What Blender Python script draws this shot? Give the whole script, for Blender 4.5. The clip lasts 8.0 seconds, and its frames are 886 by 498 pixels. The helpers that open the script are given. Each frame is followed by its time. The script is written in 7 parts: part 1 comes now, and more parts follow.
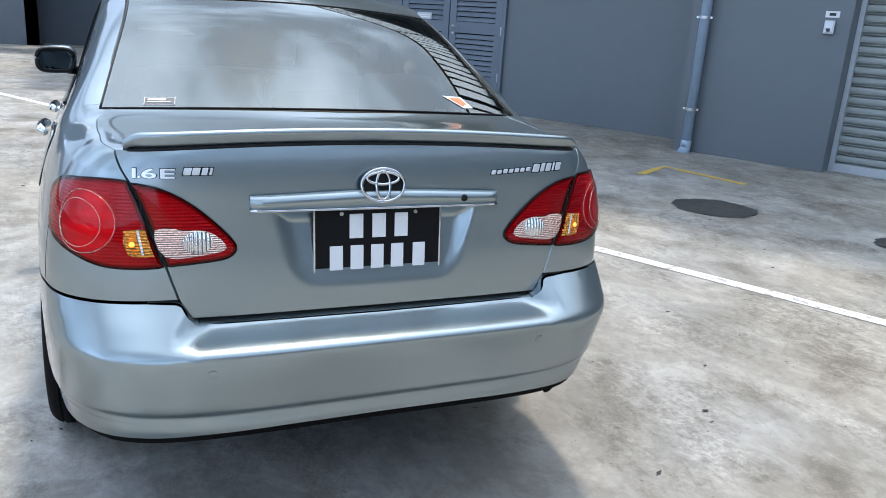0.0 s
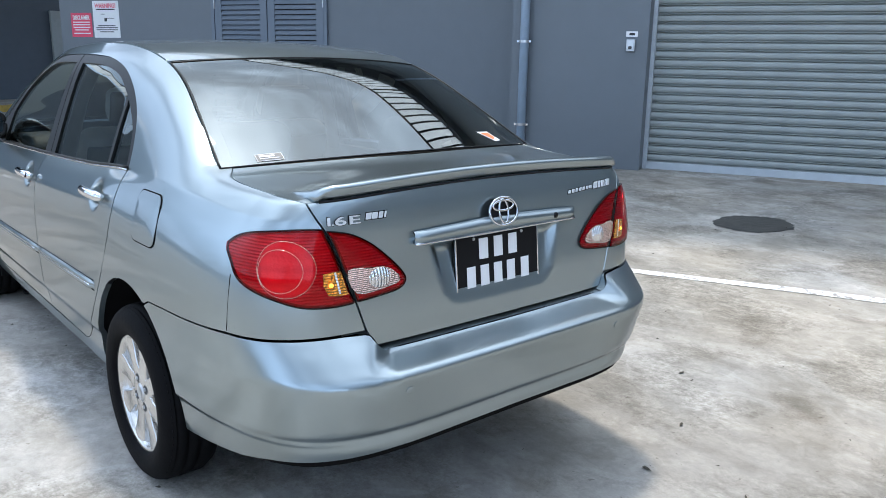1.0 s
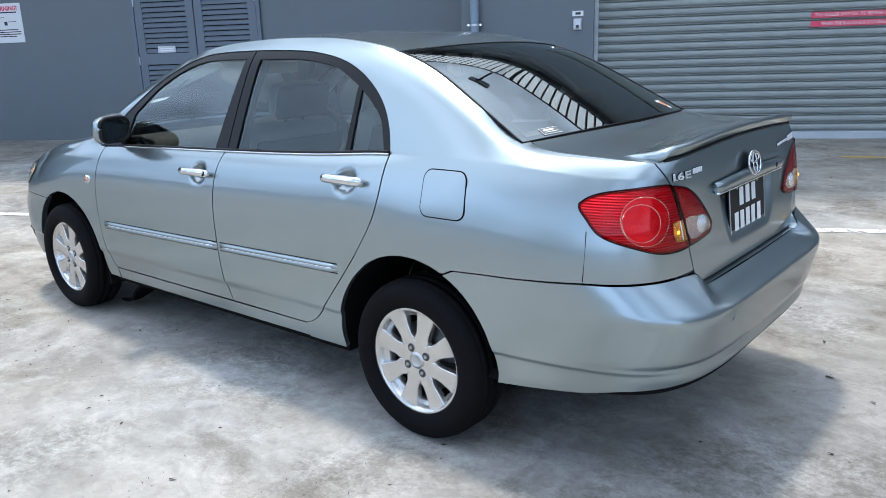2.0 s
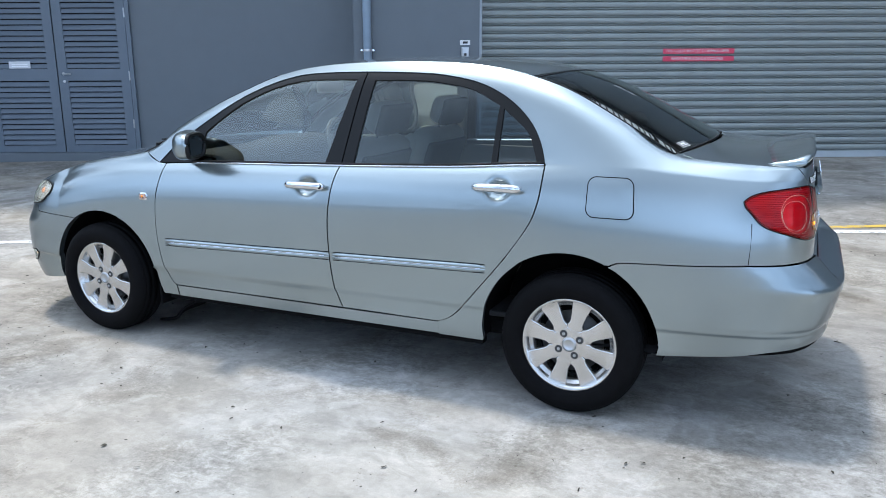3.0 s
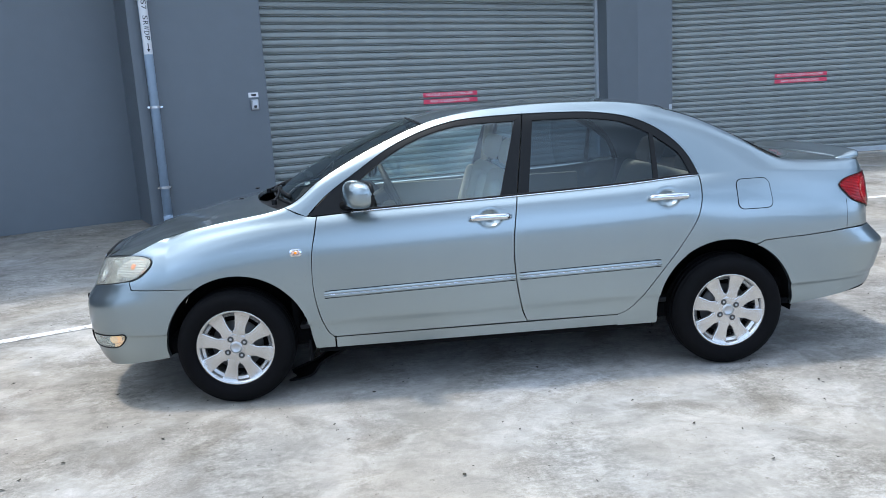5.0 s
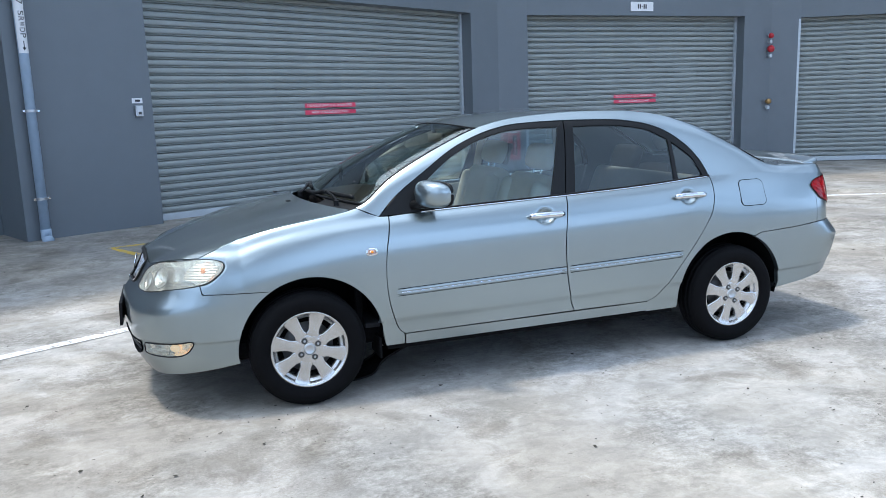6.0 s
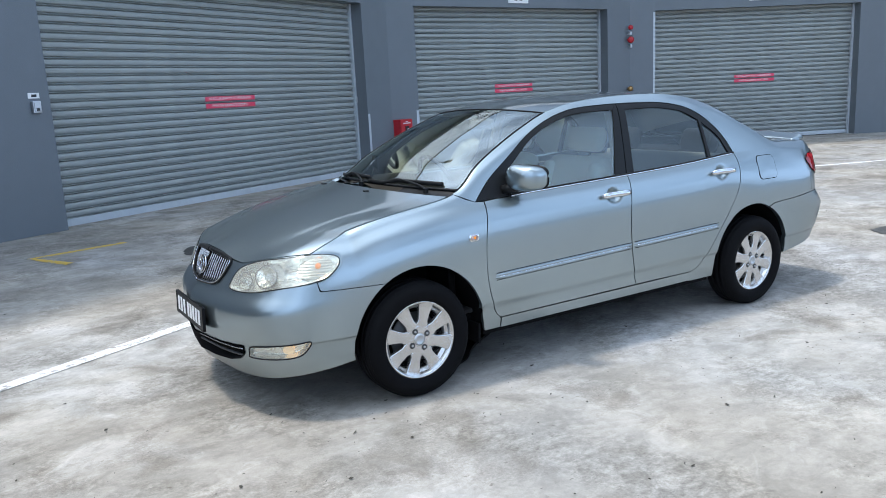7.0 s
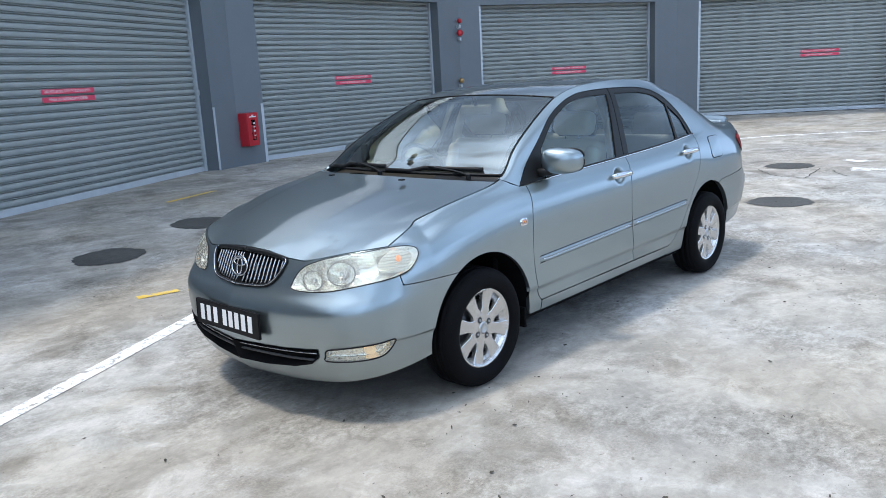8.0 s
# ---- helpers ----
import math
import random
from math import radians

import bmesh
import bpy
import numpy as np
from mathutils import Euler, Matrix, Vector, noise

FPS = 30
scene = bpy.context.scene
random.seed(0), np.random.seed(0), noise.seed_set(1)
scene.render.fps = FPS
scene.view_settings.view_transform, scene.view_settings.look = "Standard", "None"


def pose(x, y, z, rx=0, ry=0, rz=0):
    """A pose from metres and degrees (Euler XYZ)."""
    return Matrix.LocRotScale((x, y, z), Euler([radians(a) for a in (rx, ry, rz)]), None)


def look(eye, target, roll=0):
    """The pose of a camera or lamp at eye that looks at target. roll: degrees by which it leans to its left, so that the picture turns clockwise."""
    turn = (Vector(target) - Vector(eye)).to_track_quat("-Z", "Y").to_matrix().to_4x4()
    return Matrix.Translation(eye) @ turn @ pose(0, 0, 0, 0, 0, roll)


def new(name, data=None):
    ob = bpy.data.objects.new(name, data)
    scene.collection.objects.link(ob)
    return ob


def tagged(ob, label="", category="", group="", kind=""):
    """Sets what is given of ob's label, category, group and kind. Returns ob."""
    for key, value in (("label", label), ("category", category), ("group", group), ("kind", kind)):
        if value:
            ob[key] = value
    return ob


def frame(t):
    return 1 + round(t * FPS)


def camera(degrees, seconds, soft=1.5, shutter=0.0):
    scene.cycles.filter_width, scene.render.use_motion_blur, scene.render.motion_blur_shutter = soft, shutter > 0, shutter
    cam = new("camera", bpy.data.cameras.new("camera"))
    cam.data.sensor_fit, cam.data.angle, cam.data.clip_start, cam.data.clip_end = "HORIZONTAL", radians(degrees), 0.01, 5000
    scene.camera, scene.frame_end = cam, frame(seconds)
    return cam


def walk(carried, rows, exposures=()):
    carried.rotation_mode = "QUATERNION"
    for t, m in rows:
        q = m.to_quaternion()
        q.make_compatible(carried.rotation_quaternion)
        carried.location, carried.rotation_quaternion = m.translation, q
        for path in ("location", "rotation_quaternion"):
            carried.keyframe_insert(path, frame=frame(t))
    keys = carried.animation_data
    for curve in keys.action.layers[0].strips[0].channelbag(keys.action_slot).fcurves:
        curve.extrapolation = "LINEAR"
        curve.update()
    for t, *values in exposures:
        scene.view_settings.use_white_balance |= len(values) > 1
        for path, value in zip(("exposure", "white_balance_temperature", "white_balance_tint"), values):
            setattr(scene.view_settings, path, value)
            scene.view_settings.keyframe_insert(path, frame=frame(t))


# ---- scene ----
PATH = [
    (0, (3.983, -0.642, 1.367), (2.232, 0.151, 0.808), 4.0),
    (0.5, (4.022, -1.098, 1.362), (2.447, 0.021, 0.842), 3.6),
    (1, (3.792, -1.597, 1.405), (2.310, -0.342, 0.927), 1.0),
    (1.5, (3.48, -2.195, 1.407), (2.079, -0.858, 0.907), -1.6),
    (1.7, (3.318, -2.406, 1.395), (1.972, -1.017, 0.886), -2.0),
    (2.8, (2.307, -3.592, 1.417), (1.41, -1.867, 0.948), -0.4),
    (3, (2.096, -3.773, 1.424), (1.285, -2.004, 0.963), -0.3),
    (3.5, (1.487, -4.179, 1.43), (0.895, -2.326, 0.964), -1.2),
    (4, (0.858, -4.474, 1.442), (0.514, -2.554, 0.997), -2.9),
    (4.5, (0.18, -4.7, 1.472), (0.076, -2.744, 1.069), -3.3),
    (4.7, (-0.069, -4.725, 1.474), (-0.09, -2.761, 1.094), -3.3),
    (5.8, (-1.595, -4.69, 1.509), (-1.044, -2.802, 1.149), -2.5),
    (6, (-1.876, -4.653, 1.488), (-1.242, -2.79, 1.131), -2.0),
    (6.5, (-2.53, -4.399, 1.51), (-1.68, -2.625, 1.148), -1.5),
    (7, (-3.151, -4.073, 1.508), (-2.123, -2.402, 1.115), -2.9),
    (7.5, (-3.668, -3.641, 1.52), (-2.433, -2.129, 1.085), -3.4),
    (8, (-4.129, -3.161, 1.525), (-2.693, -1.839, 1.091), -3.1),
]
cam = camera(59.1, 8.0, 0.5)
walk(cam, [(t, look(e, g, r)) for t, e, g, r in PATH], [(0.0, -0.17, 6450, 8), (1.0, -0.1, 6500, 8), (1.5, -0.15, 6450, 8), (3.0, -0.28, 6280, 8), (4.5, -0.29, 6260, 8), (6.0, -0.24, 6240, 8), (8.0, -0.33, 6300, 8)])

# ---- world, sun ----
world = bpy.data.worlds.new("sky")
scene.world = world
world.use_nodes = True
wn, wl = world.node_tree.nodes, world.node_tree.links
wn.clear()
SUN_DIR = Vector((-0.28, 0.14, 1.0)).normalized()
sky = wn.new("ShaderNodeTexSky")
sky.sky_type, sky.sun_disc = 'NISHITA', False
sky.sun_elevation = math.asin(SUN_DIR.z)
sky.sun_rotation = math.atan2(SUN_DIR.x, SUN_DIR.y)
sky.air_density, sky.dust_density = 1.0, 2.0
tc = wn.new("ShaderNodeTexCoord")
mp = wn.new("ShaderNodeMapping")
mp.inputs["Scale"].default_value = (1.0, 1.0, 1.4)
cl = wn.new("ShaderNodeTexNoise")
cl.inputs["Scale"].default_value, cl.inputs["Detail"].default_value, cl.inputs["Roughness"].default_value = 2.6, 10.0, 0.52
cl.inputs["Distortion"].default_value = 0.15
ramp = wn.new("ShaderNodeValToRGB")
ramp.color_ramp.elements[0].position, ramp.color_ramp.elements[1].position = 0.28, 0.52
mixc = wn.new("ShaderNodeMix")
mixc.data_type = 'RGBA'
# brighter and greyer parts of the cloud cover
tone, ccol = wn.new("ShaderNodeMapRange"), wn.new("ShaderNodeVectorMath")
tone.inputs[1].default_value, tone.inputs[2].default_value = 0.46, 0.62
tone.inputs[3].default_value, tone.inputs[4].default_value = 0.80, 1.32
ccol.operation = 'SCALE'
ccol.inputs[0].default_value = (6.8, 9.1, 13.2)
wl.new(cl.outputs["Fac"], tone.inputs[0])
# bright haze towards the horizon
sep, haze, hmul = wn.new("ShaderNodeSeparateXYZ"), wn.new("ShaderNodeMapRange"), wn.new("ShaderNodeMath")
haze.inputs[1].default_value, haze.inputs[2].default_value = 0.0, 0.5
haze.inputs[3].default_value, haze.inputs[4].default_value = 1.65, 0.97
hmul.operation = 'MULTIPLY'
wl.new(tc.outputs["Generated"], sep.inputs[0])
wl.new(sep.outputs["Z"], haze.inputs[0])
wl.new(haze.outputs[0], hmul.inputs[0])
wl.new(tone.outputs[0], hmul.inputs[1])
wl.new(hmul.outputs[0], ccol.inputs["Scale"])
wl.new(ccol.outputs[0], mixc.inputs[7])
# thin cloud glows round the sun
dotn, pos = wn.new("ShaderNodeVectorMath"), wn.new("ShaderNodeMath")
dotn.operation, pos.operation = 'DOT_PRODUCT', 'MAXIMUM'
dotn.inputs[1].default_value = SUN_DIR
pos.inputs[1].default_value = 0.0
wl.new(tc.outputs["Generated"], dotn.inputs[0])
wl.new(dotn.outputs["Value"], pos.inputs[0])
glow = None
for power, gain in ((160.0, 26.0), (34.0, 13.0), (2.0, 11.8)):
    pw, mu = wn.new("ShaderNodeMath"), wn.new("ShaderNodeMath")
    pw.operation, mu.operation = 'POWER', 'MULTIPLY'
    pw.inputs[1].default_value, mu.inputs[1].default_value = power, gain
    wl.new(pos.outputs[0], pw.inputs[0])
    wl.new(pw.outputs[0], mu.inputs[0])
    if glow is None:
        glow = mu
    else:
        ad = wn.new("ShaderNodeMath")
        ad.operation = 'ADD'
        wl.new(glow.outputs[0], ad.inputs[0])
        wl.new(mu.outputs[0], ad.inputs[1])
        glow = ad
cloud_mod = wn.new("ShaderNodeMapRange")
cloud_mod.inputs[1].default_value, cloud_mod.inputs[2].default_value = 0.44, 0.62
cloud_mod.inputs[3].default_value, cloud_mod.inputs[4].default_value = 0.45, 1.25
wl.new(cl.outputs["Fac"], cloud_mod.inputs[0])
gm = wn.new("ShaderNodeMath")
gm.operation = 'MULTIPLY'
wl.new(glow.outputs[0], gm.inputs[0])
wl.new(cloud_mod.outputs[0], gm.inputs[1])
gcol = wn.new("ShaderNodeVectorMath")
gcol.operation = 'SCALE'
gcol.inputs[0].default_value = (0.97, 0.98, 1.0)
wl.new(gm.outputs[0], gcol.inputs["Scale"])
addc = wn.new("ShaderNodeVectorMath")
addc.operation = 'ADD'
bgn = wn.new("ShaderNodeBackground")
bgn.inputs["Strength"].default_value = 0.127
won = wn.new("ShaderNodeOutputWorld")
wl.new(tc.outputs["Generated"], mp.inputs["Vector"])
wl.new(mp.outputs[0], cl.inputs["Vector"])
wl.new(cl.outputs["Fac"], ramp.inputs[0])
wl.new(ramp.outputs[0], mixc.inputs[0])
wl.new(sky.outputs[0], mixc.inputs[6])
wl.new(mixc.outputs[2], addc.inputs[0])
wl.new(gcol.outputs[0], addc.inputs[1])
wl.new(addc.outputs[0], bgn.inputs["Color"])
wl.new(bgn.outputs[0], won.inputs["Surface"])
sun = new("sun", bpy.data.lights.new("sun", 'SUN'))
sun.data.energy, sun.data.angle, sun.data.color = 2.9, radians(6.0), (1.0, 0.905, 0.79)
sun.matrix_world = look(SUN_DIR * 30, (0, 0, 0))


# ---- materials ----
def mat(name, col, rough=0.5, metal=0.0, var=0.12, scale=6.0, bump=0.0, bscale=60.0, coat=0.0, spec=0.5):
    """Principled material with tone variation at two scales and fine relief."""
    m = bpy.data.materials.new(name)
    m.use_nodes = True
    n, l = m.node_tree.nodes, m.node_tree.links
    b = n["Principled BSDF"]
    b.inputs["Roughness"].default_value, b.inputs["Metallic"].default_value = rough, metal
    b.inputs["Coat Weight"].default_value, b.inputs["Coat Roughness"].default_value = coat, 0.03
    b.inputs["Specular IOR Level"].default_value = spec
    b.inputs["Base Color"].default_value = (*col, 1)
    co = n.new("ShaderNodeTexCoord")
    if var > 0:
        n1, n2 = n.new("ShaderNodeTexNoise"), n.new("ShaderNodeTexNoise")
        n1.inputs["Scale"].default_value, n1.inputs["Detail"].default_value = scale * 0.15, 4
        n2.inputs["Scale"].default_value, n2.inputs["Detail"].default_value = scale * 2.2, 6
        add = n.new("ShaderNodeMath")
        add.operation = 'ADD'
        l.new(co.outputs["Object"], n1.inputs["Vector"])
        l.new(co.outputs["Object"], n2.inputs["Vector"])
        l.new(n1.outputs["Fac"], add.inputs[0])
        l.new(n2.outputs["Fac"], add.inputs[1])
        mr = n.new("ShaderNodeMapRange")
        mr.inputs[1].default_value, mr.inputs[2].default_value = 0.6, 1.4
        mr.inputs[3].default_value, mr.inputs[4].default_value = 1 - var, 1 + var
        l.new(add.outputs[0], mr.inputs[0])
        mul = n.new("ShaderNodeVectorMath")
        mul.operation = 'SCALE'
        mul.inputs[0].default_value = col
        l.new(mr.outputs[0], mul.inputs["Scale"])
        l.new(mul.outputs[0], b.inputs["Base Color"])
    if bump > 0:
        n3, bp = n.new("ShaderNodeTexNoise"), n.new("ShaderNodeBump")
        n3.inputs["Scale"].default_value, n3.inputs["Detail"].default_value = bscale, 5
        bp.inputs["Strength"].default_value, bp.inputs["Distance"].default_value = bump, 0.01
        l.new(co.outputs["Object"], n3.inputs["Vector"])
        l.new(n3.outputs["Fac"], bp.inputs["Height"])
        l.new(bp.outputs[0], b.inputs["Normal"])
    return m


def ground_material():
    m = bpy.data.materials.new("worn_concrete")
    m.use_nodes = True
    n, l = m.node_tree.nodes, m.node_tree.links
    b = n["Principled BSDF"]
    co = n.new("ShaderNodeTexCoord")

    def nz(scale, detail, rough, dist=0.0):
        k = n.new("ShaderNodeTexNoise")
        k.inputs["Scale"].default_value, k.inputs["Detail"].default_value = scale, detail
        k.inputs["Roughness"].default_value, k.inputs["Distortion"].default_value = rough, dist
        l.new(co.outputs["Object"], k.inputs["Vector"])
        return k

    def rmp(src, p0, p1, c0, c1):
        r = n.new("ShaderNodeValToRGB")
        e = r.color_ramp.elements
        e[0].position, e[1].position, e[0].color, e[1].color = p0, p1, (*c0, 1), (*c1, 1)
        l.new(src.outputs["Fac"], r.inputs[0])
        return r

    def mix(kind, fac, a, c):
        k = n.new("ShaderNodeMix")
        k.data_type, k.blend_type = 'RGBA', kind
        k.inputs[0].default_value = fac
        l.new(a, k.inputs[6])
        l.new(c, k.inputs[7])
        return k.outputs[2]

    big = rmp(nz(0.30, 5, 0.5, 0.3), 0.36, 0.64, (0.308, 0.286, 0.254), (0.420, 0.398, 0.358))
    hue = rmp(nz(0.55, 4, 0.5), 0.40, 0.60, (1.03, 1.0, 0.95), (0.98, 1.0, 1.03))
    cloud = rmp(nz(1.7, 9, 0.58, 0.7), 0.38, 0.62, (0.83, 0.825, 0.81), (1.09, 1.09, 1.09))
    # pale scrubbed patches with a sharper rim
    pale = rmp(nz(0.9, 12, 0.60, 0.9), 0.565, 0.615, (1.0, 1.0, 1.0), (1.15, 1.17, 1.21))
    # grey-brown dirt, made of grains, in soft drifts
    dirt = nz(1.9, 4, 0.52, 0.5)
    grain = nz(75.0, 5, 0.75)
    add = n.new("ShaderNodeMath")
    add.operation = 'MULTIPLY_ADD'
    add.inputs[1].default_value = 0.32
    l.new(grain.outputs["Fac"], add.inputs[0])
    l.new(dirt.outputs["Fac"], add.inputs[2])
    stain = n.new("ShaderNodeValToRGB")
    e = stain.color_ramp.elements
    e[0].position, e[1].position, e[0].color, e[1].color = 0.715, 0.84, (1, 1, 1, 1), (0.64, 0.62, 0.59, 1)
    l.new(add.outputs[0], stain.inputs[0])
    spots = rmp(nz(5.0, 8, 0.70, 0.3), 0.62, 0.72, (1.0, 1.0, 1.0), (0.72, 0.71, 0.69))
    # the grain shows only where the surface has worn open
    worn = rmp(nz(1.15, 7, 0.58, 0.6), 0.47, 0.60, (0.0, 0.0, 0.0), (1.0, 1.0, 1.0))

    def in_worn(open_, shut):
        k = n.new("ShaderNodeMix")
        k.data_type = 'RGBA'
        l.new(worn.outputs[0], k.inputs[0])
        l.new(shut.outputs[0], k.inputs[6])
        l.new(open_.outputs[0], k.inputs[7])
        return k.outputs[2]
    fine_src = nz(34.0, 8, 0.85)
    fine = in_worn(rmp(fine_src, 0.42, 0.58, (0.70, 0.69, 0.67), (1.10, 1.10, 1.10)), rmp(fine_src, 0.40, 0.60, (0.93, 0.93, 0.93), (1.05, 1.05, 1.05)))
    marks = rmp(nz(3.6, 11, 0.62, 1.3), 0.47, 0.535, (0.91, 0.91, 0.905), (1.035, 1.035, 1.04))
    smears = rmp(nz(1.3, 10, 0.60, 2.2), 0.595, 0.625, (1.0, 1.0, 1.0), (1.12, 1.13, 1.15))
    pits = rmp(nz(26.0, 4, 0.6), 0.67, 0.71, (1.0, 1.0, 1.0), (0.60, 0.58, 0.55))
    flakes = rmp(nz(8.0, 9, 0.72), 0.61, 0.66, (1.0, 1.0, 1.0), (1.13, 1.13, 1.14))
    # long curling sweeps of the trowel
    mp = n.new("ShaderNodeMapping")
    mp.inputs["Rotation"].default_value, mp.inputs["Scale"].default_value = (0, 0, 0.7), (0.75, 1.4, 1.0)
    l.new(co.outputs["Object"], mp.inputs["Vector"])
    sw = nz(1.7, 8, 0.56, 1.7)
    l.new(mp.outputs[0], sw.inputs["Vector"])
    sweep = rmp(sw, 0.38, 0.60, (0.86, 0.86, 0.855), (1.075, 1.075, 1.08))
    # short thin scratches and flecks
    mp2 = n.new("ShaderNodeMapping")
    mp2.inputs["Rotation"].default_value, mp2.inputs["Scale"].default_value = (0, 0, -0.6), (0.85, 1.25, 1.0)
    l.new(co.outputs["Object"], mp2.inputs["Vector"])
    fl = nz(14.0, 9, 0.74, 0.5)
    l.new(mp2.outputs[0], fl.inputs["Vector"])
    fleck = in_worn(rmp(fl, 0.39, 0.56, (0.72, 0.715, 0.70), (1.08, 1.08, 1.08)), rmp(fl, 0.37, 0.58, (0.90, 0.90, 0.90), (1.05, 1.05, 1.05)))
    c = big.outputs[0]
    for layer in [q.outputs[0] for q in (hue, cloud, sweep, pale, stain, spots, marks, smears, pits, flakes)] + [fleck, fine]:
        c = mix('MULTIPLY', 1.0, c, layer)
    l.new(c, b.inputs["Base Color"])
    b.inputs["Roughness"].default_value = 0.75
    bp = n.new("ShaderNodeBump")
    bp.inputs["Strength"].default_value, bp.inputs["Distance"].default_value = 0.55, 0.006
    l.new(nz(55.0, 7, 0.75).outputs["Fac"], bp.inputs["Height"])
    l.new(bp.outputs[0], b.inputs["Normal"])
    return m


M_GROUND = ground_material()
M_WALL = mat("grey_painted_render", (0.137, 0.157, 0.173), 0.42, var=0.05, scale=2.0, bump=0.12, bscale=90)
# darker copy of the wall's render, for overhang, slab and far recess
M_WALL_DARK = mat("darker_wall_render", (0.085, 0.10, 0.118), 0.65, var=0.08, scale=2.0, bump=0.12, bscale=90)
M_SHUTTER = mat("galvanised_slat", (0.314, 0.339, 0.326), 0.55, 0.12, var=0.10, scale=3.0)
M_RAIL = mat("galvanised_rail", (0.50, 0.54, 0.57), 0.45, 0.25, var=0.1, scale=4.0)
M_DARKGAP = mat("dark_void", (0.01, 0.01, 0.011), 0.9, var=0.0)


def worn_paint(name, col, wear):
    """Road paint scuffed and flaked down to the concrete."""
    m = mat(name, col, 0.7, var=0.14, scale=9.0, bump=0.2)
    n, l = m.node_tree.nodes, m.node_tree.links
    b = n["Principled BSDF"]
    src = b.inputs["Base Color"].links[0].from_socket
    nz, rp, mx = n.new("ShaderNodeTexNoise"), n.new("ShaderNodeValToRGB"), n.new("ShaderNodeMix")
    nz.inputs["Scale"].default_value, nz.inputs["Detail"].default_value, nz.inputs["Roughness"].default_value = 16.0, 9, 0.75
    rp.color_ramp.elements[0].position, rp.color_ramp.elements[1].position = wear, wear + 0.04
    mx.data_type = 'RGBA'
    mx.inputs[7].default_value = (0.33, 0.315, 0.29, 1)
    l.new(n["Texture Coordinate"].outputs["Object"], nz.inputs["Vector"])
    l.new(nz.outputs["Fac"], rp.inputs[0])
    l.new(rp.outputs[0], mx.inputs[0])
    l.new(src, mx.inputs[6])
    l.new(mx.outputs[2], b.inputs["Base Color"])
    return m


M_WHITE_LINE = worn_paint("worn_white_road_paint", (0.76, 0.76, 0.75), 0.535)
M_YELLOW_LINE = worn_paint("worn_yellow_road_paint", (0.62, 0.42, 0.07), 0.53)
M_PIPE = mat("blue_grey_painted_pipe", (0.33, 0.42, 0.52), 0.42, var=0.10, scale=5.0)
M_STEEL = mat("brushed_steel", (0.55, 0.56, 0.57), 0.32, 0.9, var=0.08, scale=20.0)
M_LOUVRE = mat("grey_painted_steel_door", (0.135, 0.165, 0.20), 0.42, var=0.06, scale=3.0)
M_RED = mat("red_painted_steel", (0.50, 0.02, 0.03), 0.35, var=0.08)
M_SIGN_RED = mat("red_printed_sticker", (0.72, 0.06, 0.12), 0.45, var=0.05)
M_SIGN_WHITE = mat("white_printed_board", (0.78, 0.78, 0.78), 0.45, var=0.04)
M_INK = mat("black_print", (0.02, 0.02, 0.025), 0.5, var=0.0)
M_WHITE = mat("white_paint", (0.8, 0.8, 0.8), 0.4, var=0.03)
M_MANHOLE = mat("dark_damp_cast_iron", (0.058, 0.056, 0.050), 0.6, 0.05, var=0.5, scale=9.0, bump=0.5, bscale=40)
M_BRASS = mat("tarnished_brass", (0.45, 0.28, 0.12), 0.35, 0.9, var=0.15)
M_BLACK_STEEL = mat("black_painted_steel", (0.02, 0.021, 0.023), 0.45, var=0.1)
M_KERB_YELLOW = mat("yellow_kerb_paint", (0.55, 0.36, 0.05), 0.6, var=0.2)
M_LEAF = mat("dry_leaf_litter", (0.05, 0.042, 0.03), 0.8, var=0.3, scale=20)


# ---- mesh helpers ----
def part(name, bm, material, parent=None, label="", smooth=False):
    """Link a bmesh as one mesh object, under a thing or a part where one is given."""
    me = bpy.data.meshes.new(name)
    bmesh.ops.recalc_face_normals(bm, faces=bm.faces)
    bm.to_mesh(me)
    bm.free()
    if material is not None:
        me.materials.append(material)
    if smooth:
        for p in me.polygons:
            p.use_smooth = True
    ob = new(name, me)
    if parent is not None:
        ob.parent = parent
        ob.matrix_parent_inverse = world_of(parent).inverted()
    if label:
        tagged(ob, label)
    return ob


def world_of(ob):
    m = ob.matrix_basis.copy()
    while ob.parent is not None:
        m = ob.parent.matrix_basis @ ob.matrix_parent_inverse @ m
        ob = ob.parent
    return m


def share(src, name, parent, m=None):
    """Another object on the same mesh."""
    ob = new(name, src.data)
    ob.parent = parent
    ob.matrix_parent_inverse = world_of(parent).inverted()
    if m is not None:
        ob.matrix_basis = m
    return ob


def empty(name, loc=(0, 0, 0)):
    e = new(name)
    e.location = loc
    e.empty_display_size = 0.2
    return e


def box(bm, x0, x1, y0, y1, z0, z1, m=None, bevel=0.0):
    ret = bmesh.ops.create_cube(bm, size=1.0)
    vs = ret["verts"]
    for v in vs:
        v.co = Vector((x0 + (v.co.x + 0.5) * (x1 - x0), y0 + (v.co.y + 0.5) * (y1 - y0), z0 + (v.co.z + 0.5) * (z1 - z0)))
    if bevel > 0:
        es = list({e for v in vs for e in v.link_edges})
        r = bmesh.ops.bevel(bm, geom=es, offset=bevel, segments=2, affect='EDGES', profile=0.5)
        vs = list({v for f in r["faces"] for v in f.verts} | {v for v in vs if v.is_valid})
    if m is not None:
        bmesh.ops.transform(bm, matrix=m, verts=vs)
    return vs


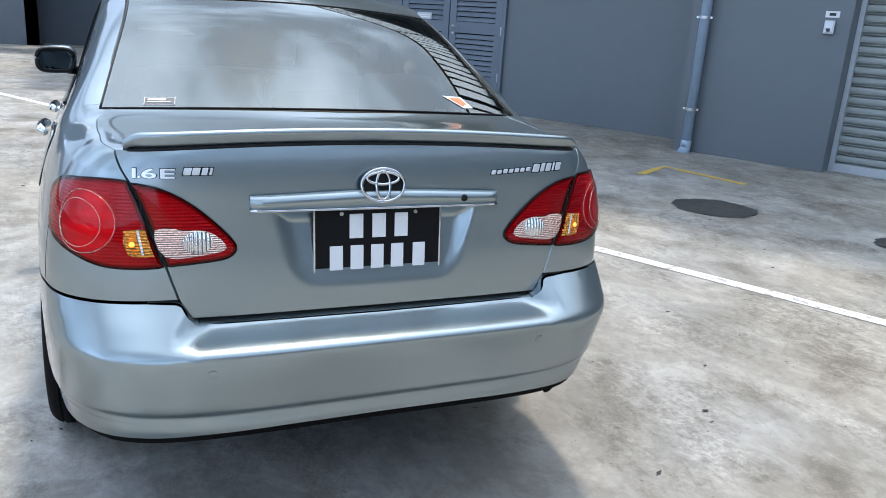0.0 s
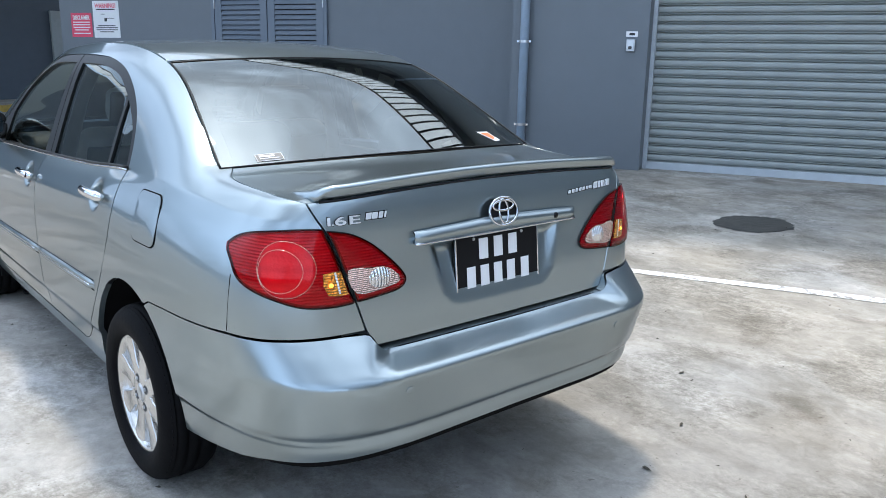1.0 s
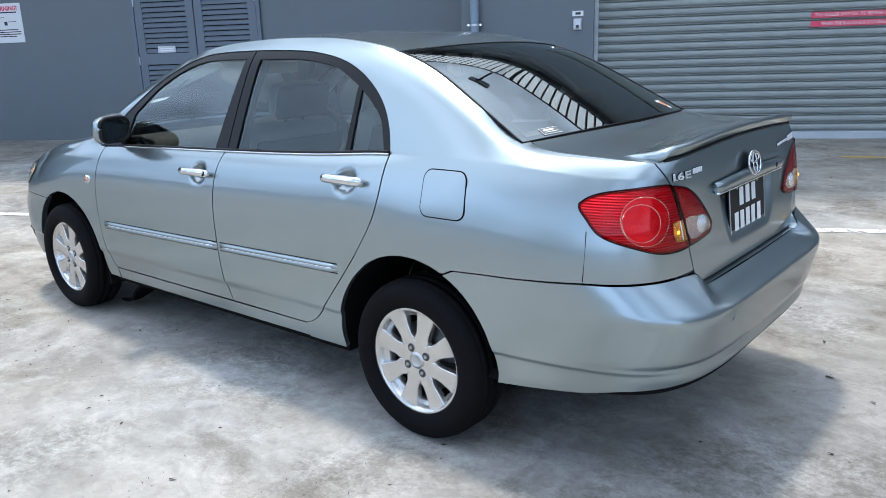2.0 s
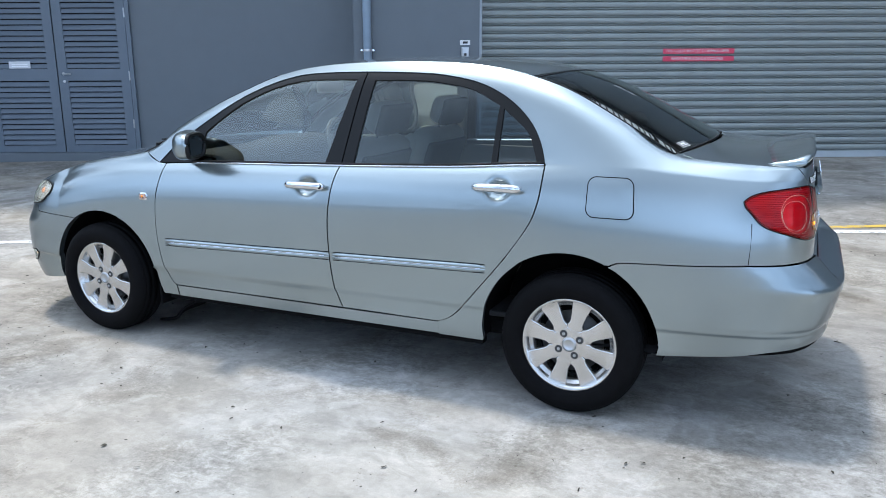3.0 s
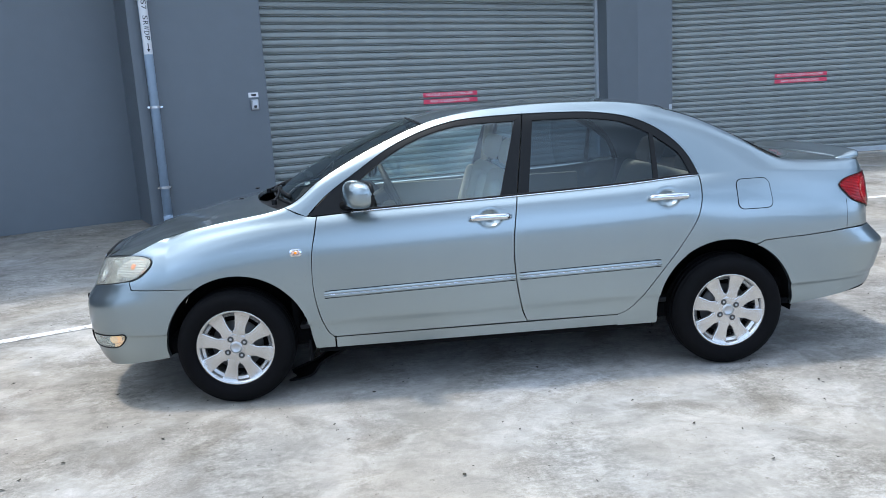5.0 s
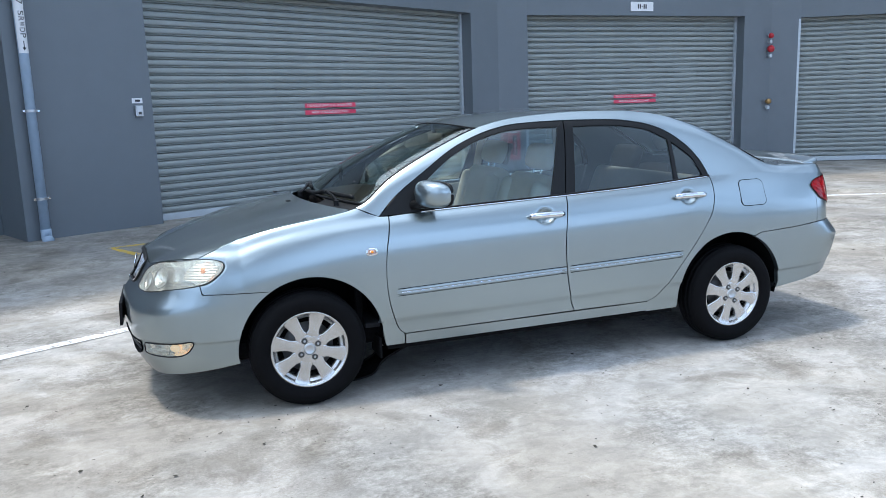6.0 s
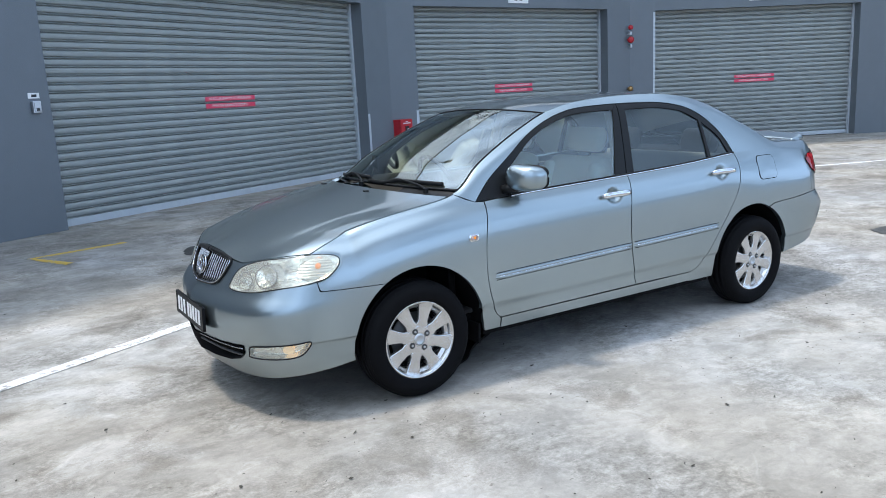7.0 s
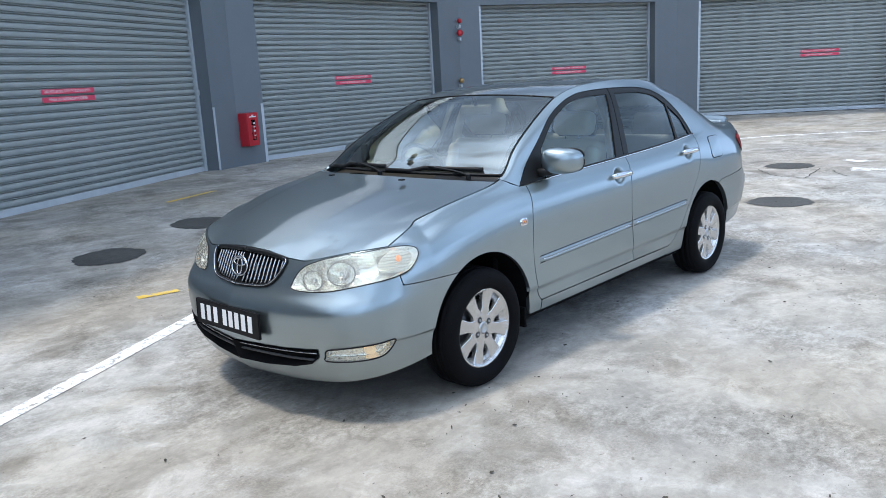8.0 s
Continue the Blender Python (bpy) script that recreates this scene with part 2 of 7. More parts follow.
def boxed(name, dims, material, parent=None, m=None, bevel=0.0, label=""):
    bm = bmesh.new()
    box(bm, *dims, m, bevel)
    return part(name, bm, material, parent, label)


def cyl(bm, r, p0, p1, seg=20, r2=None, cap=True):
    p0, p1 = Vector(p0), Vector(p1)
    d = p1 - p0
    m = Matrix.Translation((p0 + p1) / 2) @ d.to_track_quat('Z', 'Y').to_matrix().to_4x4()
    return bmesh.ops.create_cone(bm, cap_ends=cap, segments=seg, radius1=r, radius2=r if r2 is None else r2, depth=d.length, matrix=m)["verts"]


def text_mesh(name, body, size, m, material, parent, extrude=0.0008, align='CENTER', spacing=1.0, width=None, bold=0.0):
    """Lettering in the built-in font, as a mesh part."""
    cu = bpy.data.curves.new(name, 'FONT')
    cu.body, cu.size, cu.extrude, cu.align_x, cu.align_y, cu.space_character = body, size, extrude, align, 'CENTER', spacing
    cu.offset = bold
    tmp = new(name, cu)
    bpy.context.view_layer.update()
    me = bpy.data.meshes.new_from_object(tmp.evaluated_get(bpy.context.evaluated_depsgraph_get()))
    bpy.data.objects.remove(tmp)
    if width is not None:
        xs = [v.co.x for v in me.vertices]
        k = width / (max(xs) - min(xs))
        for v in me.vertices:
            v.co.x *= k
    me.transform(m)
    me.materials.clear()
    me.materials.append(material)
    ob = new(name, me)
    ob.parent = parent
    ob.matrix_parent_inverse = world_of(parent).inverted()
    return ob


def bay(x, y, deg):
    """Frame of a wall: x along it to the right, y into it, z up."""
    return pose(x, y, 0, 0, 0, deg)


UPRIGHT = pose(0, 0, 0, 90, 0, 0)   # turns flat lettering upright, facing -y

# ---- ground ----
STEP, PIER = 26.0, 1.31


def rise(x, y):
    """The deck falls slightly away from the building."""
    k = min(1.0, max(0.0, (y - 2.8) / 3.6)) * min(1.0, max(0.0, (11.0 - x) / 5.0))
    return 0.065 * k * k * (3 - 2 * k)


def build_ground():
    bm = bmesh.new()
    xs = [-600, -120, -40] + [-22 + 0.375 * i for i in range(134)] + [45, 120, 600]
    ys = [-600, -120, -40] + [-18 + 0.375 * i for i in range(98)] + [40, 120, 600]
    grid = [[bm.verts.new((x, y, rise(x, y))) for x in xs] for y in ys]
    for j in range(len(ys) - 1):
        for i in range(len(xs) - 1):
            bm.faces.new((grid[j][i], grid[j][i + 1], grid[j + 1][i + 1], grid[j + 1][i]))
    g = part("ground", bm, M_GROUND, smooth=True)
    tagged(g, "stained pale grey concrete deck of a parking level", "ground", kind="structure")


build_ground()


def ribbon(name, pts, width, material, label, parent=None, lift=0.004):
    """A painted line, one thin raised strip following pts."""
    bm = bmesh.new()
    fine = []
    for a, b in zip(pts[:-1], pts[1:]):
        a, b = Vector((*a, 0)), Vector((*b, 0))
        k = max(2, int((b - a).length / 0.25))
        fine += [a.lerp(b, i / k) for i in range(k)]
    fine.append(Vector((*pts[-1], 0)))
    rows = []
    for i, p in enumerate(fine):
        d = (fine[min(i + 1, len(fine) - 1)] - fine[max(i - 1, 0)]).normalized()
        nrm = Vector((-d.y, d.x, 0))
        row = []
        for s in (-0.5, 0.5):
            q = p + nrm * (width * (s + random.uniform(-0.025, 0.025)))
            row.append(bm.verts.new((q.x, q.y, rise(q.x, q.y) + lift)))
        rows.append(row)
    for r0, r1 in zip(rows[:-1], rows[1:]):
        bm.faces.new((r0[0], r1[0], r1[1], r0[1]))
    ob = part(name, bm, material, parent)
    return tagged(ob, label, "road marking", kind="structure")


def smooth_pts(ctrl, n=8):
    """Catmull-Rom through control points."""
    out = []
    c = [ctrl[0]] + list(ctrl) + [ctrl[-1]]
    for i in range(1, len(c) - 2):
        p0, p1, p2, p3 = [Vector(q) for q in c[i - 1:i + 3]]
        for k in range(n):
            t = k / n
            out.append(tuple(0.5 * ((2 * p1) + (p2 - p0) * t + (2 * p0 - 5 * p1 + 4 * p2 - p3) * t * t + (3 * p1 - p0 - 3 * p2 + p3) * t ** 3)))
    return out + [tuple(ctrl[-1])]


ribbon("white_line", smooth_pts([(-12.0, -3.9), (-7.08, -1.11), (-2.15, 1.27), (2.1, 3.42), (4.5, 4.22), (7.0, 4.35), (9.06, 3.62), (11.4, 2.75), (13.1, 0.78), (14.6, -2.2)]), 0.11, M_WHITE_LINE, "worn white painted line along the deck")
# yellow corner marks of the bays
for pts in ([(-2.32, 4.33), (-2.62, 4.86), (-1.66, 5.08)], [(1.0, 6.5), (1.95, 6.85)], [(2.35, 3.72), (3.3, 4.2)], [(-1.5, 2.43), (-1.2, 2.35)]):
    ribbon("yellow_line", pts, 0.09, M_YELLOW_LINE, "faded yellow bay marking on the concrete")


def manhole(x, y, r):
    z = rise(x, y)
    e = empty("manhole_cover", (x, y, z))
    tagged(e, "round dark damp manhole cover set in the concrete", "manhole cover", "manhole covers")
    bm = bmesh.new()
    at = lambda a, rr, up: bm.verts.new((x + rr * math.cos(a), y + rr * math.sin(a), rise(x + rr * math.cos(a), y + rr * math.sin(a)) + up))
    loops = [[at(2 * math.pi * i / 40, rr, up) for i in range(40)] for rr, up in ((r, -0.02), (r, 0.0035), (r * 0.5, 0.0035))]
    for lo, hi in zip(loops[:-1], loops[1:]):
        for i in range(40):
            bm.faces.new((lo[i], lo[(i + 1) % 40], hi[(i + 1) % 40], hi[i]))
    bm.faces.new(loops[-1])
    part("lid", bm, M_MANHOLE, e)
    # damp grime spread raggedly over the joint
    wob = random.Random(int(100 * x + 7 * y))
    ph = [wob.uniform(0, 6.28) for _ in range(5)]
    bm = bmesh.new()
    ring = []
    for i in range(120):
        a = 2 * math.pi * i / 120
        out = r * (1.10 + 0.05 * math.sin(2 * a + ph[0]) + 0.035 * math.sin(5 * a + ph[1]) + 0.025 * math.sin(11 * a + ph[2]) + 0.02 * math.sin(23 * a + ph[3])) + wob.uniform(-0.006, 0.006)
        ring.append([bm.verts.new((x + rr * math.cos(a), y + rr * math.sin(a), rise(x + rr * math.cos(a), y + rr * math.sin(a)) + 0.005)) for rr in (r - 0.012, out)])
    for q0, q1 in zip(ring, ring[1:] + ring[:1]):
        bm.faces.new((q0[0], q1[0], q1[1], q0[1]))
    part("rim", bm, M_MANHOLE, e)


for mx, my in ((-0.95, 4.05), (0.45, 4.76), (4.44, -0.24), (7.4, 0.66)):
    manhole(mx, my, 0.30)

# ---- building ----
WALL_TOP = 5.85
RECESS = 0.28
SLAT = 0.1055
slat_mesh = {}


def slat_profile():
    """Side profile of one roller slat: depth, height."""
    k = SLAT / 0.118
    half = [(0.034, -0.004), (0.030, 0.004), (0.006, 0.006), (0.0, 0.0105), (0.002, 0.0150), (0.036, 0.0165), (0.036, 0.0310), (0.005, 0.0325), (-0.001, 0.040), (-0.006, 0.060), (-0.006, 0.082), (0.0, 0.101), (0.009, 0.109), (0.036, 0.113)]
    return [(d, h * k) for d, h in half]


def shutter(tag_no, f, width, height, z0, note_u):
    """A closed roller shutter hung in an opening that starts at f's origin."""
    e = empty("roller_shutter", (f @ Vector((width / 2, RECESS, z0))))
    tagged(e, "closed grey galvanised roller shutter with horizontal slats", "roller shutter", "roller shutters")
    key = round(width, 3)
    if key not in slat_mesh:
        bm = bmesh.new()
        prof = slat_profile()
        rows = []
        for d, h in prof:
            rows.append([bm.verts.new((u, d, h)) for u in (0.03, width * 0.5, width - 0.03)])
        for a, b in zip(rows[:-1], rows[1:]):
            for i in range(2):
                bm.faces.new((a[i], a[i + 1], b[i + 1], b[i]))
        me = bpy.data.meshes.new("slat")
        bm.to_mesh(me)
        bm.free()
        me.materials.append(M_SHUTTER)
        slat_mesh[key] = me
    n = int((height - 0.10) / SLAT) + 1
    for i in range(n):
        ob = new("slat", slat_mesh[key])
        ob.parent = e
        ob.matrix_parent_inverse = world_of(e).inverted()
        ob.matrix_basis = f @ pose(0, RECESS + random.uniform(-0.0015, 0.0015), z0 + 0.10 + i * SLAT)
    boxed("bottom_bar", (0.03, width - 0.03, RECESS - 0.02, RECESS + 0.03, z0 + 0.012, z0 + 0.105), M_RAIL, e, f, 0.006, "pale galvanised bottom bar")
    for u in (0.0, width - 0.05):
        boxed("guide_rail", (u, u + 0.05, RECESS - 0.05, RECESS + 0.04, z0, z0 + height), M_RAIL, e, f, 0.005)
    boxed("backing", (0.0, width, RECESS + 0.05, RECESS + 0.07, z0, z0 + height), M_DARKGAP, e, f)
    # two printed strips on the curtain
    zt = (1.60, 1.545, 1.55, 1.60, 1.55)[tag_no]
    s = empty("notice_sticker", f @ Vector((note_u + 0.45, RECESS, zt)))
    tagged(s, "red two-line warning sticker on the roller shutter", "sticker", "shutter stickers")
    for k, words in enumerate(("THIS ROLLER SHUTTER TO REMAIN OPEN", "WHEN THE BUILDING IS OCCUPIED")):
        z = z0 + 0.10 + SLAT * (math.floor((zt - z0 - 0.10) / SLAT) - k) + 0.033
        boxed("strip", (note_u, note_u + 1.02, RECESS - 0.0085, RECESS - 0.0065, z - 0.007, z + 0.063), M_SIGN_RED, s, f)
        text_mesh("lettering", words, 0.056, f @ pose(note_u + 0.49, RECESS - 0.0092, z + 0.028) @ UPRIGHT, M_WHITE, s, width=0.90 if k == 0 else 0.74)
    return e


def wall_piece(name, f, u0, u1, z0, z1, depth=0.35, material=None, label="grey painted rendered wall of the building", v0=0.0):
    ob = boxed(name, (u0, u1, v0, v0 + depth, z0, z1), material or M_WALL, None, f)
    return tagged(ob, label, "wall", kind="structure")


B1 = bay(-2.06, 6.53, STEP)                # left jamb of the wide bay
W1, W2, H = 6.25, 5.11, 3.13
ends1 = B1 @ Vector((W1, 0, 0))
B2 = bay(4.84, 9.56, 0.0)
B3 = bay(11.23, 9.315, -STEP)
B4x = B3 @ Vector((W2, 0, 0))
B4 = bay(16.83, 6.26, -2 * STEP)
B4e = B4 @ Vector((W2, 0, 0))
B5 = bay(B4e.x + PIER * math.cos(radians(-65)), B4e.y + PIER * math.sin(radians(-65)), -3 * STEP)
bays = [(B1, W1, 0.05), (B2, W2, 0.05), (B3, W2, 0.0), (B4, W2, 0.0), (B5, W2, 0.0)]
for i, (f, w, z0) in enumerate(bays):
    shutter(i, f, w, H, z0, (2.63, 2.08, 2.10, 2.75, 2.1)[i])
    wall_piece("wall_lintel_%d" % (i + 1), f, 0.0, w, H + z0, WALL_TOP)
# piers between the bays, each bent in the middle
for i in range(4):
    (fa, wa, _), (fb, _, _) = bays[i], bays[i + 1]
    a, b = fa @ Vector((wa, 0, 0)), fb @ Vector((0, 0, 0))
    na, nb = (fa.to_3x3() @ Vector((0, 1, 0))), (fb.to_3x3() @ Vector((0, 1, 0)))
    mid = (a + b) / 2 - (na + nb).normalized() * -0.07
    bm = bmesh.new()
    plan = [a, mid, b, b + nb * 0.36, mid + (na + nb).normalized() * 0.5, a + na * 0.36]
    lo = [bm.verts.new((p.x, p.y, -0.05)) for p in plan]
    hi = [bm.verts.new((p.x, p.y, WALL_TOP)) for p in plan]
    bm.faces.new(lo)
    bm.faces.new(hi)
    for k in range(6):
        bm.faces.new((lo[k], lo[(k + 1) % 6], hi[(k + 1) % 6], hi[k]))
    tagged(part("wall_pier_%d" % (i + 1), bm, M_WALL), "grey painted pier between two shutter bays", "wall", kind="structure")

# pier with the rainwater pipe, and the recessed wall beside it
wall_piece("wall_pier_0", B1, -1.72, 0.0, -0.05, WALL_TOP, 1.2)
LW = bay(-3.6, 6.78, STEP)
wall_piece("wall_recessed", LW, -9.0, 0.12, -0.05, WALL_TOP, 0.3, label="grey painted recessed wall with steel louvre doors")

# ---- car: materials ----
def paint_material():
    m = mat("silver_green_metallic_paint", (0.322, 0.376, 0.390), 0.25, 0.92, var=0.02, scale=3.0, coat=1.0)
    n, l = m.node_tree.nodes, m.node_tree.links
    b = n["Principled BSDF"]
    b.inputs["Coat Roughness"].default_value = 0.05
    b.inputs["Specular Tint"].default_value = (0.20, 0.23, 0.26, 1)
    co = n["Texture Coordinate"]
    fl, mr = n.new("ShaderNodeTexNoise"), n.new("ShaderNodeMapRange")
    fl.inputs["Scale"].default_value, fl.inputs["Detail"].default_value = 900.0, 1.0
    mr.inputs[3].default_value, mr.inputs[4].default_value = 0.26, 0.32
    l.new(co.outputs["Object"], fl.inputs["Vector"])
    l.new(fl.outputs["Fac"], mr.inputs[0])
    l.new(mr.outputs[0], b.inputs["Roughness"])
    return m


def glass_material(name, tint, gloss=1.0, rough=0.0, haze=0.0, ior=1.75):
    m = bpy.data.materials.new(name)
    m.use_nodes = True
    n, l = m.node_tree.nodes, m.node_tree.links
    n.clear()
    out, mx, tr, gl, fr = [n.new(k) for k in ("ShaderNodeOutputMaterial", "ShaderNodeMixShader", "ShaderNodeBsdfTransparent", "ShaderNodeBsdfGlossy", "ShaderNodeFresnel")]
    tr.inputs[0].default_value = (*tint, 1)
    gl.inputs[0].default_value, gl.inputs["Roughness"].default_value = (0.93 * gloss, gloss, 0.985 * gloss, 1), rough
    fr.inputs[0].default_value = ior
    l.new(fr.outputs[0], mx.inputs[0])
    l.new(tr.outputs[0], mx.inputs[1])
    l.new(gl.outputs[0], mx.inputs[2])
    if haze > 0:
        m2, df = n.new("ShaderNodeMixShader"), n.new("ShaderNodeBsdfDiffuse")
        df.inputs[0].default_value, m2.inputs[0].default_value = (0.86, 0.84, 0.74, 1), haze
        l.new(tr.outputs[0], m2.inputs[1])
        l.new(df.outputs[0], m2.inputs[2])
        l.new(m2.outputs[0], mx.inputs[1])
    l.new(mx.outputs[0], out.inputs[0])
    return m


def lamp_material(name, col, power):
    m = mat(name, col, 0.25, var=0.0)
    b = m.node_tree.nodes["Principled BSDF"]
    b.inputs["Emission Color"].default_value, b.inputs["Emission Strength"].default_value = (*col, 1), power
    return m


M_PAINT = paint_material()
M_SCREEN = glass_material("windscreen_glass", (0.54, 0.62, 0.60), ior=3.0)
M_GLASS = glass_material("clear_car_glass", (0.72, 0.87, 0.88), ior=1.98)
M_TINT = glass_material("tinted_car_glass", (0.36, 0.44, 0.49), ior=1.66)
M_TINT_REAR = glass_material("dark_rear_glass", (0.17, 0.18, 0.20), ior=2.35)
M_LENS = glass_material("clear_lens", (0.95, 0.94, 0.87), 1.0, 0.02, 0.22, 1.5)
M_TRIM = mat("black_satin_trim", (0.010, 0.0105, 0.011), 0.42, var=0.1, scale=10, spec=0.2)
M_RUBBER = mat("black_tyre_rubber", (0.0055, 0.0055, 0.006), 0.70, var=0.2, scale=12, bump=0.15, bscale=120, spec=0.07)
M_CHROME = mat("chrome", (0.72, 0.73, 0.75), 0.08, 1.0, var=0.0)
M_ALLOY = mat("silver_alloy", (0.63, 0.615, 0.59), 0.27, 0.88, var=0.09, scale=14, coat=0.35)
M_RED_LENS = glass_material("red_lamp_lens", (0.88, 0.014, 0.040), 0.7, ior=1.4)
M_RED_DARK = mat("deep_red_lamp_lens", (0.26, 0.002, 0.008), 0.10, var=0.1, scale=20, coat=0.2, spec=0.3)


def fluted(name, col, rough, metal, scale, axis, depth, dots=0.0):
    """Bright moulded reflector behind a lens: fine flutes and small facets."""
    m = mat(name, col, rough, metal, var=0.10, scale=20)
    n, l = m.node_tree.nodes, m.node_tree.links
    wv, bp, vo, ad = n.new("ShaderNodeTexWave"), n.new("ShaderNodeBump"), n.new("ShaderNodeTexVoronoi"), n.new("ShaderNodeMath")
    wv.bands_direction = axis
    wv.inputs["Scale"].default_value, wv.inputs["Distortion"].default_value = scale, 0.4
    vo.inputs["Scale"].default_value = 130.0
    ad.operation = 'MULTIPLY_ADD'
    ad.inputs[1].default_value = dots
    l.new(n["Texture Coordinate"].outputs["Object"], wv.inputs["Vector"])
    l.new(n["Texture Coordinate"].outputs["Object"], vo.inputs["Vector"])
    l.new(vo.outputs["Distance"], ad.inputs[0])
    l.new(wv.outputs["Fac"], ad.inputs[2])
    bp.inputs["Strength"].default_value, bp.inputs["Distance"].default_value = depth, 0.004
    l.new(ad.outputs[0], bp.inputs["Height"])
    l.new(bp.outputs[0], n["Principled BSDF"].inputs["Normal"])
    return m


M_FLUTE = fluted("fluted_lamp_reflector", (0.80, 0.80, 0.80), 0.25, 0.45, 40.0, 'Z', 0.55, 0.6)
M_FLUTE_WIDE = fluted("wide_ribbed_reflector", (0.84, 0.83, 0.78), 0.22, 0.5, 26.0, 'Z', 0.8, 0.1)
M_BOWL = fluted("faceted_lamp_bowl", (0.95, 0.93, 0.93), 0.2, 0.35, 9.0, 'Z', 0.25, 0.5)
M_CLEAR_LENS = fluted("ribbed_clear_lamp_lens", (0.64, 0.45, 0.38), 0.14, 0.80, 62.0, 'Z', 0.6, 1.6)
M_BULB_LENS = fluted("ribbed_bulb_lens", (0.82, 0.80, 0.79), 0.10, 0.8, 34.0, 'Y', 0.9, 0.4)
M_AMBER = lamp_material("amber_lamp", (0.85, 0.26, 0.02), 0.35)
M_FOG = lamp_material("warm_lamp", (1.0, 0.72, 0.42), 0.5)
M_REFLECTOR = mat("lamp_reflector", (0.94, 0.93, 0.89), 0.11, 0.92, var=0.08, scale=16, bump=0.7, bscale=26)
M_PLATE = mat("black_number_plate", (0.007, 0.007, 0.008), 0.45, var=0.0, spec=0.15)
M_BEIGE = mat("beige_seat_leather", (0.78, 0.75, 0.66), 0.55, var=0.08, scale=8, bump=0.1, bscale=60)
M_BEIGE_PLASTIC = mat("beige_cabin_plastic", (0.42, 0.41, 0.37), 0.6, var=0.06, scale=8)
M_DARK_PLASTIC = mat("dark_cabin_plastic", (0.05, 0.05, 0.05), 0.6, var=0.1, scale=8)
M_GREY_PLASTIC = mat("grey_cabin_plastic", (0.13, 0.13, 0.125), 0.5, var=0.06, scale=8)
M_CARPET = mat("dark_carpet", (0.03, 0.03, 0.032), 0.95, var=0.2, scale=20)
M_UNDER = mat("black_underbody", (0.006, 0.006, 0.0065), 0.9, var=0.1, spec=0.08)
M_MIRROR = mat("mirror_glass", (0.06, 0.07, 0.08), 0.03, 1.0, var=0.0)
# steel coloured dark to put in the shade behind the wheel spokes
M_DISC = mat("darkened_disc_steel", (0.09, 0.09, 0.09), 0.45, 0.6, var=0.15, scale=20)


# ---- car: shape functions ----
def pchip(pts):
    """Monotone cubic through (x, value) pairs, held at the ends."""
    xs = [p[0] for p in pts]
    ys = [p[1] for p in pts]
    h = [b - a for a, b in zip(xs[:-1], xs[1:])]
    dl = [(b - a) / k for a, b, k in zip(ys[:-1], ys[1:], h)]
    m = [dl[0]] + [0.0 if a * b <= 0 else 2 * a * b / (a + b) for a, b in zip(dl[:-1], dl[1:])] + [dl[-1]]

    def f(x):
        if x <= xs[0]:
            return ys[0]
        if x >= xs[-1]:
            return ys[-1]
        i = 0
        while xs[i + 1] < x:
            i += 1
        t = (x - xs[i]) / h[i]
        return (ys[i] * (1 + 2 * t) * (1 - t) ** 2 + h[i] * m[i] * t * (1 - t) ** 2 + ys[i + 1] * t * t * (3 - 2 * t) + h[i] * m[i + 1] * t * t * (t - 1))
    return f


def smooth(pts, width):
    """The same curve with its bends eased over a width, so that the metal reflects without ripples."""
    f, a, b = pchip(pts), pts[0][0], pts[-1][0]
    xs = np.linspace(a, b, 1200)
    ys = np.array([f(float(x)) for x in xs])
    k = max(1, int(3 * width / (b - a) * 1199))
    w = np.exp(-0.5 * (np.arange(-k, k + 1) / (k / 3)) ** 2)
    pad = np.concatenate([2 * ys[0] - ys[k:0:-1], ys, 2 * ys[-1] - ys[-2:-k - 2:-1]])
    ys = np.convolve(pad, w / w.sum(), "valid")
    return lambda x: float(np.interp(x, xs, ys))


# upper edge of the body side: bonnet line, A-pillar, roof rail, C-pillar, boot line
RZ_PTS = [(-1.80, 0.797), (-1.70, 0.842), (-1.6, 0.878), (-1.43, 0.918), (-1.27, 0.943), (-1.10, 0.968), (-0.97, 1.0), (-0.82, 1.112), (-0.63, 1.215), (-0.44, 1.300), (-0.26, 1.368), (-0.09, 1.406), (0.11, 1.426), (0.40, 1.436), (0.67, 1.430), (0.90, 1.405), (1.046, 1.370), (1.19, 1.322), (1.45, 1.190), (1.64, 1.086), (1.74, 1.062), (1.90, 1.052), (2.10, 1.042)]
R_Z = smooth(RZ_PTS, 0.022)
RY_PTS = [(-1.80, 0.672), (-1.43, 0.685), (-1.10, 0.70), (-0.97, 0.695), (-0.82, 0.655), (-0.63, 0.62), (-0.44, 0.585), (-0.26, 0.56), (-0.09, 0.55), (0.40, 0.54), (0.90, 0.54), (1.046, 0.537), (1.19, 0.55), (1.45, 0.602), (1.64, 0.645), (1.9, 0.650), (2.10, 0.640)]
R_Y = smooth(RY_PTS, 0.035)
def eased(fine, soft, x0, x1):
    """fine up to x0, soft past x1."""
    def f(x):
        w = max(0.0, min(1.0, (x - x0) / (x1 - x0)))
        w = w * w * (3 - 2 * w)
        return fine(x) * (1 - w) + soft(x) * w
    return f


R_Z = eased(R_Z, smooth(RZ_PTS, 0.07), -1.1, -1.35)
R_Y = eased(R_Y, smooth(RY_PTS, 0.10), -1.1, -1.35)
R_Y = eased(R_Y, smooth(RY_PTS, 0.07), 0.9, 1.2)
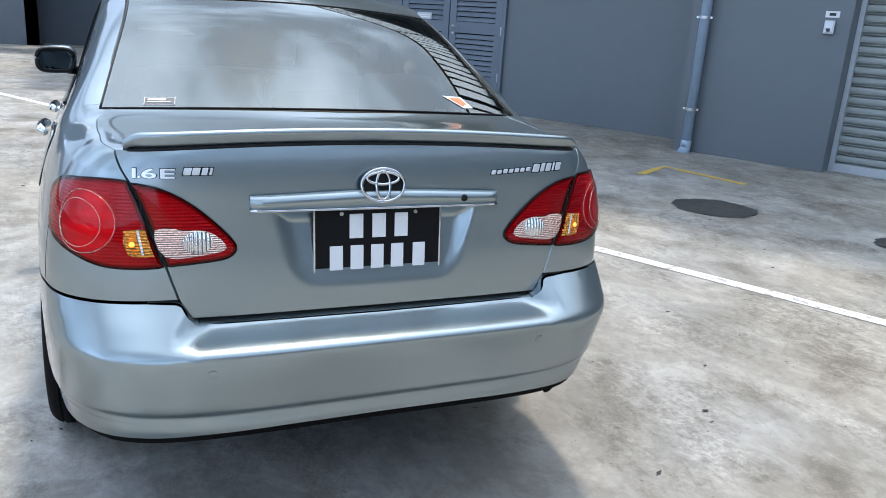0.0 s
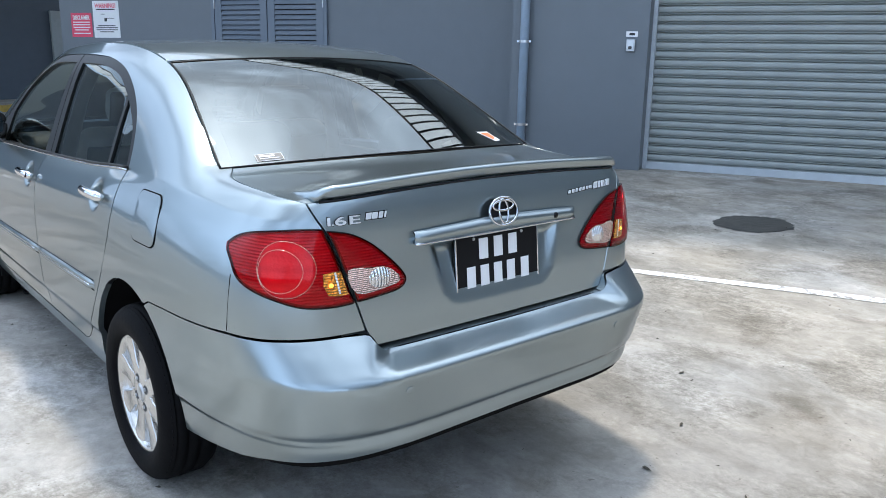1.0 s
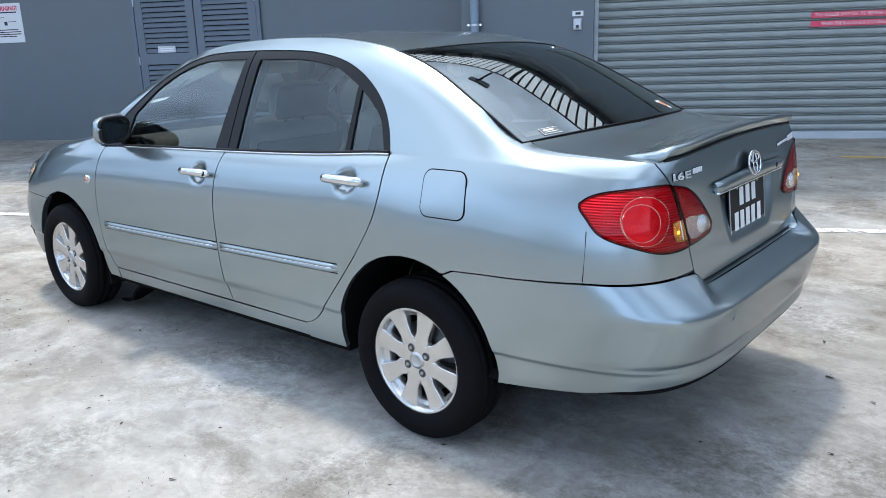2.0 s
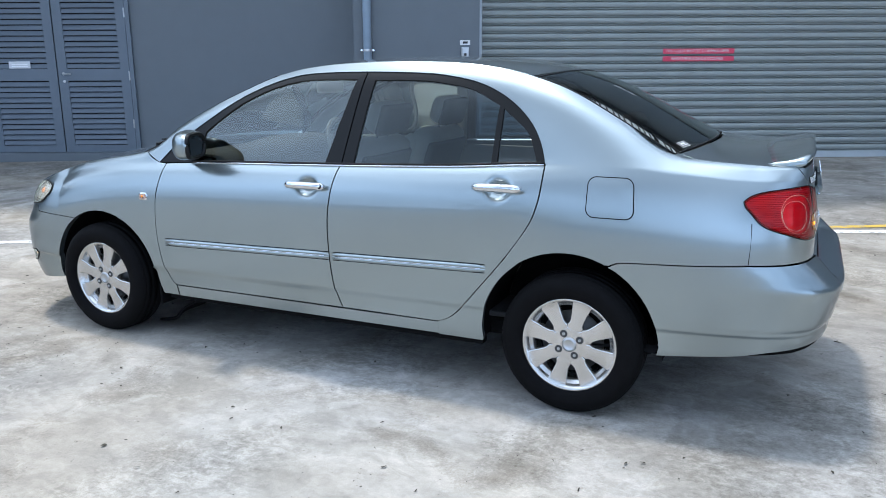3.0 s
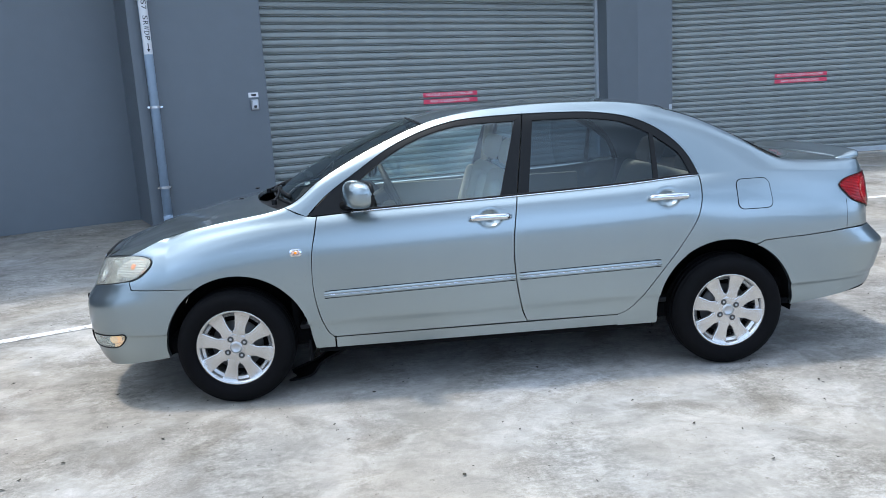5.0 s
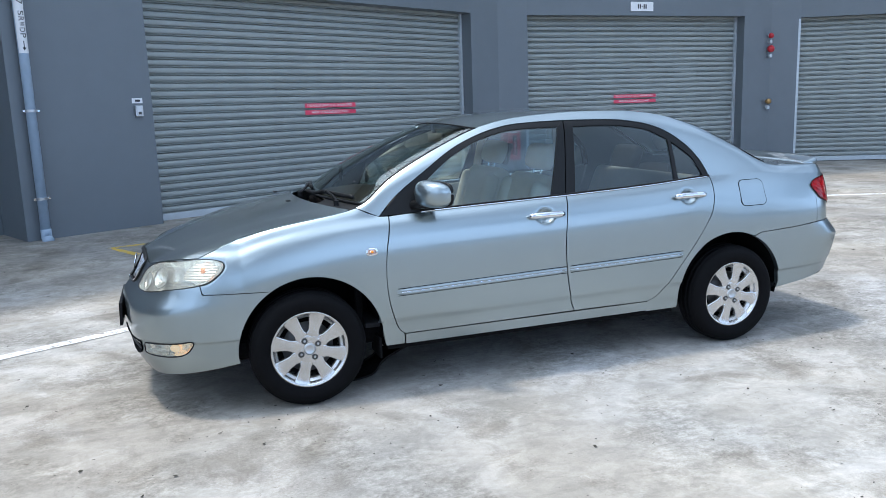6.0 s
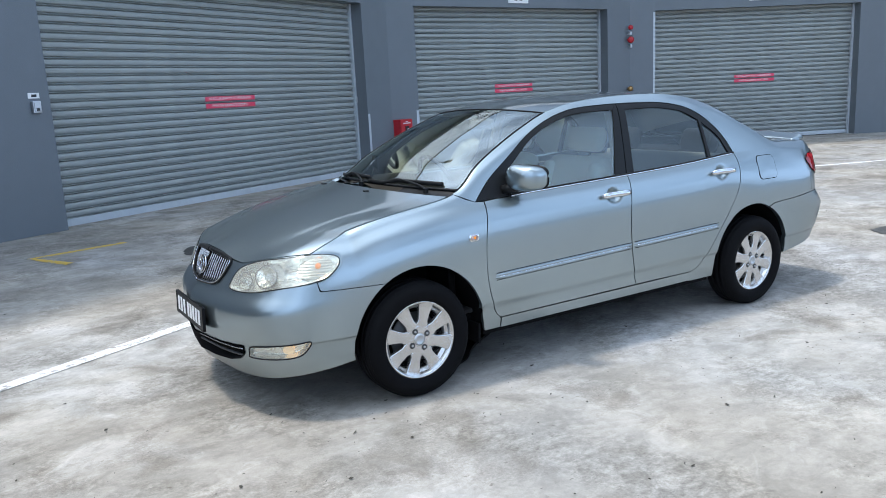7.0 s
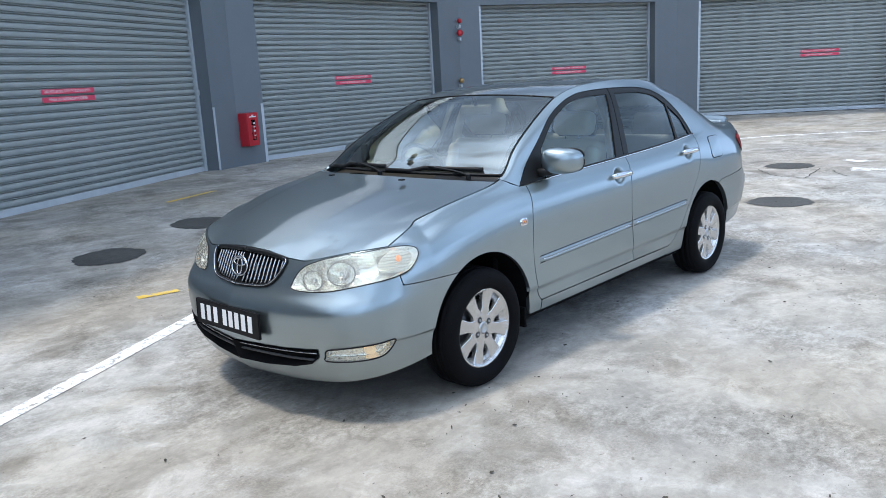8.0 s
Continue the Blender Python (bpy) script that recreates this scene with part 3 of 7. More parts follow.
# belt line
B_Z = smooth([(-1.80, 0.76), (-1.6, 0.835), (-1.43, 0.876), (-1.27, 0.903), (-1.1, 0.924), (-0.89, 0.939), (-0.67, 0.951), (0.19, 0.978), (0.80, 1.002), (1.16, 1.027), (1.45, 1.030), (1.64, 1.022), (1.85, 1.004), (2.1, 0.99)], 0.08)
B_Y = smooth([(-1.8, 0.715), (-1.4, 0.728), (-1.1, 0.74), (-0.9, 0.742), (0.2, 0.742), (1.16, 0.735), (1.45, 0.742), (1.7, 0.730), (1.95, 0.712), (2.1, 0.70)], 0.13)
M_Y = smooth([(-1.7, 0.800), (-1.3, 0.812), (-0.9, 0.814), (0.0, 0.815), (1.0, 0.814), (1.4, 0.818), (1.95, 0.800)], 0.1)
G_D = smooth([(0, 0), (0.03, 0.36), (0.06, 0.58), (0.12, 0.84), (0.2, 0.97), (0.3, 1.0), (1.0, 1.0)], 0.012)
G_Q = smooth([(0, 0), (0.05, 0.33), (0.10, 0.58), (0.18, 0.84), (0.26, 0.96), (0.34, 1.0), (1.0, 1.0)], 0.022)
H_T = smooth([(0, 0), (0.5, 0.36), (0.8, 0.62), (0.9, 0.76), (1.0, 1.0), (1.3, 1.9)], 0.045)
Q_Z = pchip([(-0.20, 0.05), (-0.13, 0.030), (-0.08, 0.020), (-0.02, 0.014), (-0.006, 0.011), (0.006, 0.003), (0.05, 0.001), (0.15, 0)])


def side(x, z):
    """Half width of the body side."""
    x = max(-1.62, min(1.95, x))
    zb, yb = B_Z(x), B_Y(x)
    if z <= zb:
        w = max(0.0, min(1.0, (x - 0.95) / 0.45))
        w = w * w * (3 - 2 * w)
        y = yb + (M_Y(x) - yb) * (G_D(zb - z) * (1 - w) + G_Q(zb - z) * w)
        return y - Q_Z(z - 0.40 - 0.008 * x)
    zr = R_Z(x)
    return yb - (yb - R_Y(x)) * H_T((z - zb) / max(0.02, zr - zb))


# length beyond the axles at each height: boot and quarter, rear bumper, nose
A_REAR = smooth([(0.60, 0.89), (0.67, 0.886), (0.75, 0.880), (0.84, 0.869), (0.92, 0.861), (0.98, 0.856), (1.02, 0.850), (1.06, 0.838)], 0.022)
P_REAR = smooth([(0.70, 6.4), (0.92, 7.2), (1.04, 9.0)], 0.04)
A_BUMP = smooth([(0.30, 0.93), (0.36, 0.955), (0.40, 0.966), (0.432, 0.962), (0.442, 0.974), (0.50, 0.987), (0.56, 0.998), (0.596, 1.002), (0.605, 0.996), (0.611, 0.981), (0.618, 0.955), (0.629, 0.921), (0.640, 0.900), (0.69, 0.880)], 0.0045)
A_BUMP_CORNER = smooth([(0.30, 0.93), (0.36, 0.955), (0.40, 0.966), (0.432, 0.962), (0.442, 0.974), (0.50, 0.987), (0.56, 0.998), (0.585, 1.0), (0.603, 0.992), (0.625, 0.968), (0.655, 0.935), (0.685, 0.900), (0.70, 0.884)], 0.008)
P_BUMP = smooth([(0.3, 4.6), (0.45, 5.1), (0.55, 5.6), (0.63, 6.0), (0.69, 6.4)], 0.05)
A_NOSE = smooth([(0.17, 0.815), (0.20, 0.845), (0.26, 0.878), (0.33, 0.897), (0.40, 0.905), (0.47, 0.909), (0.52, 0.907), (0.55, 0.899), (0.575, 0.884), (0.60, 0.862), (0.63, 0.842), (0.70, 0.809), (0.74, 0.786), (0.775, 0.764), (0.81, 0.72)], 0.011)
XC = 1.3


def ref_table(a, b, p):
    n = 1500
    ph = [math.pi / 2 * (1 - i / n) for i in range(n + 1)]
    pts = [(a * max(0.0, math.cos(f)) ** (2 / p), b * max(0.0, math.sin(f)) ** (2 / p)) for f in ph]
    s = [0.0]
    for q0, q1 in zip(pts[:-1], pts[1:]):
        s.append(s[-1] + math.hypot(q1[0] - q0[0], q1[1] - q0[1]))
    return np.array(s), np.array([q[0] for q in pts]), np.array([q[1] for q in pts])


REF_R, REF_F = ref_table(0.90, 0.79, 5.5), ref_table(0.86, 0.79, 4.0)
S_REAR, S_FRONT = XC + float(REF_R[0][-1]), -XC - float(REF_F[0][-1])
DENTS = []   # (outline in s, z; depth; softness; surface kind)


def poly_dist(px, py, poly):
    """Signed distance to a closed outline, positive inside."""
    best, inside = 1e9, False
    n = len(poly)
    for i in range(n):
        (x0, y0), (x1, y1) = poly[i], poly[(i + 1) % n]
        dx, dy = x1 - x0, y1 - y0
        t = max(0.0, min(1.0, ((px - x0) * dx + (py - y0) * dy) / (dx * dx + dy * dy + 1e-12)))
        best = min(best, math.hypot(px - x0 - t * dx, py - y0 - t * dy))
        if (y0 > py) != (y1 > py) and px < x0 + (py - y0) / (y1 - y0) * dx:
            inside = not inside
    return best if inside else -best


def surf(s, z, kind="body"):
    """Point of the left body skin at s along the car's outline and height z."""
    if -XC <= s <= XC:
        return Vector((s, -side(s, z), z))
    if s > XC:
        tab = REF_R
        d = s - XC
        a, p = (A_REAR(z), P_REAR(z)) if kind != "bumper" else (A_BUMP(z), P_BUMP(z))
        if kind == "bumper" and z > 0.57:
            w = max(0.0, min(1.0, (float(np.interp(d, tab[0], tab[2])) - 0.415) / 0.075))
            w = w * w * (3 - 2 * w)
            a = a * (1 - w) + A_BUMP_CORNER(z) * w
    else:
        tab = REF_F
        d = -XC - s
        a, p = A_NOSE(z), 4.0
    over = max(0.0, d - float(tab[0][-1]))
    X, Y = float(np.interp(d, tab[0], tab[1])), float(np.interp(d, tab[0], tab[2]))
    Y = max(Y, 0.0) if over == 0 else 0.0
    k = 1.0
    for _ in range(3):
        b = side((XC + k * X) if s > 0 else -(XC + k * X), z)
        k = ((X / a) ** p + (Y / b) ** p) ** (-1 / p)
    X, Y = X * k, Y * k
    if s > 0:
        return Vector((XC + X, -Y, z))
    return Vector((-XC - X + 0.11 * Y * (X / a) ** 2, -Y, z))


def normal_at(s, z, kind="body", e=0.004):
    hi = S_REAR - 1e-4
    s0, s1 = max(S_FRONT + 1e-4, s - e), min(hi, s + e)
    ds = surf(s1, z, kind) - surf(s0, z, kind)
    dz = surf(s, z + e, kind) - surf(s, z - e, kind)
    return ds.cross(dz).normalized()


def skin(s, z, off=0.0, kind="body"):
    """Point on the skin with its dents, lifted off the skin by off."""
    p = surf(s, z, kind)
    for poly, depth, soft, k, box_ in DENTS:
        if k == kind and box_[0] < s < box_[1] and box_[2] < z < box_[3]:
            d = poly_dist(s, z, poly)
            if d > 0:
                t = min(1.0, d / soft)
                off -= (depth(z) if callable(depth) else depth) * t * t * (3 - 2 * t)
    return p + normal_at(s, z, kind) * off if off else p


def dent(poly, depth, soft, kind="body"):
    xs, zs = [q[0] for q in poly], [q[1] for q in poly]
    DENTS.append((poly, depth, soft, kind, (min(xs), max(xs), min(zs), max(zs))))


def s_of(axis, value, z, kind="body"):
    """s at which the skin reaches a given x (axis 0) or half width (axis 1) at height z, on the end that x or the sign of s names."""
    if axis == 0:
        if -XC <= value <= XC:
            return value
        lo, hi = (XC, S_REAR) if value > 0 else (S_FRONT, -XC)
        for _ in range(40):
            mid = (lo + hi) / 2
            if surf(mid, z, kind).x < value:
                lo = mid
            else:
                hi = mid
        return (lo + hi) / 2
    end, half = value
    lo, hi = (XC + 0.4, S_REAR) if end > 0 else (-XC - 0.3, S_FRONT)
    for _ in range(40):
        mid = (lo + hi) / 2
        if -surf(mid, z, kind).y > half:
            lo = mid
        else:
            hi = mid
    return (lo + hi) / 2


def sx(x, z, kind="body"):
    return (s_of(0, x, z, kind), z)


def sy(end, half, z, kind="body"):
    return (s_of(1, (end, half), z, kind), z)


def poly_at(pts):
    """Polyline by its length, 0 to 1."""
    cum = [0.0]
    for a, b in zip(pts[:-1], pts[1:]):
        cum.append(cum[-1] + (Vector(b) - Vector(a)).length)
    n = len(pts[0])
    arr = np.array([tuple(q) for q in pts])
    return lambda t: tuple(float(np.interp(t * cum[-1], cum, arr[:, k])) for k in range(n))


def curved(pts, n=6):
    return smooth_pts([tuple(q) for q in pts], n)


def grid_mesh(rows, fold=0.018, rim=True, weld=None, norms=None):
    """A bmesh from a grid of points, with its border folded back to give the sheet an edge."""
    bm = bmesh.new()
    vs = [[bm.verts.new(p) for p in r] for r in rows]
    nv, nu = len(rows), len(rows[0])
    for j in range(nv - 1):
        for i in range(nu - 1):
            a, b, c, d = vs[j][i], vs[j][i + 1], vs[j + 1][i + 1], vs[j + 1][i]
            if (a.co - c.co).length > 1e-6 and (b.co - d.co).length > 1e-6:
                bm.faces.new((a, b, c, d))
    if fold > 0:
        ring = [(0, i) for i in range(nu)] + [(j, nu - 1) for j in range(1, nv)] + [(nv - 1, i) for i in range(nu - 2, -1, -1)] + [(j, 0) for j in range(nv - 2, 0, -1)]
        inner = []
        for j, i in ring:
            du = rows[j][min(i + 1, nu - 1)] - rows[j][max(i - 1, 0)]
            dv = rows[min(j + 1, nv - 1)][i] - rows[max(j - 1, 0)][i]
            nn = norms(rows[j][i], du.cross(dv)) if norms else du.cross(dv)
            nn = nn.normalized() if nn.length > 1e-9 else Vector((0, 0, 1))
            inner.append(bm.verts.new(rows[j][i] - nn * fold))
        k = len(ring)
        for q in range(k):
            a, b = vs[ring[q][0]][ring[q][1]], vs[ring[(q + 1) % k][0]][ring[(q + 1) % k][1]]
            f = bm.faces.new((a, b, inner[(q + 1) % k], inner[q]))
            e = bm.edges.get((a, b))
            if e:
                e.smooth = False
    return bm


def outward(p, n):
    """Turn a normal away from the car's middle."""
    return n if n.dot(p - Vector((max(-1.2, min(1.2, p.x)), 0, 0.6))) > 0 else -n


def coons(bottom, top, left, right, nu, nv, gap=0.003, reach=(1, 1)):
    """Grid of (s, z) inside four border lines, drawn in by a panel gap."""
    fb, ft, fl, fr = [q if callable(q) else poly_at(q) for q in (bottom, top, left, right)]
    c00, c10, c01, c11 = [np.array(q) for q in (fb(0), fb(1), ft(0), ft(1))]
    lu = max(0.05, (np.linalg.norm(c10 - c00) + np.linalg.norm(c11 - c01)) / 2)
    lv = max(0.05, (np.linalg.norm(c01 - c00) + np.linalg.norm(c11 - c10)) / 2)
    g = (gap,) * 4 if isinstance(gap, float) else gap     # at u = 0, u = 1, v = 0, v = 1
    rows = []
    for j in range(nv + 1):
        v = j / nv
        row = []
        for i in range(nu + 1):
            u = i / nu
            B, T, L, Rr = np.array(fb(u)), np.array(ft(u)), np.array(fl(v)), np.array(fr(v))
            q = (1 - v) * B + v * T + (1 - u) ** reach[0] * (L - (1 - v) * c00 - v * c01) + u ** reach[1] * (Rr - (1 - v) * c10 - v * c11)
            row.append(q)
        rows.append(row)
    a = np.array(rows)

    def draw_in(edge, inner, d):
        step = inner - edge
        return edge + step * np.minimum(0.9, d / np.maximum(1e-6, np.linalg.norm(step, axis=-1, keepdims=True)))
    a[:, 0], a[:, -1] = draw_in(a[:, 0], a[:, 1], g[0]), draw_in(a[:, -1], a[:, -2], g[1])
    a[0], a[-1] = draw_in(a[0], a[1], g[2]), draw_in(a[-1], a[-2], g[3])
    return [[(float(q[0]), float(q[1])) for q in r] for r in a]


def coons3(bottom, top, left, right, nu, nv, gap=0.003):
    """The same in space, for bonnet, roof, boot and screens."""
    fb, ft, fl, fr = [poly_at(q) for q in (bottom, top, left, right)]
    c00, c10, c01, c11 = [Vector(q) for q in (bottom[0], bottom[-1], top[0], top[-1])]
    lu, lv = (c10 - c00).length, (c01 - c00).length
    gu, gv = gap / lu, gap / lv
    rows = []
    for j in range(nv + 1):
        v = gv + (1 - 2 * gv) * j / nv
        row = []
        for i in range(nu + 1):
            u = gu + (1 - 2 * gu) * i / nu
            q = Vector(fb(u)) * (1 - v) + Vector(ft(u)) * v + Vector(fl(v)) * (1 - u) + Vector(fr(v)) * u
            q -= c00 * ((1 - u) * (1 - v)) + c10 * (u * (1 - v)) + c01 * ((1 - u) * v) + c11 * (u * v)
            row.append(q)
        rows.append(row)
    return rows


def flip(p):
    return Vector((p.x, -p.y, p.z))


def panel(name, grid, parent, sgn, material=None, kind="body", fold=0.02, off=0.0, label=""):
    """A body panel from an (s, z) grid, on the left (sgn -1) or the right (1)."""
    rows = [[skin(s, z, off, kind) for s, z in r] for r in grid]
    if sgn > 0:
        rows = [[flip(p) for p in r] for r in rows]
    return part(name, grid_mesh(rows, fold, norms=outward), material or M_PAINT, parent, label, True)


def patch(name, outline, parent, sgn, material, off=0.003, bulge=0.0, fold=0.006, kind="body", rings=(1.0, 0.93, 0.75, 0.5, 0.25), label="", dents=False):
    """A closed piece laid on the skin inside an outline in (s, z), with a folded rim."""
    cx, cz = sum(q[0] for q in outline) / len(outline), sum(q[1] for q in outline) / len(outline)
    bm = bmesh.new()
    place = (lambda s, z, o: skin(s, z, o, kind)) if dents else (lambda s, z, o: surf(s, z, kind) + normal_at(s, z, kind) * o)
    loops = []
    if fold > 0:
        loops.append([place(s, z, off - fold) for s, z in outline])
    for r in rings:
        loops.append([place(cx + (s - cx) * r, cz + (z - cz) * r, off + bulge * (1 - r * r)) for s, z in outline])
    if sgn > 0:
        loops = [[flip(p) for p in q] for q in loops]
    vl = [[bm.verts.new(p) for p in q] for q in loops]
    n = len(outline)
    for a, b in zip(vl[:-1], vl[1:]):
        for i in range(n):
            bm.faces.new((a[i], a[(i + 1) % n], b[(i + 1) % n], b[i]))
    c = place(cx, cz, off + bulge)
    cv = bm.verts.new(flip(c) if sgn > 0 else c)
    for i in range(n):
        bm.faces.new((vl[-1][i], vl[-1][(i + 1) % n], cv))
    if fold > 0:
        for i in range(n):
            e = bm.edges.get((vl[1][i], vl[1][(i + 1) % n]))
            if e:
                e.smooth = False
    return part(name, bm, material, parent, label, True)


def loop_pts(pts, n=5):
    """Closed smooth outline through points."""
    k = len(pts)
    out = []
    for i in range(k):
        p0, p1, p2, p3 = [Vector(pts[(i + d - 1) % k]) for d in range(4)]
        for j in range(n):
            t = j / n
            out.append(tuple(0.5 * ((2 * p1) + (p2 - p0) * t + (2 * p0 - 5 * p1 + 4 * p2 - p3) * t * t + (3 * p1 - p0 - 3 * p2 + p3) * t ** 3)))
    return out


def ellipse(cx, cz, rx, rz, n=24):
    return [(cx + rx * math.cos(2 * math.pi * i / n), cz + rz * math.sin(2 * math.pi * i / n)) for i in range(n)]


def round_rect(cx, cz, hx, hz, r, n=5):
    out = []
    for qx, qz, a0 in ((1, 1, 0), (-1, 1, 90), (-1, -1, 180), (1, -1, 270)):
        for i in range(n + 1):
            a = radians(a0 + 90 * i / n)
            out.append((cx + qx * (hx - r) + r * math.cos(a), cz + qz * (hz - r) + r * math.sin(a)))
    return out


def tube(pts, r, seg=8, closed=False, flat=1.0):
    """A round bar along points."""
    bm = bmesh.new()
    pts = [Vector(p) for p in pts]
    n = len(pts)
    rings = []
    for i, p in enumerate(pts):
        d = (pts[(i + 1) % n] - pts[i - 1]) if closed else (pts[min(i + 1, n - 1)] - pts[max(i - 1, 0)])
        q = d.to_track_quat('Z', 'Y').to_matrix()
        rr = r(i / max(1, n - 1)) if callable(r) else r
        rings.append([bm.verts.new(p + q @ Vector((rr * math.cos(2 * math.pi * k / seg), flat * rr * math.sin(2 * math.pi * k / seg), 0))) for k in range(seg)])
    pairs = list(zip(rings[:-1], rings[1:])) + ([(rings[-1], rings[0])] if closed else [])
    for a, b in pairs:
        for k in range(seg):
            bm.faces.new((a[k], a[(k + 1) % seg], b[(k + 1) % seg], b[k]))
    if not closed:
        bm.faces.new(rings[0])
        bm.faces.new(rings[-1])
    return bm


def soft_box(x0, x1, y0, y1, z0, z1, r, seg=3, m=None):
    bm = bmesh.new()
    vs = bmesh.ops.create_cube(bm, size=1.0)["verts"]
    for v in vs:
        v.co = Vector((x0 + (v.co.x + 0.5) * (x1 - x0), y0 + (v.co.y + 0.5) * (y1 - y0), z0 + (v.co.z + 0.5) * (z1 - z0)))
    bmesh.ops.bevel(bm, geom=list(bm.edges), offset=r, segments=seg, affect='EDGES', profile=0.5)
    if m is not None:
        bmesh.ops.transform(bm, matrix=m, verts=bm.verts)
    return bm


def lathe(profile, centre, sgn, seg=48):
    """Turn (radius, out) pairs round the axle; out is along the axle away from the car."""
    bm = bmesh.new()
    rings = []
    for r, o in profile:
        rings.append([bm.verts.new((centre[0] + r * math.cos(2 * math.pi * k / seg), centre[1] + sgn * o, centre[2] + r * math.sin(2 * math.pi * k / seg))) for k in range(seg)])
    for a, b in zip(rings[:-1], rings[1:]):
        for k in range(seg):
            bm.faces.new((a[k], a[(k + 1) % seg], b[(k + 1) % seg], b[k]))
    return bm

# ---- car: body ----
car = empty("car", (0, 0, 0))
tagged(car, "silver-green metallic four-door saloon car parked on concrete", "car")


def arc(cx, cz, r, a0, a1, n=14):
    out = []
    for i in range(n + 1):
        a = radians(a0 + (a1 - a0) * i / n)
        x, z = cx + r * math.cos(a), cz + r * math.sin(a)
        out.append((s_of(0, x, z), z))
    return out


def along(fz, x0, x1, n=14, dz=0.0):
    return [sx(x0 + (x1 - x0) * i / n, fz(x0 + (x1 - x0) * i / n) + dz) for i in range(n + 1)]


FA, RA, AR = (-1.278, 0.300), (1.285, 0.312), 0.372
L_FRONT_SEAM = [(-0.79, 0.315), (-0.827, 0.352), (-0.866, 0.473), (-0.882, 0.608), (-0.874, 0.756), (-0.853, 0.857), (-0.838, 0.9405)]
L_MID_SEAM = [(0.217, 0.319), (0.189, 0.395), (0.166, 0.539), (0.158, 0.709), (0.171, 0.848), (0.195, 0.977)]
L_REAR_SEAM = [(0.70, 0.319), (0.747, 0.336), (0.802, 0.379), (0.897, 0.490), (1.029, 0.654), (1.118, 0.786), (1.151, 0.878), (1.160, 0.956), (1.160, 1.026)]
F_LINE = curved([(-0.89, 0.942), (-0.781, 1.045), (-0.617, 1.154), (-0.458, 1.254), (-0.305, 1.322), (-0.158, 1.365), (-0.014, 1.385), (0.262, 1.392), (0.537, 1.387), (0.67, 1.376), (0.801, 1.352), (0.906, 1.314), (0.996, 1.260), (1.074, 1.190), (1.126, 1.113), (1.160, 1.027)], 4)
NOSE_SEAM = [(-1.471, 0.618), (-1.65, 0.624), (-1.797, 0.629), (-1.805, 0.674), (-1.815, 0.735), (-1.80, 0.797)]
nose_seam = [sx(x, z) for x, z in NOSE_SEAM]
HOOD_FRONT = [nose_seam[-1]] + [sy(-1, h, z) for h, z in ((0.62, 0.789), (0.54, 0.775), (0.46, 0.757), (0.38, 0.742), (0.283, 0.748), (0.14, 0.768))] + [(S_FRONT, 0.775)]
SPLIT = [sy(1, h, z) for h, z in ((0.462, 0.654), (0.490, 0.700), (0.515, 0.779), (0.551, 0.88), (0.584, 0.972), (0.611, 1.040))]

# outlines of the lamps, in the plane of the skin
HL_OUT = loop_pts([sy(-1, 0.372, 0.622), sy(-1, 0.352, 0.648), sy(-1, 0.385, 0.712), sy(-1, 0.46, 0.747), sy(-1, 0.56, 0.772), sx(-1.79, 0.792), sx(-1.70, 0.782), sx(-1.685, 0.755), sx(-1.72, 0.715), sx(-1.79, 0.678), sy(-1, 0.66, 0.648), sy(-1, 0.52, 0.622)], 4)
GRILLE = curved([sy(-1, 0.0, 0.764), sy(-1, 0.15, 0.757), sy(-1, 0.262, 0.745), sy(-1, 0.285, 0.728), sy(-1, 0.262, 0.675), sy(-1, 0.22, 0.632), sy(-1, 0.15, 0.617), sy(-1, 0.0, 0.612)], 4)
INTAKE = [sy(-1, 0.0, 0.350), sy(-1, 0.2, 0.355), sy(-1, 0.40, 0.364), sy(-1, 0.515, 0.370), sy(-1, 0.514, 0.333), sy(-1, 0.475, 0.300), sy(-1, 0.38, 0.276), sy(-1, 0.2, 0.258), sy(-1, 0.0, 0.251)]
FOG = loop_pts([sy(-1, 0.548, 0.316), sy(-1, 0.545, 0.340), sy(-1, 0.556, 0.368), sy(-1, 0.62, 0.378), sx(-1.93, 0.390), sx(-1.868, 0.398), sx(-1.858, 0.382), sx(-1.885, 0.342), sx(-1.925, 0.322), sy(-1, 0.66, 0.314)], 4)
PLATE_WELL = [sy(1, h, z) for h, z in ((0.0, 0.925), (0.275, 0.915), (0.262, 0.86), (0.235, 0.76), (0.205, 0.715), (0.17, 0.70), (0.0, 0.695))]
dent(HL_OUT, 0.055, 0.02)
dent(FOG, 0.035, 0.012)
dent(INTAKE + [(S_FRONT - 0.1, 0.251), (S_FRONT - 0.1, 0.350)], 0.05, 0.015)
dent(GRILLE + [(S_FRONT - 0.1, 0.612), (S_FRONT - 0.1, 0.764)], 0.03, 0.012)
dent(PLATE_WELL + [(S_REAR + 0.1, 0.695), (S_REAR + 0.1, 0.925)], lambda z: 0.024 * max(0.0, min(1.0, (z - 0.70) / 0.17)), 0.045)
HANDLES = [(0.043, 0.879), (0.978, 0.922)]
for hx, hz in HANDLES:
    dent(ellipse(hx, hz, 0.060, 0.050), 0.026, 0.026)


def mirrored(rows):
    """Rows from the flank to the middle line, continued to the other flank."""
    return [r + [flip(p) for p in reversed(r[:-1])] for r in rows]


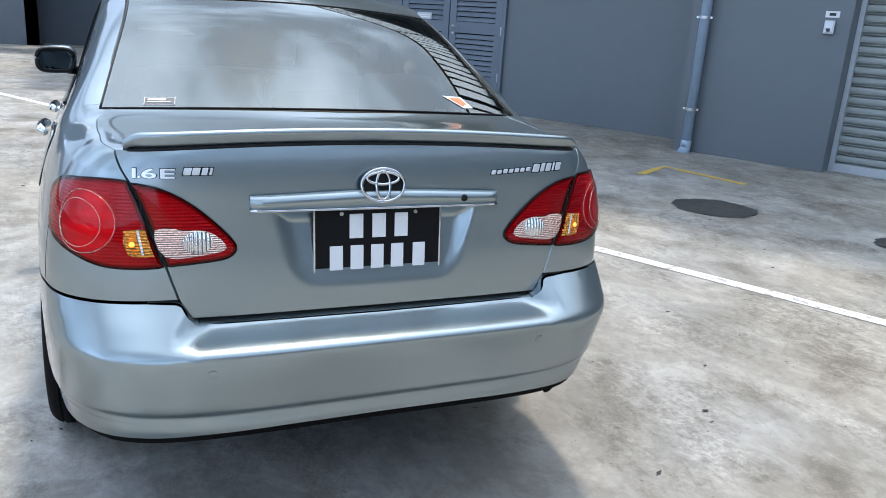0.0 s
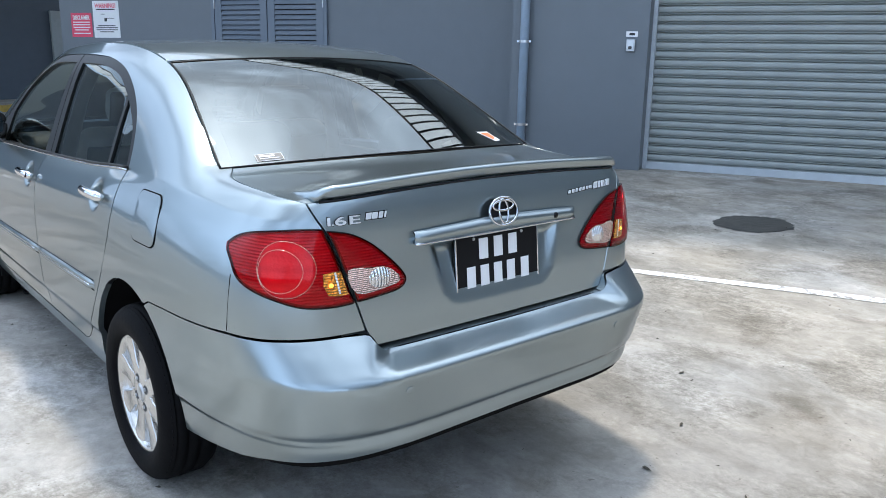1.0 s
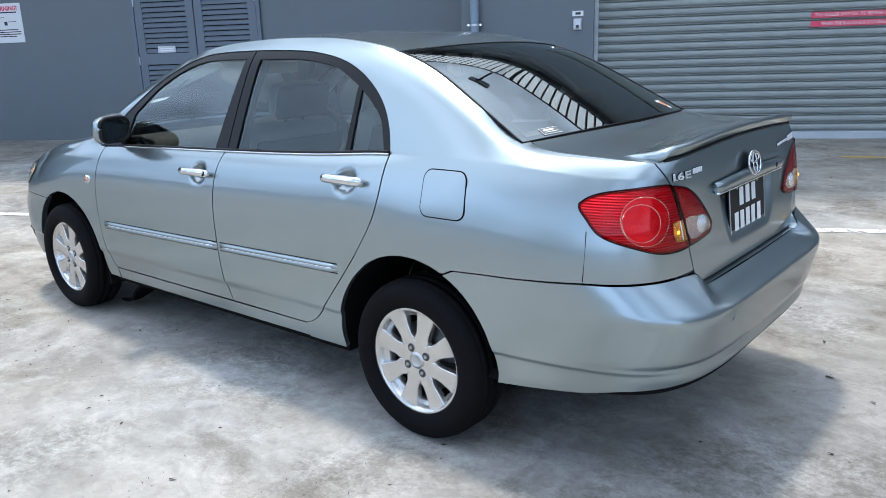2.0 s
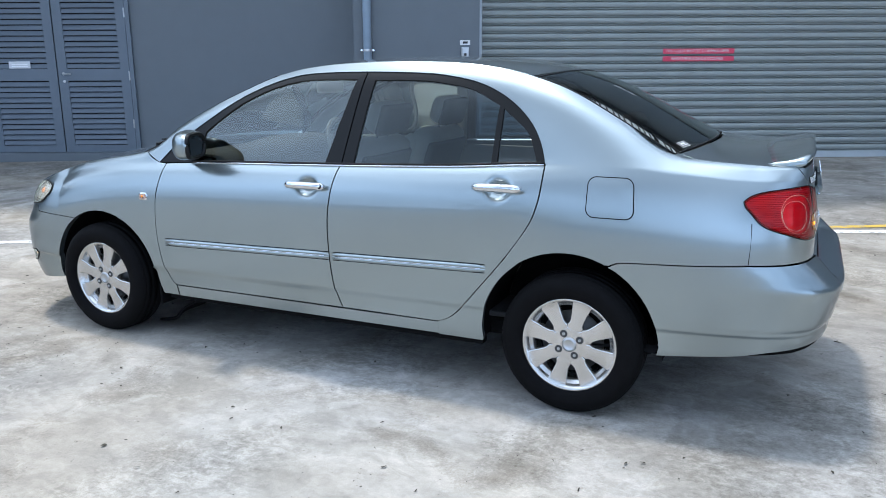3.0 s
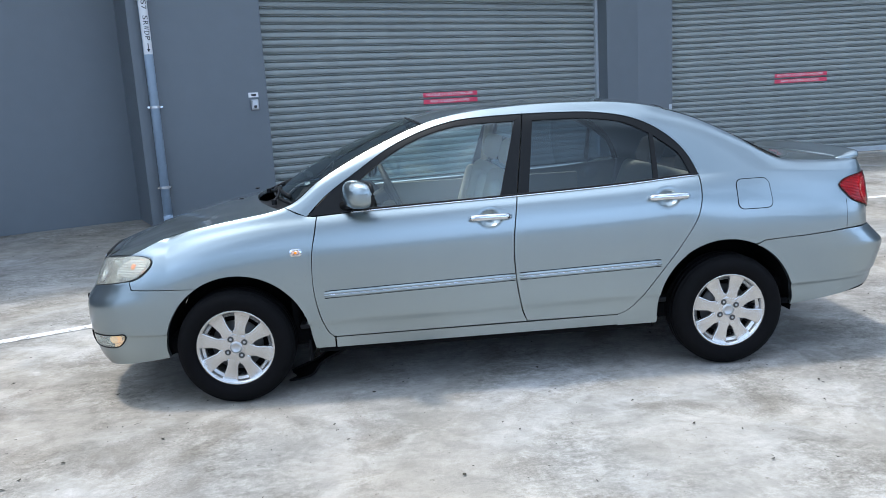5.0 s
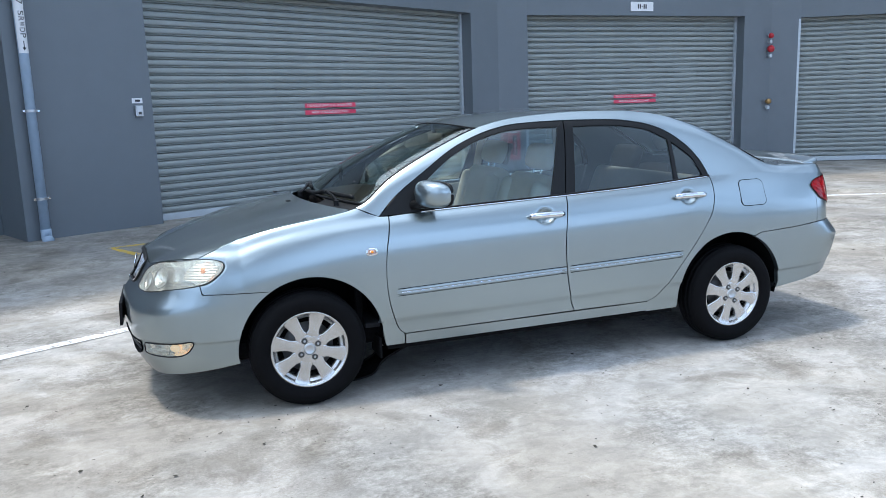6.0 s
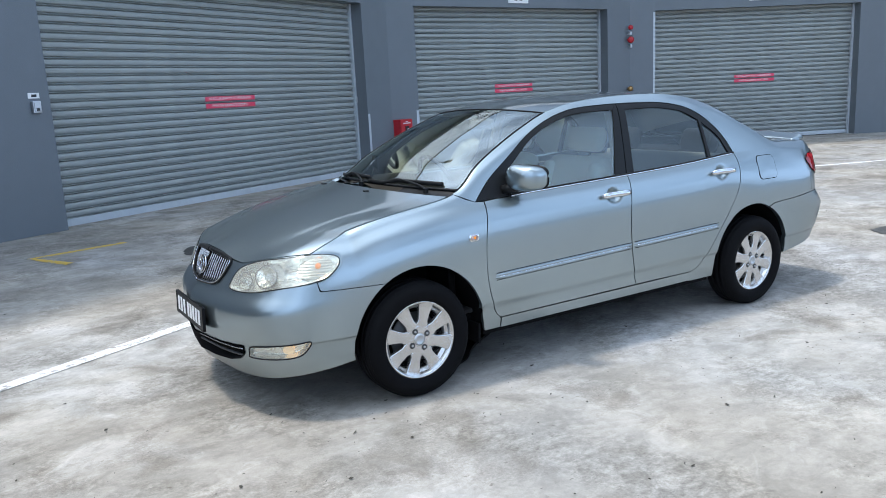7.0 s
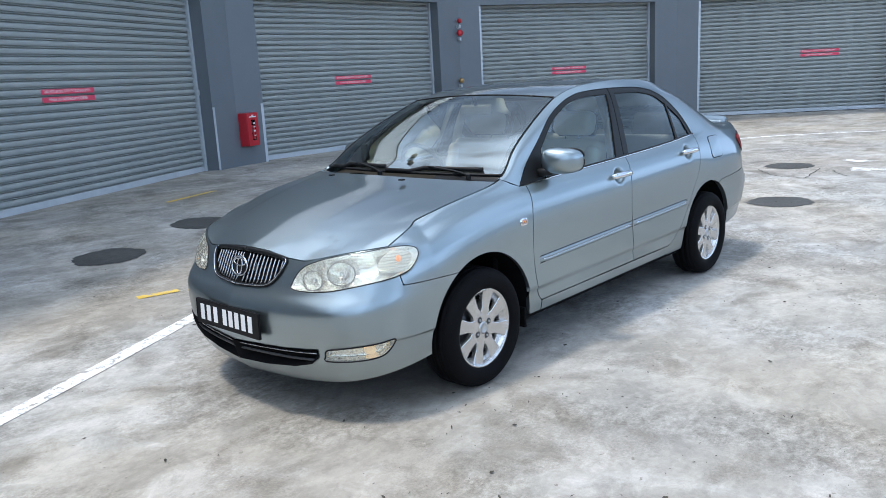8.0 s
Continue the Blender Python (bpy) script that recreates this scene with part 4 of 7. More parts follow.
for sgn in (-1, 1):
    # fender
    bottom = arc(*FA, AR, 121.5, 4, 16) + [(-0.893, 0.254), (-0.79, 0.254)]
    top = along(R_Z, -1.80, -1.0, 16)
    top[0] = nose_seam[-1]
    top += [(-0.945, 0.962), (-0.89, 0.9435), (-0.838, 0.9425)]
    f_top = poly_at(top)
    cuts = [math.hypot(p[0] - q[0], p[1] - q[1]) for p, q in zip(bottom[:-1], bottom[1:])]
    corner = sum(cuts[:-1]) / sum(cuts)

    def top_line(u):
        """The upper edge, with its points kept outside of the arch below."""
        return f_top(0.945 * (1 - (1 - u / corner) ** 1.2) if u < corner else 0.945 + 0.055 * (u - corner) / (1 - corner))
    g = coons(bottom, top_line, nose_seam, [(-0.79, 0.254)] + curved(L_FRONT_SEAM), 84, 40, 0.003, (2, 11))
    fender = panel("front_fender", g, car, sgn)
    patch("side_repeater", round_rect(-0.953, 0.771, 0.030, 0.019, 0.014), fender, sgn, M_CHROME, 0.002, 0.006)
    patch("repeater_lens", round_rect(-0.953, 0.771, 0.021, 0.012, 0.009), fender, sgn, M_CLEAR_LENS, 0.0065, 0.004, 0.002)
    patch("repeater_bulb", ellipse(-0.953, 0.771, 0.007, 0.006, 12), fender, sgn, M_AMBER, 0.0105, 0.002, 0.002)

    # doors
    for nm, lf, rt, bx, topx, hnd in (("front_door", L_FRONT_SEAM, L_MID_SEAM, None, (-0.838, 0.195), HANDLES[0]), ("rear_door", L_MID_SEAM, L_REAR_SEAM, None, (0.195, 1.160), HANDLES[1])):
        lf2, rt2 = curved(lf), curved(rt)
        tp = [(topx[0] + (topx[1] - topx[0]) * i / 20, B_Z(topx[0] + (topx[1] - topx[0]) * i / 20) - 0.001) for i in range(21)]
        tp[0], tp[-1] = lf2[-1], rt2[-1]
        door = panel(nm, coons([lf2[0], rt2[0]], tp, lf2, rt2, 84, 56), car, sgn)
        hx, hz = hnd
        pts = [surf(hx - 0.108 + 0.216 * i / 12, hz) + normal_at(hx, hz) * (0.012 + 0.016 * math.sin(math.pi * min(1.0, max(0.0, i / 12))) ** 0.35) for i in range(13)]
        if sgn > 0:
            pts = [flip(p) for p in pts]
        part("handle", tube(pts, lambda t: 0.0095 + 0.0060 * min(1.0, 9 * t, 9 - 9 * t) ** 0.5, 12, flat=1.15), M_CHROME, door, "chrome pull handle", True)
        if nm == "front_door":
            patch("key_lock", ellipse(hx + 0.090, hz, 0.010, 0.010, 16), door, sgn, M_TRIM, 0.034, 0.002, 0.006)
        # rubbing strip
        x0, x1 = (-0.828, 0.163) if nm == "front_door" else (0.180, 0.934)
        zf = lambda x: 0.544 + (x + 0.828) * 0.0235
        n = 26
        rows = []
        for k, (dz, of) in enumerate(((-0.018, 0.0), (-0.0165, 0.009), (-0.010, 0.0125), (-0.003, 0.0125), (-0.001, 0.010), (0.003, 0.010), (0.005, 0.0135), (0.012, 0.0125), (0.0165, 0.008), (0.018, 0.0))):
            row = []
            for i in range(n + 1):
                x = x0 + (x1 - x0) * i / n
                t = min(1.0, i / 1.5, (n - i) / 1.5) ** 0.5
                p = surf(x, zf(x) + dz * (0.55 + 0.45 * t)) + normal_at(x, zf(x)) * of * t
                row.append(flip(p) if sgn > 0 else p)
            rows.append(row)
        part("rubbing_strip", grid_mesh(rows, 0), M_PAINT, door, "body-coloured rubbing strip with a bright line", True)
        pts = [surf(x0 + 0.02 + (x1 - x0 - 0.04) * i / 20, zf(x0 + (x1 - x0) * i / 20) + 0.001) + normal_at(0, 0.56) * 0.0108 for i in range(21)]
        part("bright_line", tube([flip(p) for p in pts] if sgn > 0 else pts, 0.0024, 6), M_CHROME, door, "", True)
        # thin black bars draw the shadow lines above and below the strip
        for dz in (-0.0185, 0.0185):
            pts = [surf(x, zf(x) + dz) for x in np.linspace(x0 + 0.004, x1 - 0.004, 21)]
            part("strip_shadow_line", tube([flip(p) for p in pts] if sgn > 0 else pts, 0.0022, 6), M_TRIM, door, "thin dark line drawn as the strip's shadow", True)

        # window
        if nm == "front_door":
            glass = coons([(-0.662, 0.953), (0.108, 0.974)], curved([(-0.612, 1.105), (-0.453, 1.222), (-0.30, 1.297), (-0.154, 1.340), (-0.01, 1.357), (0.217, 1.359)], 4), [(-0.662, 0.953), (-0.612, 1.105)], [(0.108, 0.974), (0.217, 1.359)], 30, 14, 0.0)
            panes = [(glass, M_GLASS)]
            k0 = [i for i, q in enumerate(F_LINE) if q[0] > -0.605][0]
            k1 = [i for i, q in enumerate(F_LINE) if q[0] < 0.262][-1]
            outer = [(-0.605, 1.163)] + [tuple(q) for q in F_LINE[k0:k1 + 1]] + [(0.2585, 1.391)]
            inner = curved([(-0.612, 1.105), (-0.453, 1.222), (-0.30, 1.297), (-0.154, 1.340), (-0.01, 1.357), (0.217, 1.359)], 4)
            bands = [coons(inner, outer, [inner[0], outer[0]], [inner[-1], outer[-1]], 40, 3, 0.0),
                     coons([(0.106, 0.974), (0.1935, 0.978)], [(0.217, 1.357), (0.2585, 1.391)], [(0.106, 0.974), (0.217, 1.357)], [(0.1935, 0.978), (0.2585, 1.391)], 5, 24, 0.0),
                     coons([(-0.885, 0.9435), (-0.662, 0.953)], [(-0.74, 1.077), (-0.605, 1.165)], [(-0.885, 0.9435), (-0.80, 1.02), (-0.74, 1.077)], [(-0.662, 0.953), (-0.612, 1.105), (-0.605, 1.165)], 10, 10, 0.0)]
        else:
            inner = curved([(0.31, 1.357), (0.538, 1.356), (0.67, 1.344), (0.80, 1.318), (0.93, 1.254)], 4)
            panes = [(coons([(0.255, 0.981), (0.925, 1.008)], inner, [(0.255, 0.981), (0.31, 1.357)], [(0.925, 1.008), (0.93, 1.254)], 28, 14, 0.0), M_TINT),
                     (coons([(0.945, 1.009), (1.126, 1.022)], [(0.945, 1.245), (1.062, 1.154)], [(0.945, 1.009), (0.945, 1.245)], [(1.126, 1.022), (1.10, 1.085), (1.062, 1.154)], 10, 10, 0.0), M_TINT)]
            k0 = [i for i, q in enumerate(F_LINE) if q[0] > 0.27][0]
            outer = [(0.2655, 1.391)] + [tuple(q) for q in F_LINE[k0:]]
            inner2 = inner + curved([(0.945, 1.245), (1.062, 1.154), (1.10, 1.085), (1.126, 1.022)], 4)
            bands = [coons(inner2, outer, [inner2[0], outer[0]], [inner2[-1], outer[-1]], 50, 3, 0.0),
                     coons([(0.200, 0.979), (0.257, 0.981)], [(0.2655, 1.391), (0.312, 1.357)], [(0.200, 0.979), (0.2655, 1.391)], [(0.257, 0.981), (0.312, 1.357)], 4, 24, 0.0),
                     coons([(0.922, 1.006), (0.948, 1.008)], [(0.927, 1.258), (0.948, 1.248)], [(0.922, 1.006), (0.927, 1.258)], [(0.948, 1.008), (0.948, 1.248)], 2, 12, 0.0)]
        for gq, mt in panes:
            ob = panel("window_glass", gq, door, sgn, mt, fold=0, off=-0.010, label="clear window glass" if mt is M_GLASS else "dark tinted window glass")
            ob.visible_shadow = False
        for gq in bands:
            panel("window_frame", gq, door, sgn, M_TRIM, fold=0.02, off=-0.004)

    # side frame and rear quarter, one sheet
    m = 32
    rl = [(x, R_Z(x)) for x in np.linspace(-1.0, 1.64, 90)]
    fF, fR = poly_at([tuple(q) for q in F_LINE]), poly_at(rl)
    n = 80
    band = []
    for i in range(n + 1):
        a, b = fF(i / n), fR(i / n)
        row = []
        for j in range(m + 1):
            v = j / m
            v = 0.004 + v * 0.992 if 0 < i < n else v
            s_, z_ = a[0] + (b[0] - a[0]) * v, a[1] + (b[1] - a[1]) * v
            row.append((s_of(0, s_, z_), z_))
        band.append(row)
    end = band[-1]
    rline = along(R_Z, 1.64, surf(*SPLIT[-1]).x - 0.03, 20) + [SPLIT[-1]]
    fend, frl = poly_at(end), poly_at(rline)
    nu = m + 46

    def top_q(u):
        k = m / nu
        if u <= k + 1e-9:
            i = u * nu
            return end[int(round(i))] if abs(i - round(i)) < 1e-6 else fend(u / k)
        return frl((u - k) / (1 - k))
    seam_low = [sx(x, z) for x, z in ((1.445, 0.646), (1.489, 0.667), (1.60, 0.673), (1.711, 0.677), (1.84, 0.685), (1.957, 0.694))]
    seam_low += [sy(1, h, 0.699) for h in (0.70, 0.64, 0.56)] + [SPLIT[1]]
    bottom = arc(*RA, AR, 125, 64.4, 14) + seam_low[1:]
    nv, kv = 70, 4
    arch_top, seam_pt = bottom[0], (1.029, 0.654)
    f_door = poly_at(curved([seam_pt] + L_REAR_SEAM[5:]))

    def left_q(v):
        k = kv / nv
        if v <= k + 1e-9:
            t = v / k
            return (arch_top[0] + (seam_pt[0] - arch_top[0]) * t, arch_top[1] + (seam_pt[1] - arch_top[1]) * t)
        return f_door((v - k) / (1 - k))
    gap_l = np.array([0.0] * kv + [0.003] * (nv + 1 - kv))[:, None]
    quarter = coons(bottom, top_q, left_q, SPLIT[1:], nu, nv, (gap_l, 0.003, 0.003, 0.0))
    # narrow piece between the rear door and the wheel arch
    low_door = [(0.70, 0.254), (0.70, 0.319)] + curved(L_REAR_SEAM[:4] + [seam_pt])[1:]
    low_arch = [(0.912, 0.254)] + arc(*RA, AR, 187, 125, 16)
    sliver = coons([(0.70, 0.254), (0.912, 0.254)], [seam_pt, arch_top], low_door, low_arch, kv, 50, (0.003, 0.0, 0.0, 0.0))
    sliver[-1] = [quarter[kv - i][0] for i in range(kv + 1)]
    rows_b = [[skin(s, z) for s, z in r] for r in band]
    rows_q = [[skin(s, z) for s, z in r] for r in quarter]
    rows_s = [[skin(s, z) for s, z in r] for r in sliver]
    if sgn > 0:
        rows_b, rows_q, rows_s = [[[flip(p) for p in r] for r in q] for q in (rows_b, rows_q, rows_s)]
    bm = grid_mesh(rows_q, 0.0)
    for more in (rows_b, rows_s):
        bm2 = grid_mesh(more, 0.0)
        tmp = bpy.data.meshes.new("sheet")
        bm2.to_mesh(tmp)
        bm2.free()
        bm.from_mesh(tmp)
        bpy.data.meshes.remove(tmp)
    bmesh.ops.remove_doubles(bm, verts=bm.verts, dist=0.0015)
    rim = [e for e in bm.edges if e.is_boundary]
    r = bmesh.ops.extrude_edge_only(bm, edges=rim)
    for v in [q for q in r["geom"] if isinstance(q, bmesh.types.BMVert)]:
        d = v.co - Vector((max(-1.2, min(1.2, v.co.x)), 0, 0.6))
        v.co -= Vector((d.x * 0.5, d.y, d.z * 0.5)).normalized() * 0.02
    for e in rim:
        e.smooth = False
    quarter_ob = part("rear_quarter", bm, M_PAINT, car, "", True)
    if sgn < 0:
        patch("filler_gap", round_rect(1.440, 0.914, 0.0935, 0.0785, 0.034), quarter_ob, sgn, M_UNDER, 0.002, 0, 0.002)
        patch("fuel_flap", round_rect(1.440, 0.914, 0.0895, 0.0745, 0.031), quarter_ob, sgn, M_PAINT, 0.0035, 0.001, 0.002)
    patch("seam", [(s_of(0, 1.955, 0.70), 0.70), (s_of(0, 1.958, 0.70), 0.70), (s_of(0, 1.958, 0.85), 0.85), (s_of(0, 1.955, 0.85), 0.85)], quarter_ob, sgn, M_UNDER, 0.0006, 0, 0)

    # sill
    g = coons([(-0.788, 0.252), (0.7025, 0.256)], [(-0.788, 0.314), (0.7025, 0.318)], [(-0.788, 0.252), (-0.788, 0.314)], [(0.7025, 0.256), (0.7025, 0.318)], 40, 8, (0.003, 0.0, 0.003, 0.003))
    panel("sill", g, car, sgn, fold=0.05)
    boxed("sill_lip", (-0.88, 0.90, sgn * 0.70, sgn * 0.752, 0.225, 0.262), M_UNDER, car)
    # bright strip along the belt
    pts = [surf(x, B_Z(x) - 0.001) + Vector((0, -0.004, 0)) for x in np.linspace(-0.66, 1.157, 50)]
    part("belt_strip", tube([flip(p) for p in pts] if sgn > 0 else pts, 0.0042, 8), M_CHROME, car, "thin bright strip under the side windows", True)
    pts = [p + Vector((0, 0.002, 0.0075)) for p in pts]
    part("window_seal", tube([flip(p) for p in pts] if sgn > 0 else pts, 0.0050, 8), M_TRIM, car, "black rubber seal under the side windows", True)
    # wheel arch liners
    for cx, cz in (FA, RA):
        rows = []
        for i in range(25):
            a = radians(-8 + 196 * i / 24)
            rows.append([Vector((cx + 0.385 * math.cos(a), sgn * min(y, -surf(*sx(cx + 0.385 * math.cos(a), cz + 0.385 * math.sin(a))).y - 0.022), cz + 0.385 * math.sin(a))) for y in (0.9, 0.6, 0.42)])
        bm = grid_mesh(rows, 0.0)
        ring = [bm.verts.new((cx + 0.385 * math.cos(radians(a)), sgn * 0.42, cz + 0.385 * math.sin(radians(a)))) for a in range(-8, 189, 14)]
        bm.faces.new(ring)
        part("wheel_arch_liner", bm, M_UNDER, car, "", True)

# bumpers
seam_b = [sx(x, z, "bumper") for x, z in ((1.445, 0.646), (1.489, 0.667), (1.60, 0.673), (1.711, 0.677), (1.84, 0.685), (1.957, 0.693))]
seam_b += [sy(1, h, 0.698, "bumper") for h in (0.70, 0.64, 0.56)] + [sy(1, 0.488, 0.694, "bumper"), sy(1, 0.468, 0.66, "bumper"), sy(1, 0.448, 0.647, "bumper"), sy(1, 0.40, 0.644, "bumper"), (S_REAR, 0.642)]
low_b = [sx(1.648, 0.300, "bumper"), sx(1.83, 0.318, "bumper"), sx(1.95, 0.330, "bumper")] + [sy(1, h, z, "bumper") for h, z in ((0.72, 0.350), (0.60, 0.368), (0.45, 0.380), (0.25, 0.386))] + [(S_REAR, 0.388)]
arch_b = arc(*RA, AR, -2, 64.4, 12)
arch_b[0], arch_b[-1] = low_b[0], seam_b[0]
g = coons(low_b, seam_b, arch_b, [(S_REAR, 0.388), (S_REAR, 0.642)], 90, 70, (0.001, 0.0, 0.0, 0.003))
rows = mirrored([[skin(s, z, 0, "bumper") for s, z in r] for r in g])
rear_bumper = part("rear_bumper", grid_mesh(rows, 0.03, norms=outward), M_PAINT, car, "", True)
path = [surf(q[0], q[1], "bumper") for q in curved(seam_b[8:], 6)]
rows = mirrored([[p + Vector((dx - 0.002, 0, dz - 0.001)) for p in path] for dx, dz in ((0.0, 0.0), (-0.01, 0.003), (-0.03, 0.005), (-0.11, 0.007))])
part("bumper_step", grid_mesh(rows, 0.0), M_PAINT, rear_bumper, "", True)
for sgn in (-1, 1):
    patch("parking_sensor", ellipse(s_of(1, (1, 0.43), 0.555, "bumper"), 0.555, 0.011, 0.011, 18), rear_bumper, sgn, M_PAINT, 0.0015, 0.001, 0.003, "bumper")
rows = [[surf(s, z, "bumper") + Vector((-dx, 0, 0)) - normal_at(s, z, "bumper") * 0.012 + Vector((0, 0, dz if dz > 0 else dz * max(0.0, min(1.0, (i - 8) / 10)))) for i, (s, z) in enumerate(curved(low_b, 5))] for dx, dz in ((0.0, 0.02), (0.004, -0.026), (0.05, -0.036), (0.3, -0.04))]
part("bumper_valance", grid_mesh(mirrored(rows), 0.0), M_UNDER, rear_bumper, "black lower edge", True)

low_f = [sx(-1.643, 0.262), sx(-1.75, 0.245), sx(-1.88, 0.226)] + [sy(-1, h, z) for h, z in ((0.60, 0.205), (0.40, 0.192), (0.2, 0.186))] + [(S_FRONT, 0.184)]
arch_f = arc(*FA, AR, 186, 121.5, 12)
arch_f[0], arch_f[-1] = low_f[0], nose_seam[0]
top_f = nose_seam[:-1] + HOOD_FRONT
g = coons(low_f, top_f, arch_f, [(S_FRONT, 0.184), (S_FRONT, 0.775)], 180, 120, (0.001, 0.0, 0.0, 0.003))
rows = mirrored([[skin(s, z) for s, z in r] for r in g])
front_bumper = part("front_bumper", grid_mesh(rows, 0.03, norms=outward), M_PAINT, car, "", True)
boxed("bumper_undertray", (-1.92, -1.68, -0.56, 0.56, 0.215, 0.23), M_UNDER, front_bumper)


# bonnet
def line3(pts, n=0):
    return [surf(s, z) for s, z in pts]


def full(half):
    """A border from the left flank to the middle, continued to the right."""
    return list(half) + [flip(p) for p in reversed(half[:-1])]


hf = full(line3(HOOD_FRONT))
hs = [surf(s, z) for s, z in along(R_Z, -1.80, -1.03, 30)]
hs[0] = hf[0]
he = hs[-1]
hr = [Vector((-1.215 + (he.x + 1.215) * (abs(t)) ** 2.4, abs(he.y) * t, he.z + 0.026 * (1 - t * t))) for t in np.linspace(-1, 1, 161)]
rows = coons3(hf, hr, hs, [flip(p) for p in hs], 60, 50, 0.003)


def fair(rows, ease, power=10):
    """Each cross line of a panel made one even curve, with its ends kept; ease is the share of rows that blend in."""
    for j, r in enumerate(rows):
        edge = abs(r[0].y)
        ts = np.array([p.y / edge for p in r])
        zs = np.array([p.z for p in r])
        fit = np.polyfit(ts ** 2, zs, 2)
        new_z = np.polyval(fit, ts ** 2)
        new_z = new_z + (zs[0] - new_z[0]) * np.abs(ts) ** power
        w = max(0.0, min(1.0, j / (len(rows) - 1) / ease)) if ease > 0 else 1.0
        w = w * w * (3 - 2 * w)
        for p, z in zip(r, new_z):
            p.z += w * (float(z) - p.z)


fair(rows, 0.22)
for r in rows:
    for p in r:
        fade = max(0.0, min(1.0, (p.x + 2.0) / 0.25)) * max(0.0, min(1.0, (-1.15 - p.x) / 0.15 + 0.3))
        yc = 0.40 + 0.16 * max(0.0, min(1.0, (p.x + 2.0) / 0.9))
        t = max(0.0, min(1.0, (yc + 0.03 - abs(p.y)) / 0.05))
        p.z += 0.0022 * fade * t * t * (3 - 2 * t)
bonnet = part("bonnet", grid_mesh(rows, 0.02, norms=outward), M_PAINT, car, "", True)
for y in (-0.28, 0.28):
    boxed("washer_nozzle", (-1.30, -1.275, y - 0.015, y + 0.015, 1.002, 1.010), M_TRIM, bonnet, None, 0.003)


# screens, roof
def rail(x0, x1, inset, n=30, dz=0.0):
    return [Vector((x, -(R_Y(x) - inset), R_Z(x) + dz)) for x in np.linspace(x0, x1, n)]


def crown(p, cx, cz, n=121, k=2.0):
    """A cross border from the left point p to its mirror, through (cx, cz) in the middle."""
    return [Vector((cx + (p.x - cx) * abs(t) ** k, abs(p.y) * t, cz + (p.z - cz) * abs(t) ** 2)) for t in np.linspace(-1, 1, n)]


WS_L = rail(-0.965, -0.275, 0.010, dz=0.002)
ws_low, ws_top = crown(WS_L[0], -1.125, 1.018), crown(WS_L[-1], -0.335, 1.392)
rows = coons3(ws_low, ws_top, WS_L, [flip(p) for p in WS_L], 40, 26, 0.002)
windscreen = part("windscreen", grid_mesh(rows, 0.006, norms=outward), M_SCREEN, car, "laminated clear windscreen", True)
windscreen.visible_shadow = False
RF_L = rail(-0.265, 1.040, 0.004, 60, dz=0.002)
rows = coons3(crown(RF_L[0], -0.325, 1.395), crown(RF_L[-1], 1.095, 1.394), RF_L, [flip(p) for p in RF_L], 40, 50, 0.002)
part("roof", grid_mesh(rows, 0.02, norms=outward), M_PAINT, car, "", True)


def straight_rail(x0, x1, inset, n=30):
    """The rail along the rear window, running straight into the boot."""
    out = rail(x0, x1, inset, n)
    xm = x0 + 0.55 * (x1 - x0)
    a = [p for p in out if p.x <= xm]
    p0, p1, e = a[-1], a[-1] - a[-2], Vector((x1, -(R_Y(1.66) - inset), R_Z(1.66) - 0.002))
    m0 = p1 * ((x1 - p0.x) / p1.x)
    m1 = (e - p0) * 1.05
    left = n - len(a)
    for k in range(1, left + 1):
        t = k / left
        a.append(p0 * (1 + 2 * t) * (1 - t) ** 2 + m0 * t * (1 - t) ** 2 + e * t * t * (3 - 2 * t) + m1 * t * t * (t - 1))
    return a


RG_L = straight_rail(1.052, 1.650, 0.008)
RG_LOW = crown(RG_L[-1], 1.742, 1.098)
rows = coons3(crown(RG_L[0], 1.107, 1.392), RG_LOW, RG_L, [flip(p) for p in RG_L], 40, 26, 0.002)
rear_screen = part("rear_screen", grid_mesh(rows, 0.006, norms=outward), M_TINT_REAR, car, "dark tinted rear window", True)
rear_screen.visible_shadow = False
for border, nm, r_ in ((ws_low, "screen_seal", 0.008), (ws_top, "screen_seal", 0.005), (WS_L, "screen_seal", 0.0032), ([flip(p) for p in WS_L], "screen_seal", 0.0032)):
    part(nm, tube(border, r_, 6), M_TRIM, windscreen, "", True)
for border in (RG_LOW, crown(RG_L[0], 1.107, 1.392), RG_L, [flip(p) for p in RG_L]):
    part("screen_seal", tube(border, 0.0035, 6), M_TRIM, rear_screen, "", True)
# painted black border inside the screens
for scr, brd, w in ((windscreen, (WS_L, [flip(p) for p in WS_L], ws_low), 0.028), (rear_screen, (RG_L, [flip(p) for p in RG_L], RG_LOW), 0.045)):
    for q in brd:
        c = Vector((sum(p.x for p in q) / len(q), 0, sum(p.z for p in q) / len(q)))
        rows = []
        for k in (0.0, 1.0):
            row = []
            for p in q:
                inw = Vector((0, -p.y, 0)).normalized() if q is brd[0] or q is brd[1] else ((Vector((0.80, 0, 0.46)) if scr is windscreen else Vector((-0.9, 0, 0.43))))
                row.append(p + inw * (w * k * (0.3 if q is brd[2] and scr is rear_screen else 1.0)) - Vector((0, 0, 0.008)) + Vector((0, 0, 0.012 * k if q is brd[0] or q is brd[1] else 0)))
            rows.append(row)
        part("ceramic_border", grid_mesh(rows, 0.0), M_TRIM, scr, "", True)
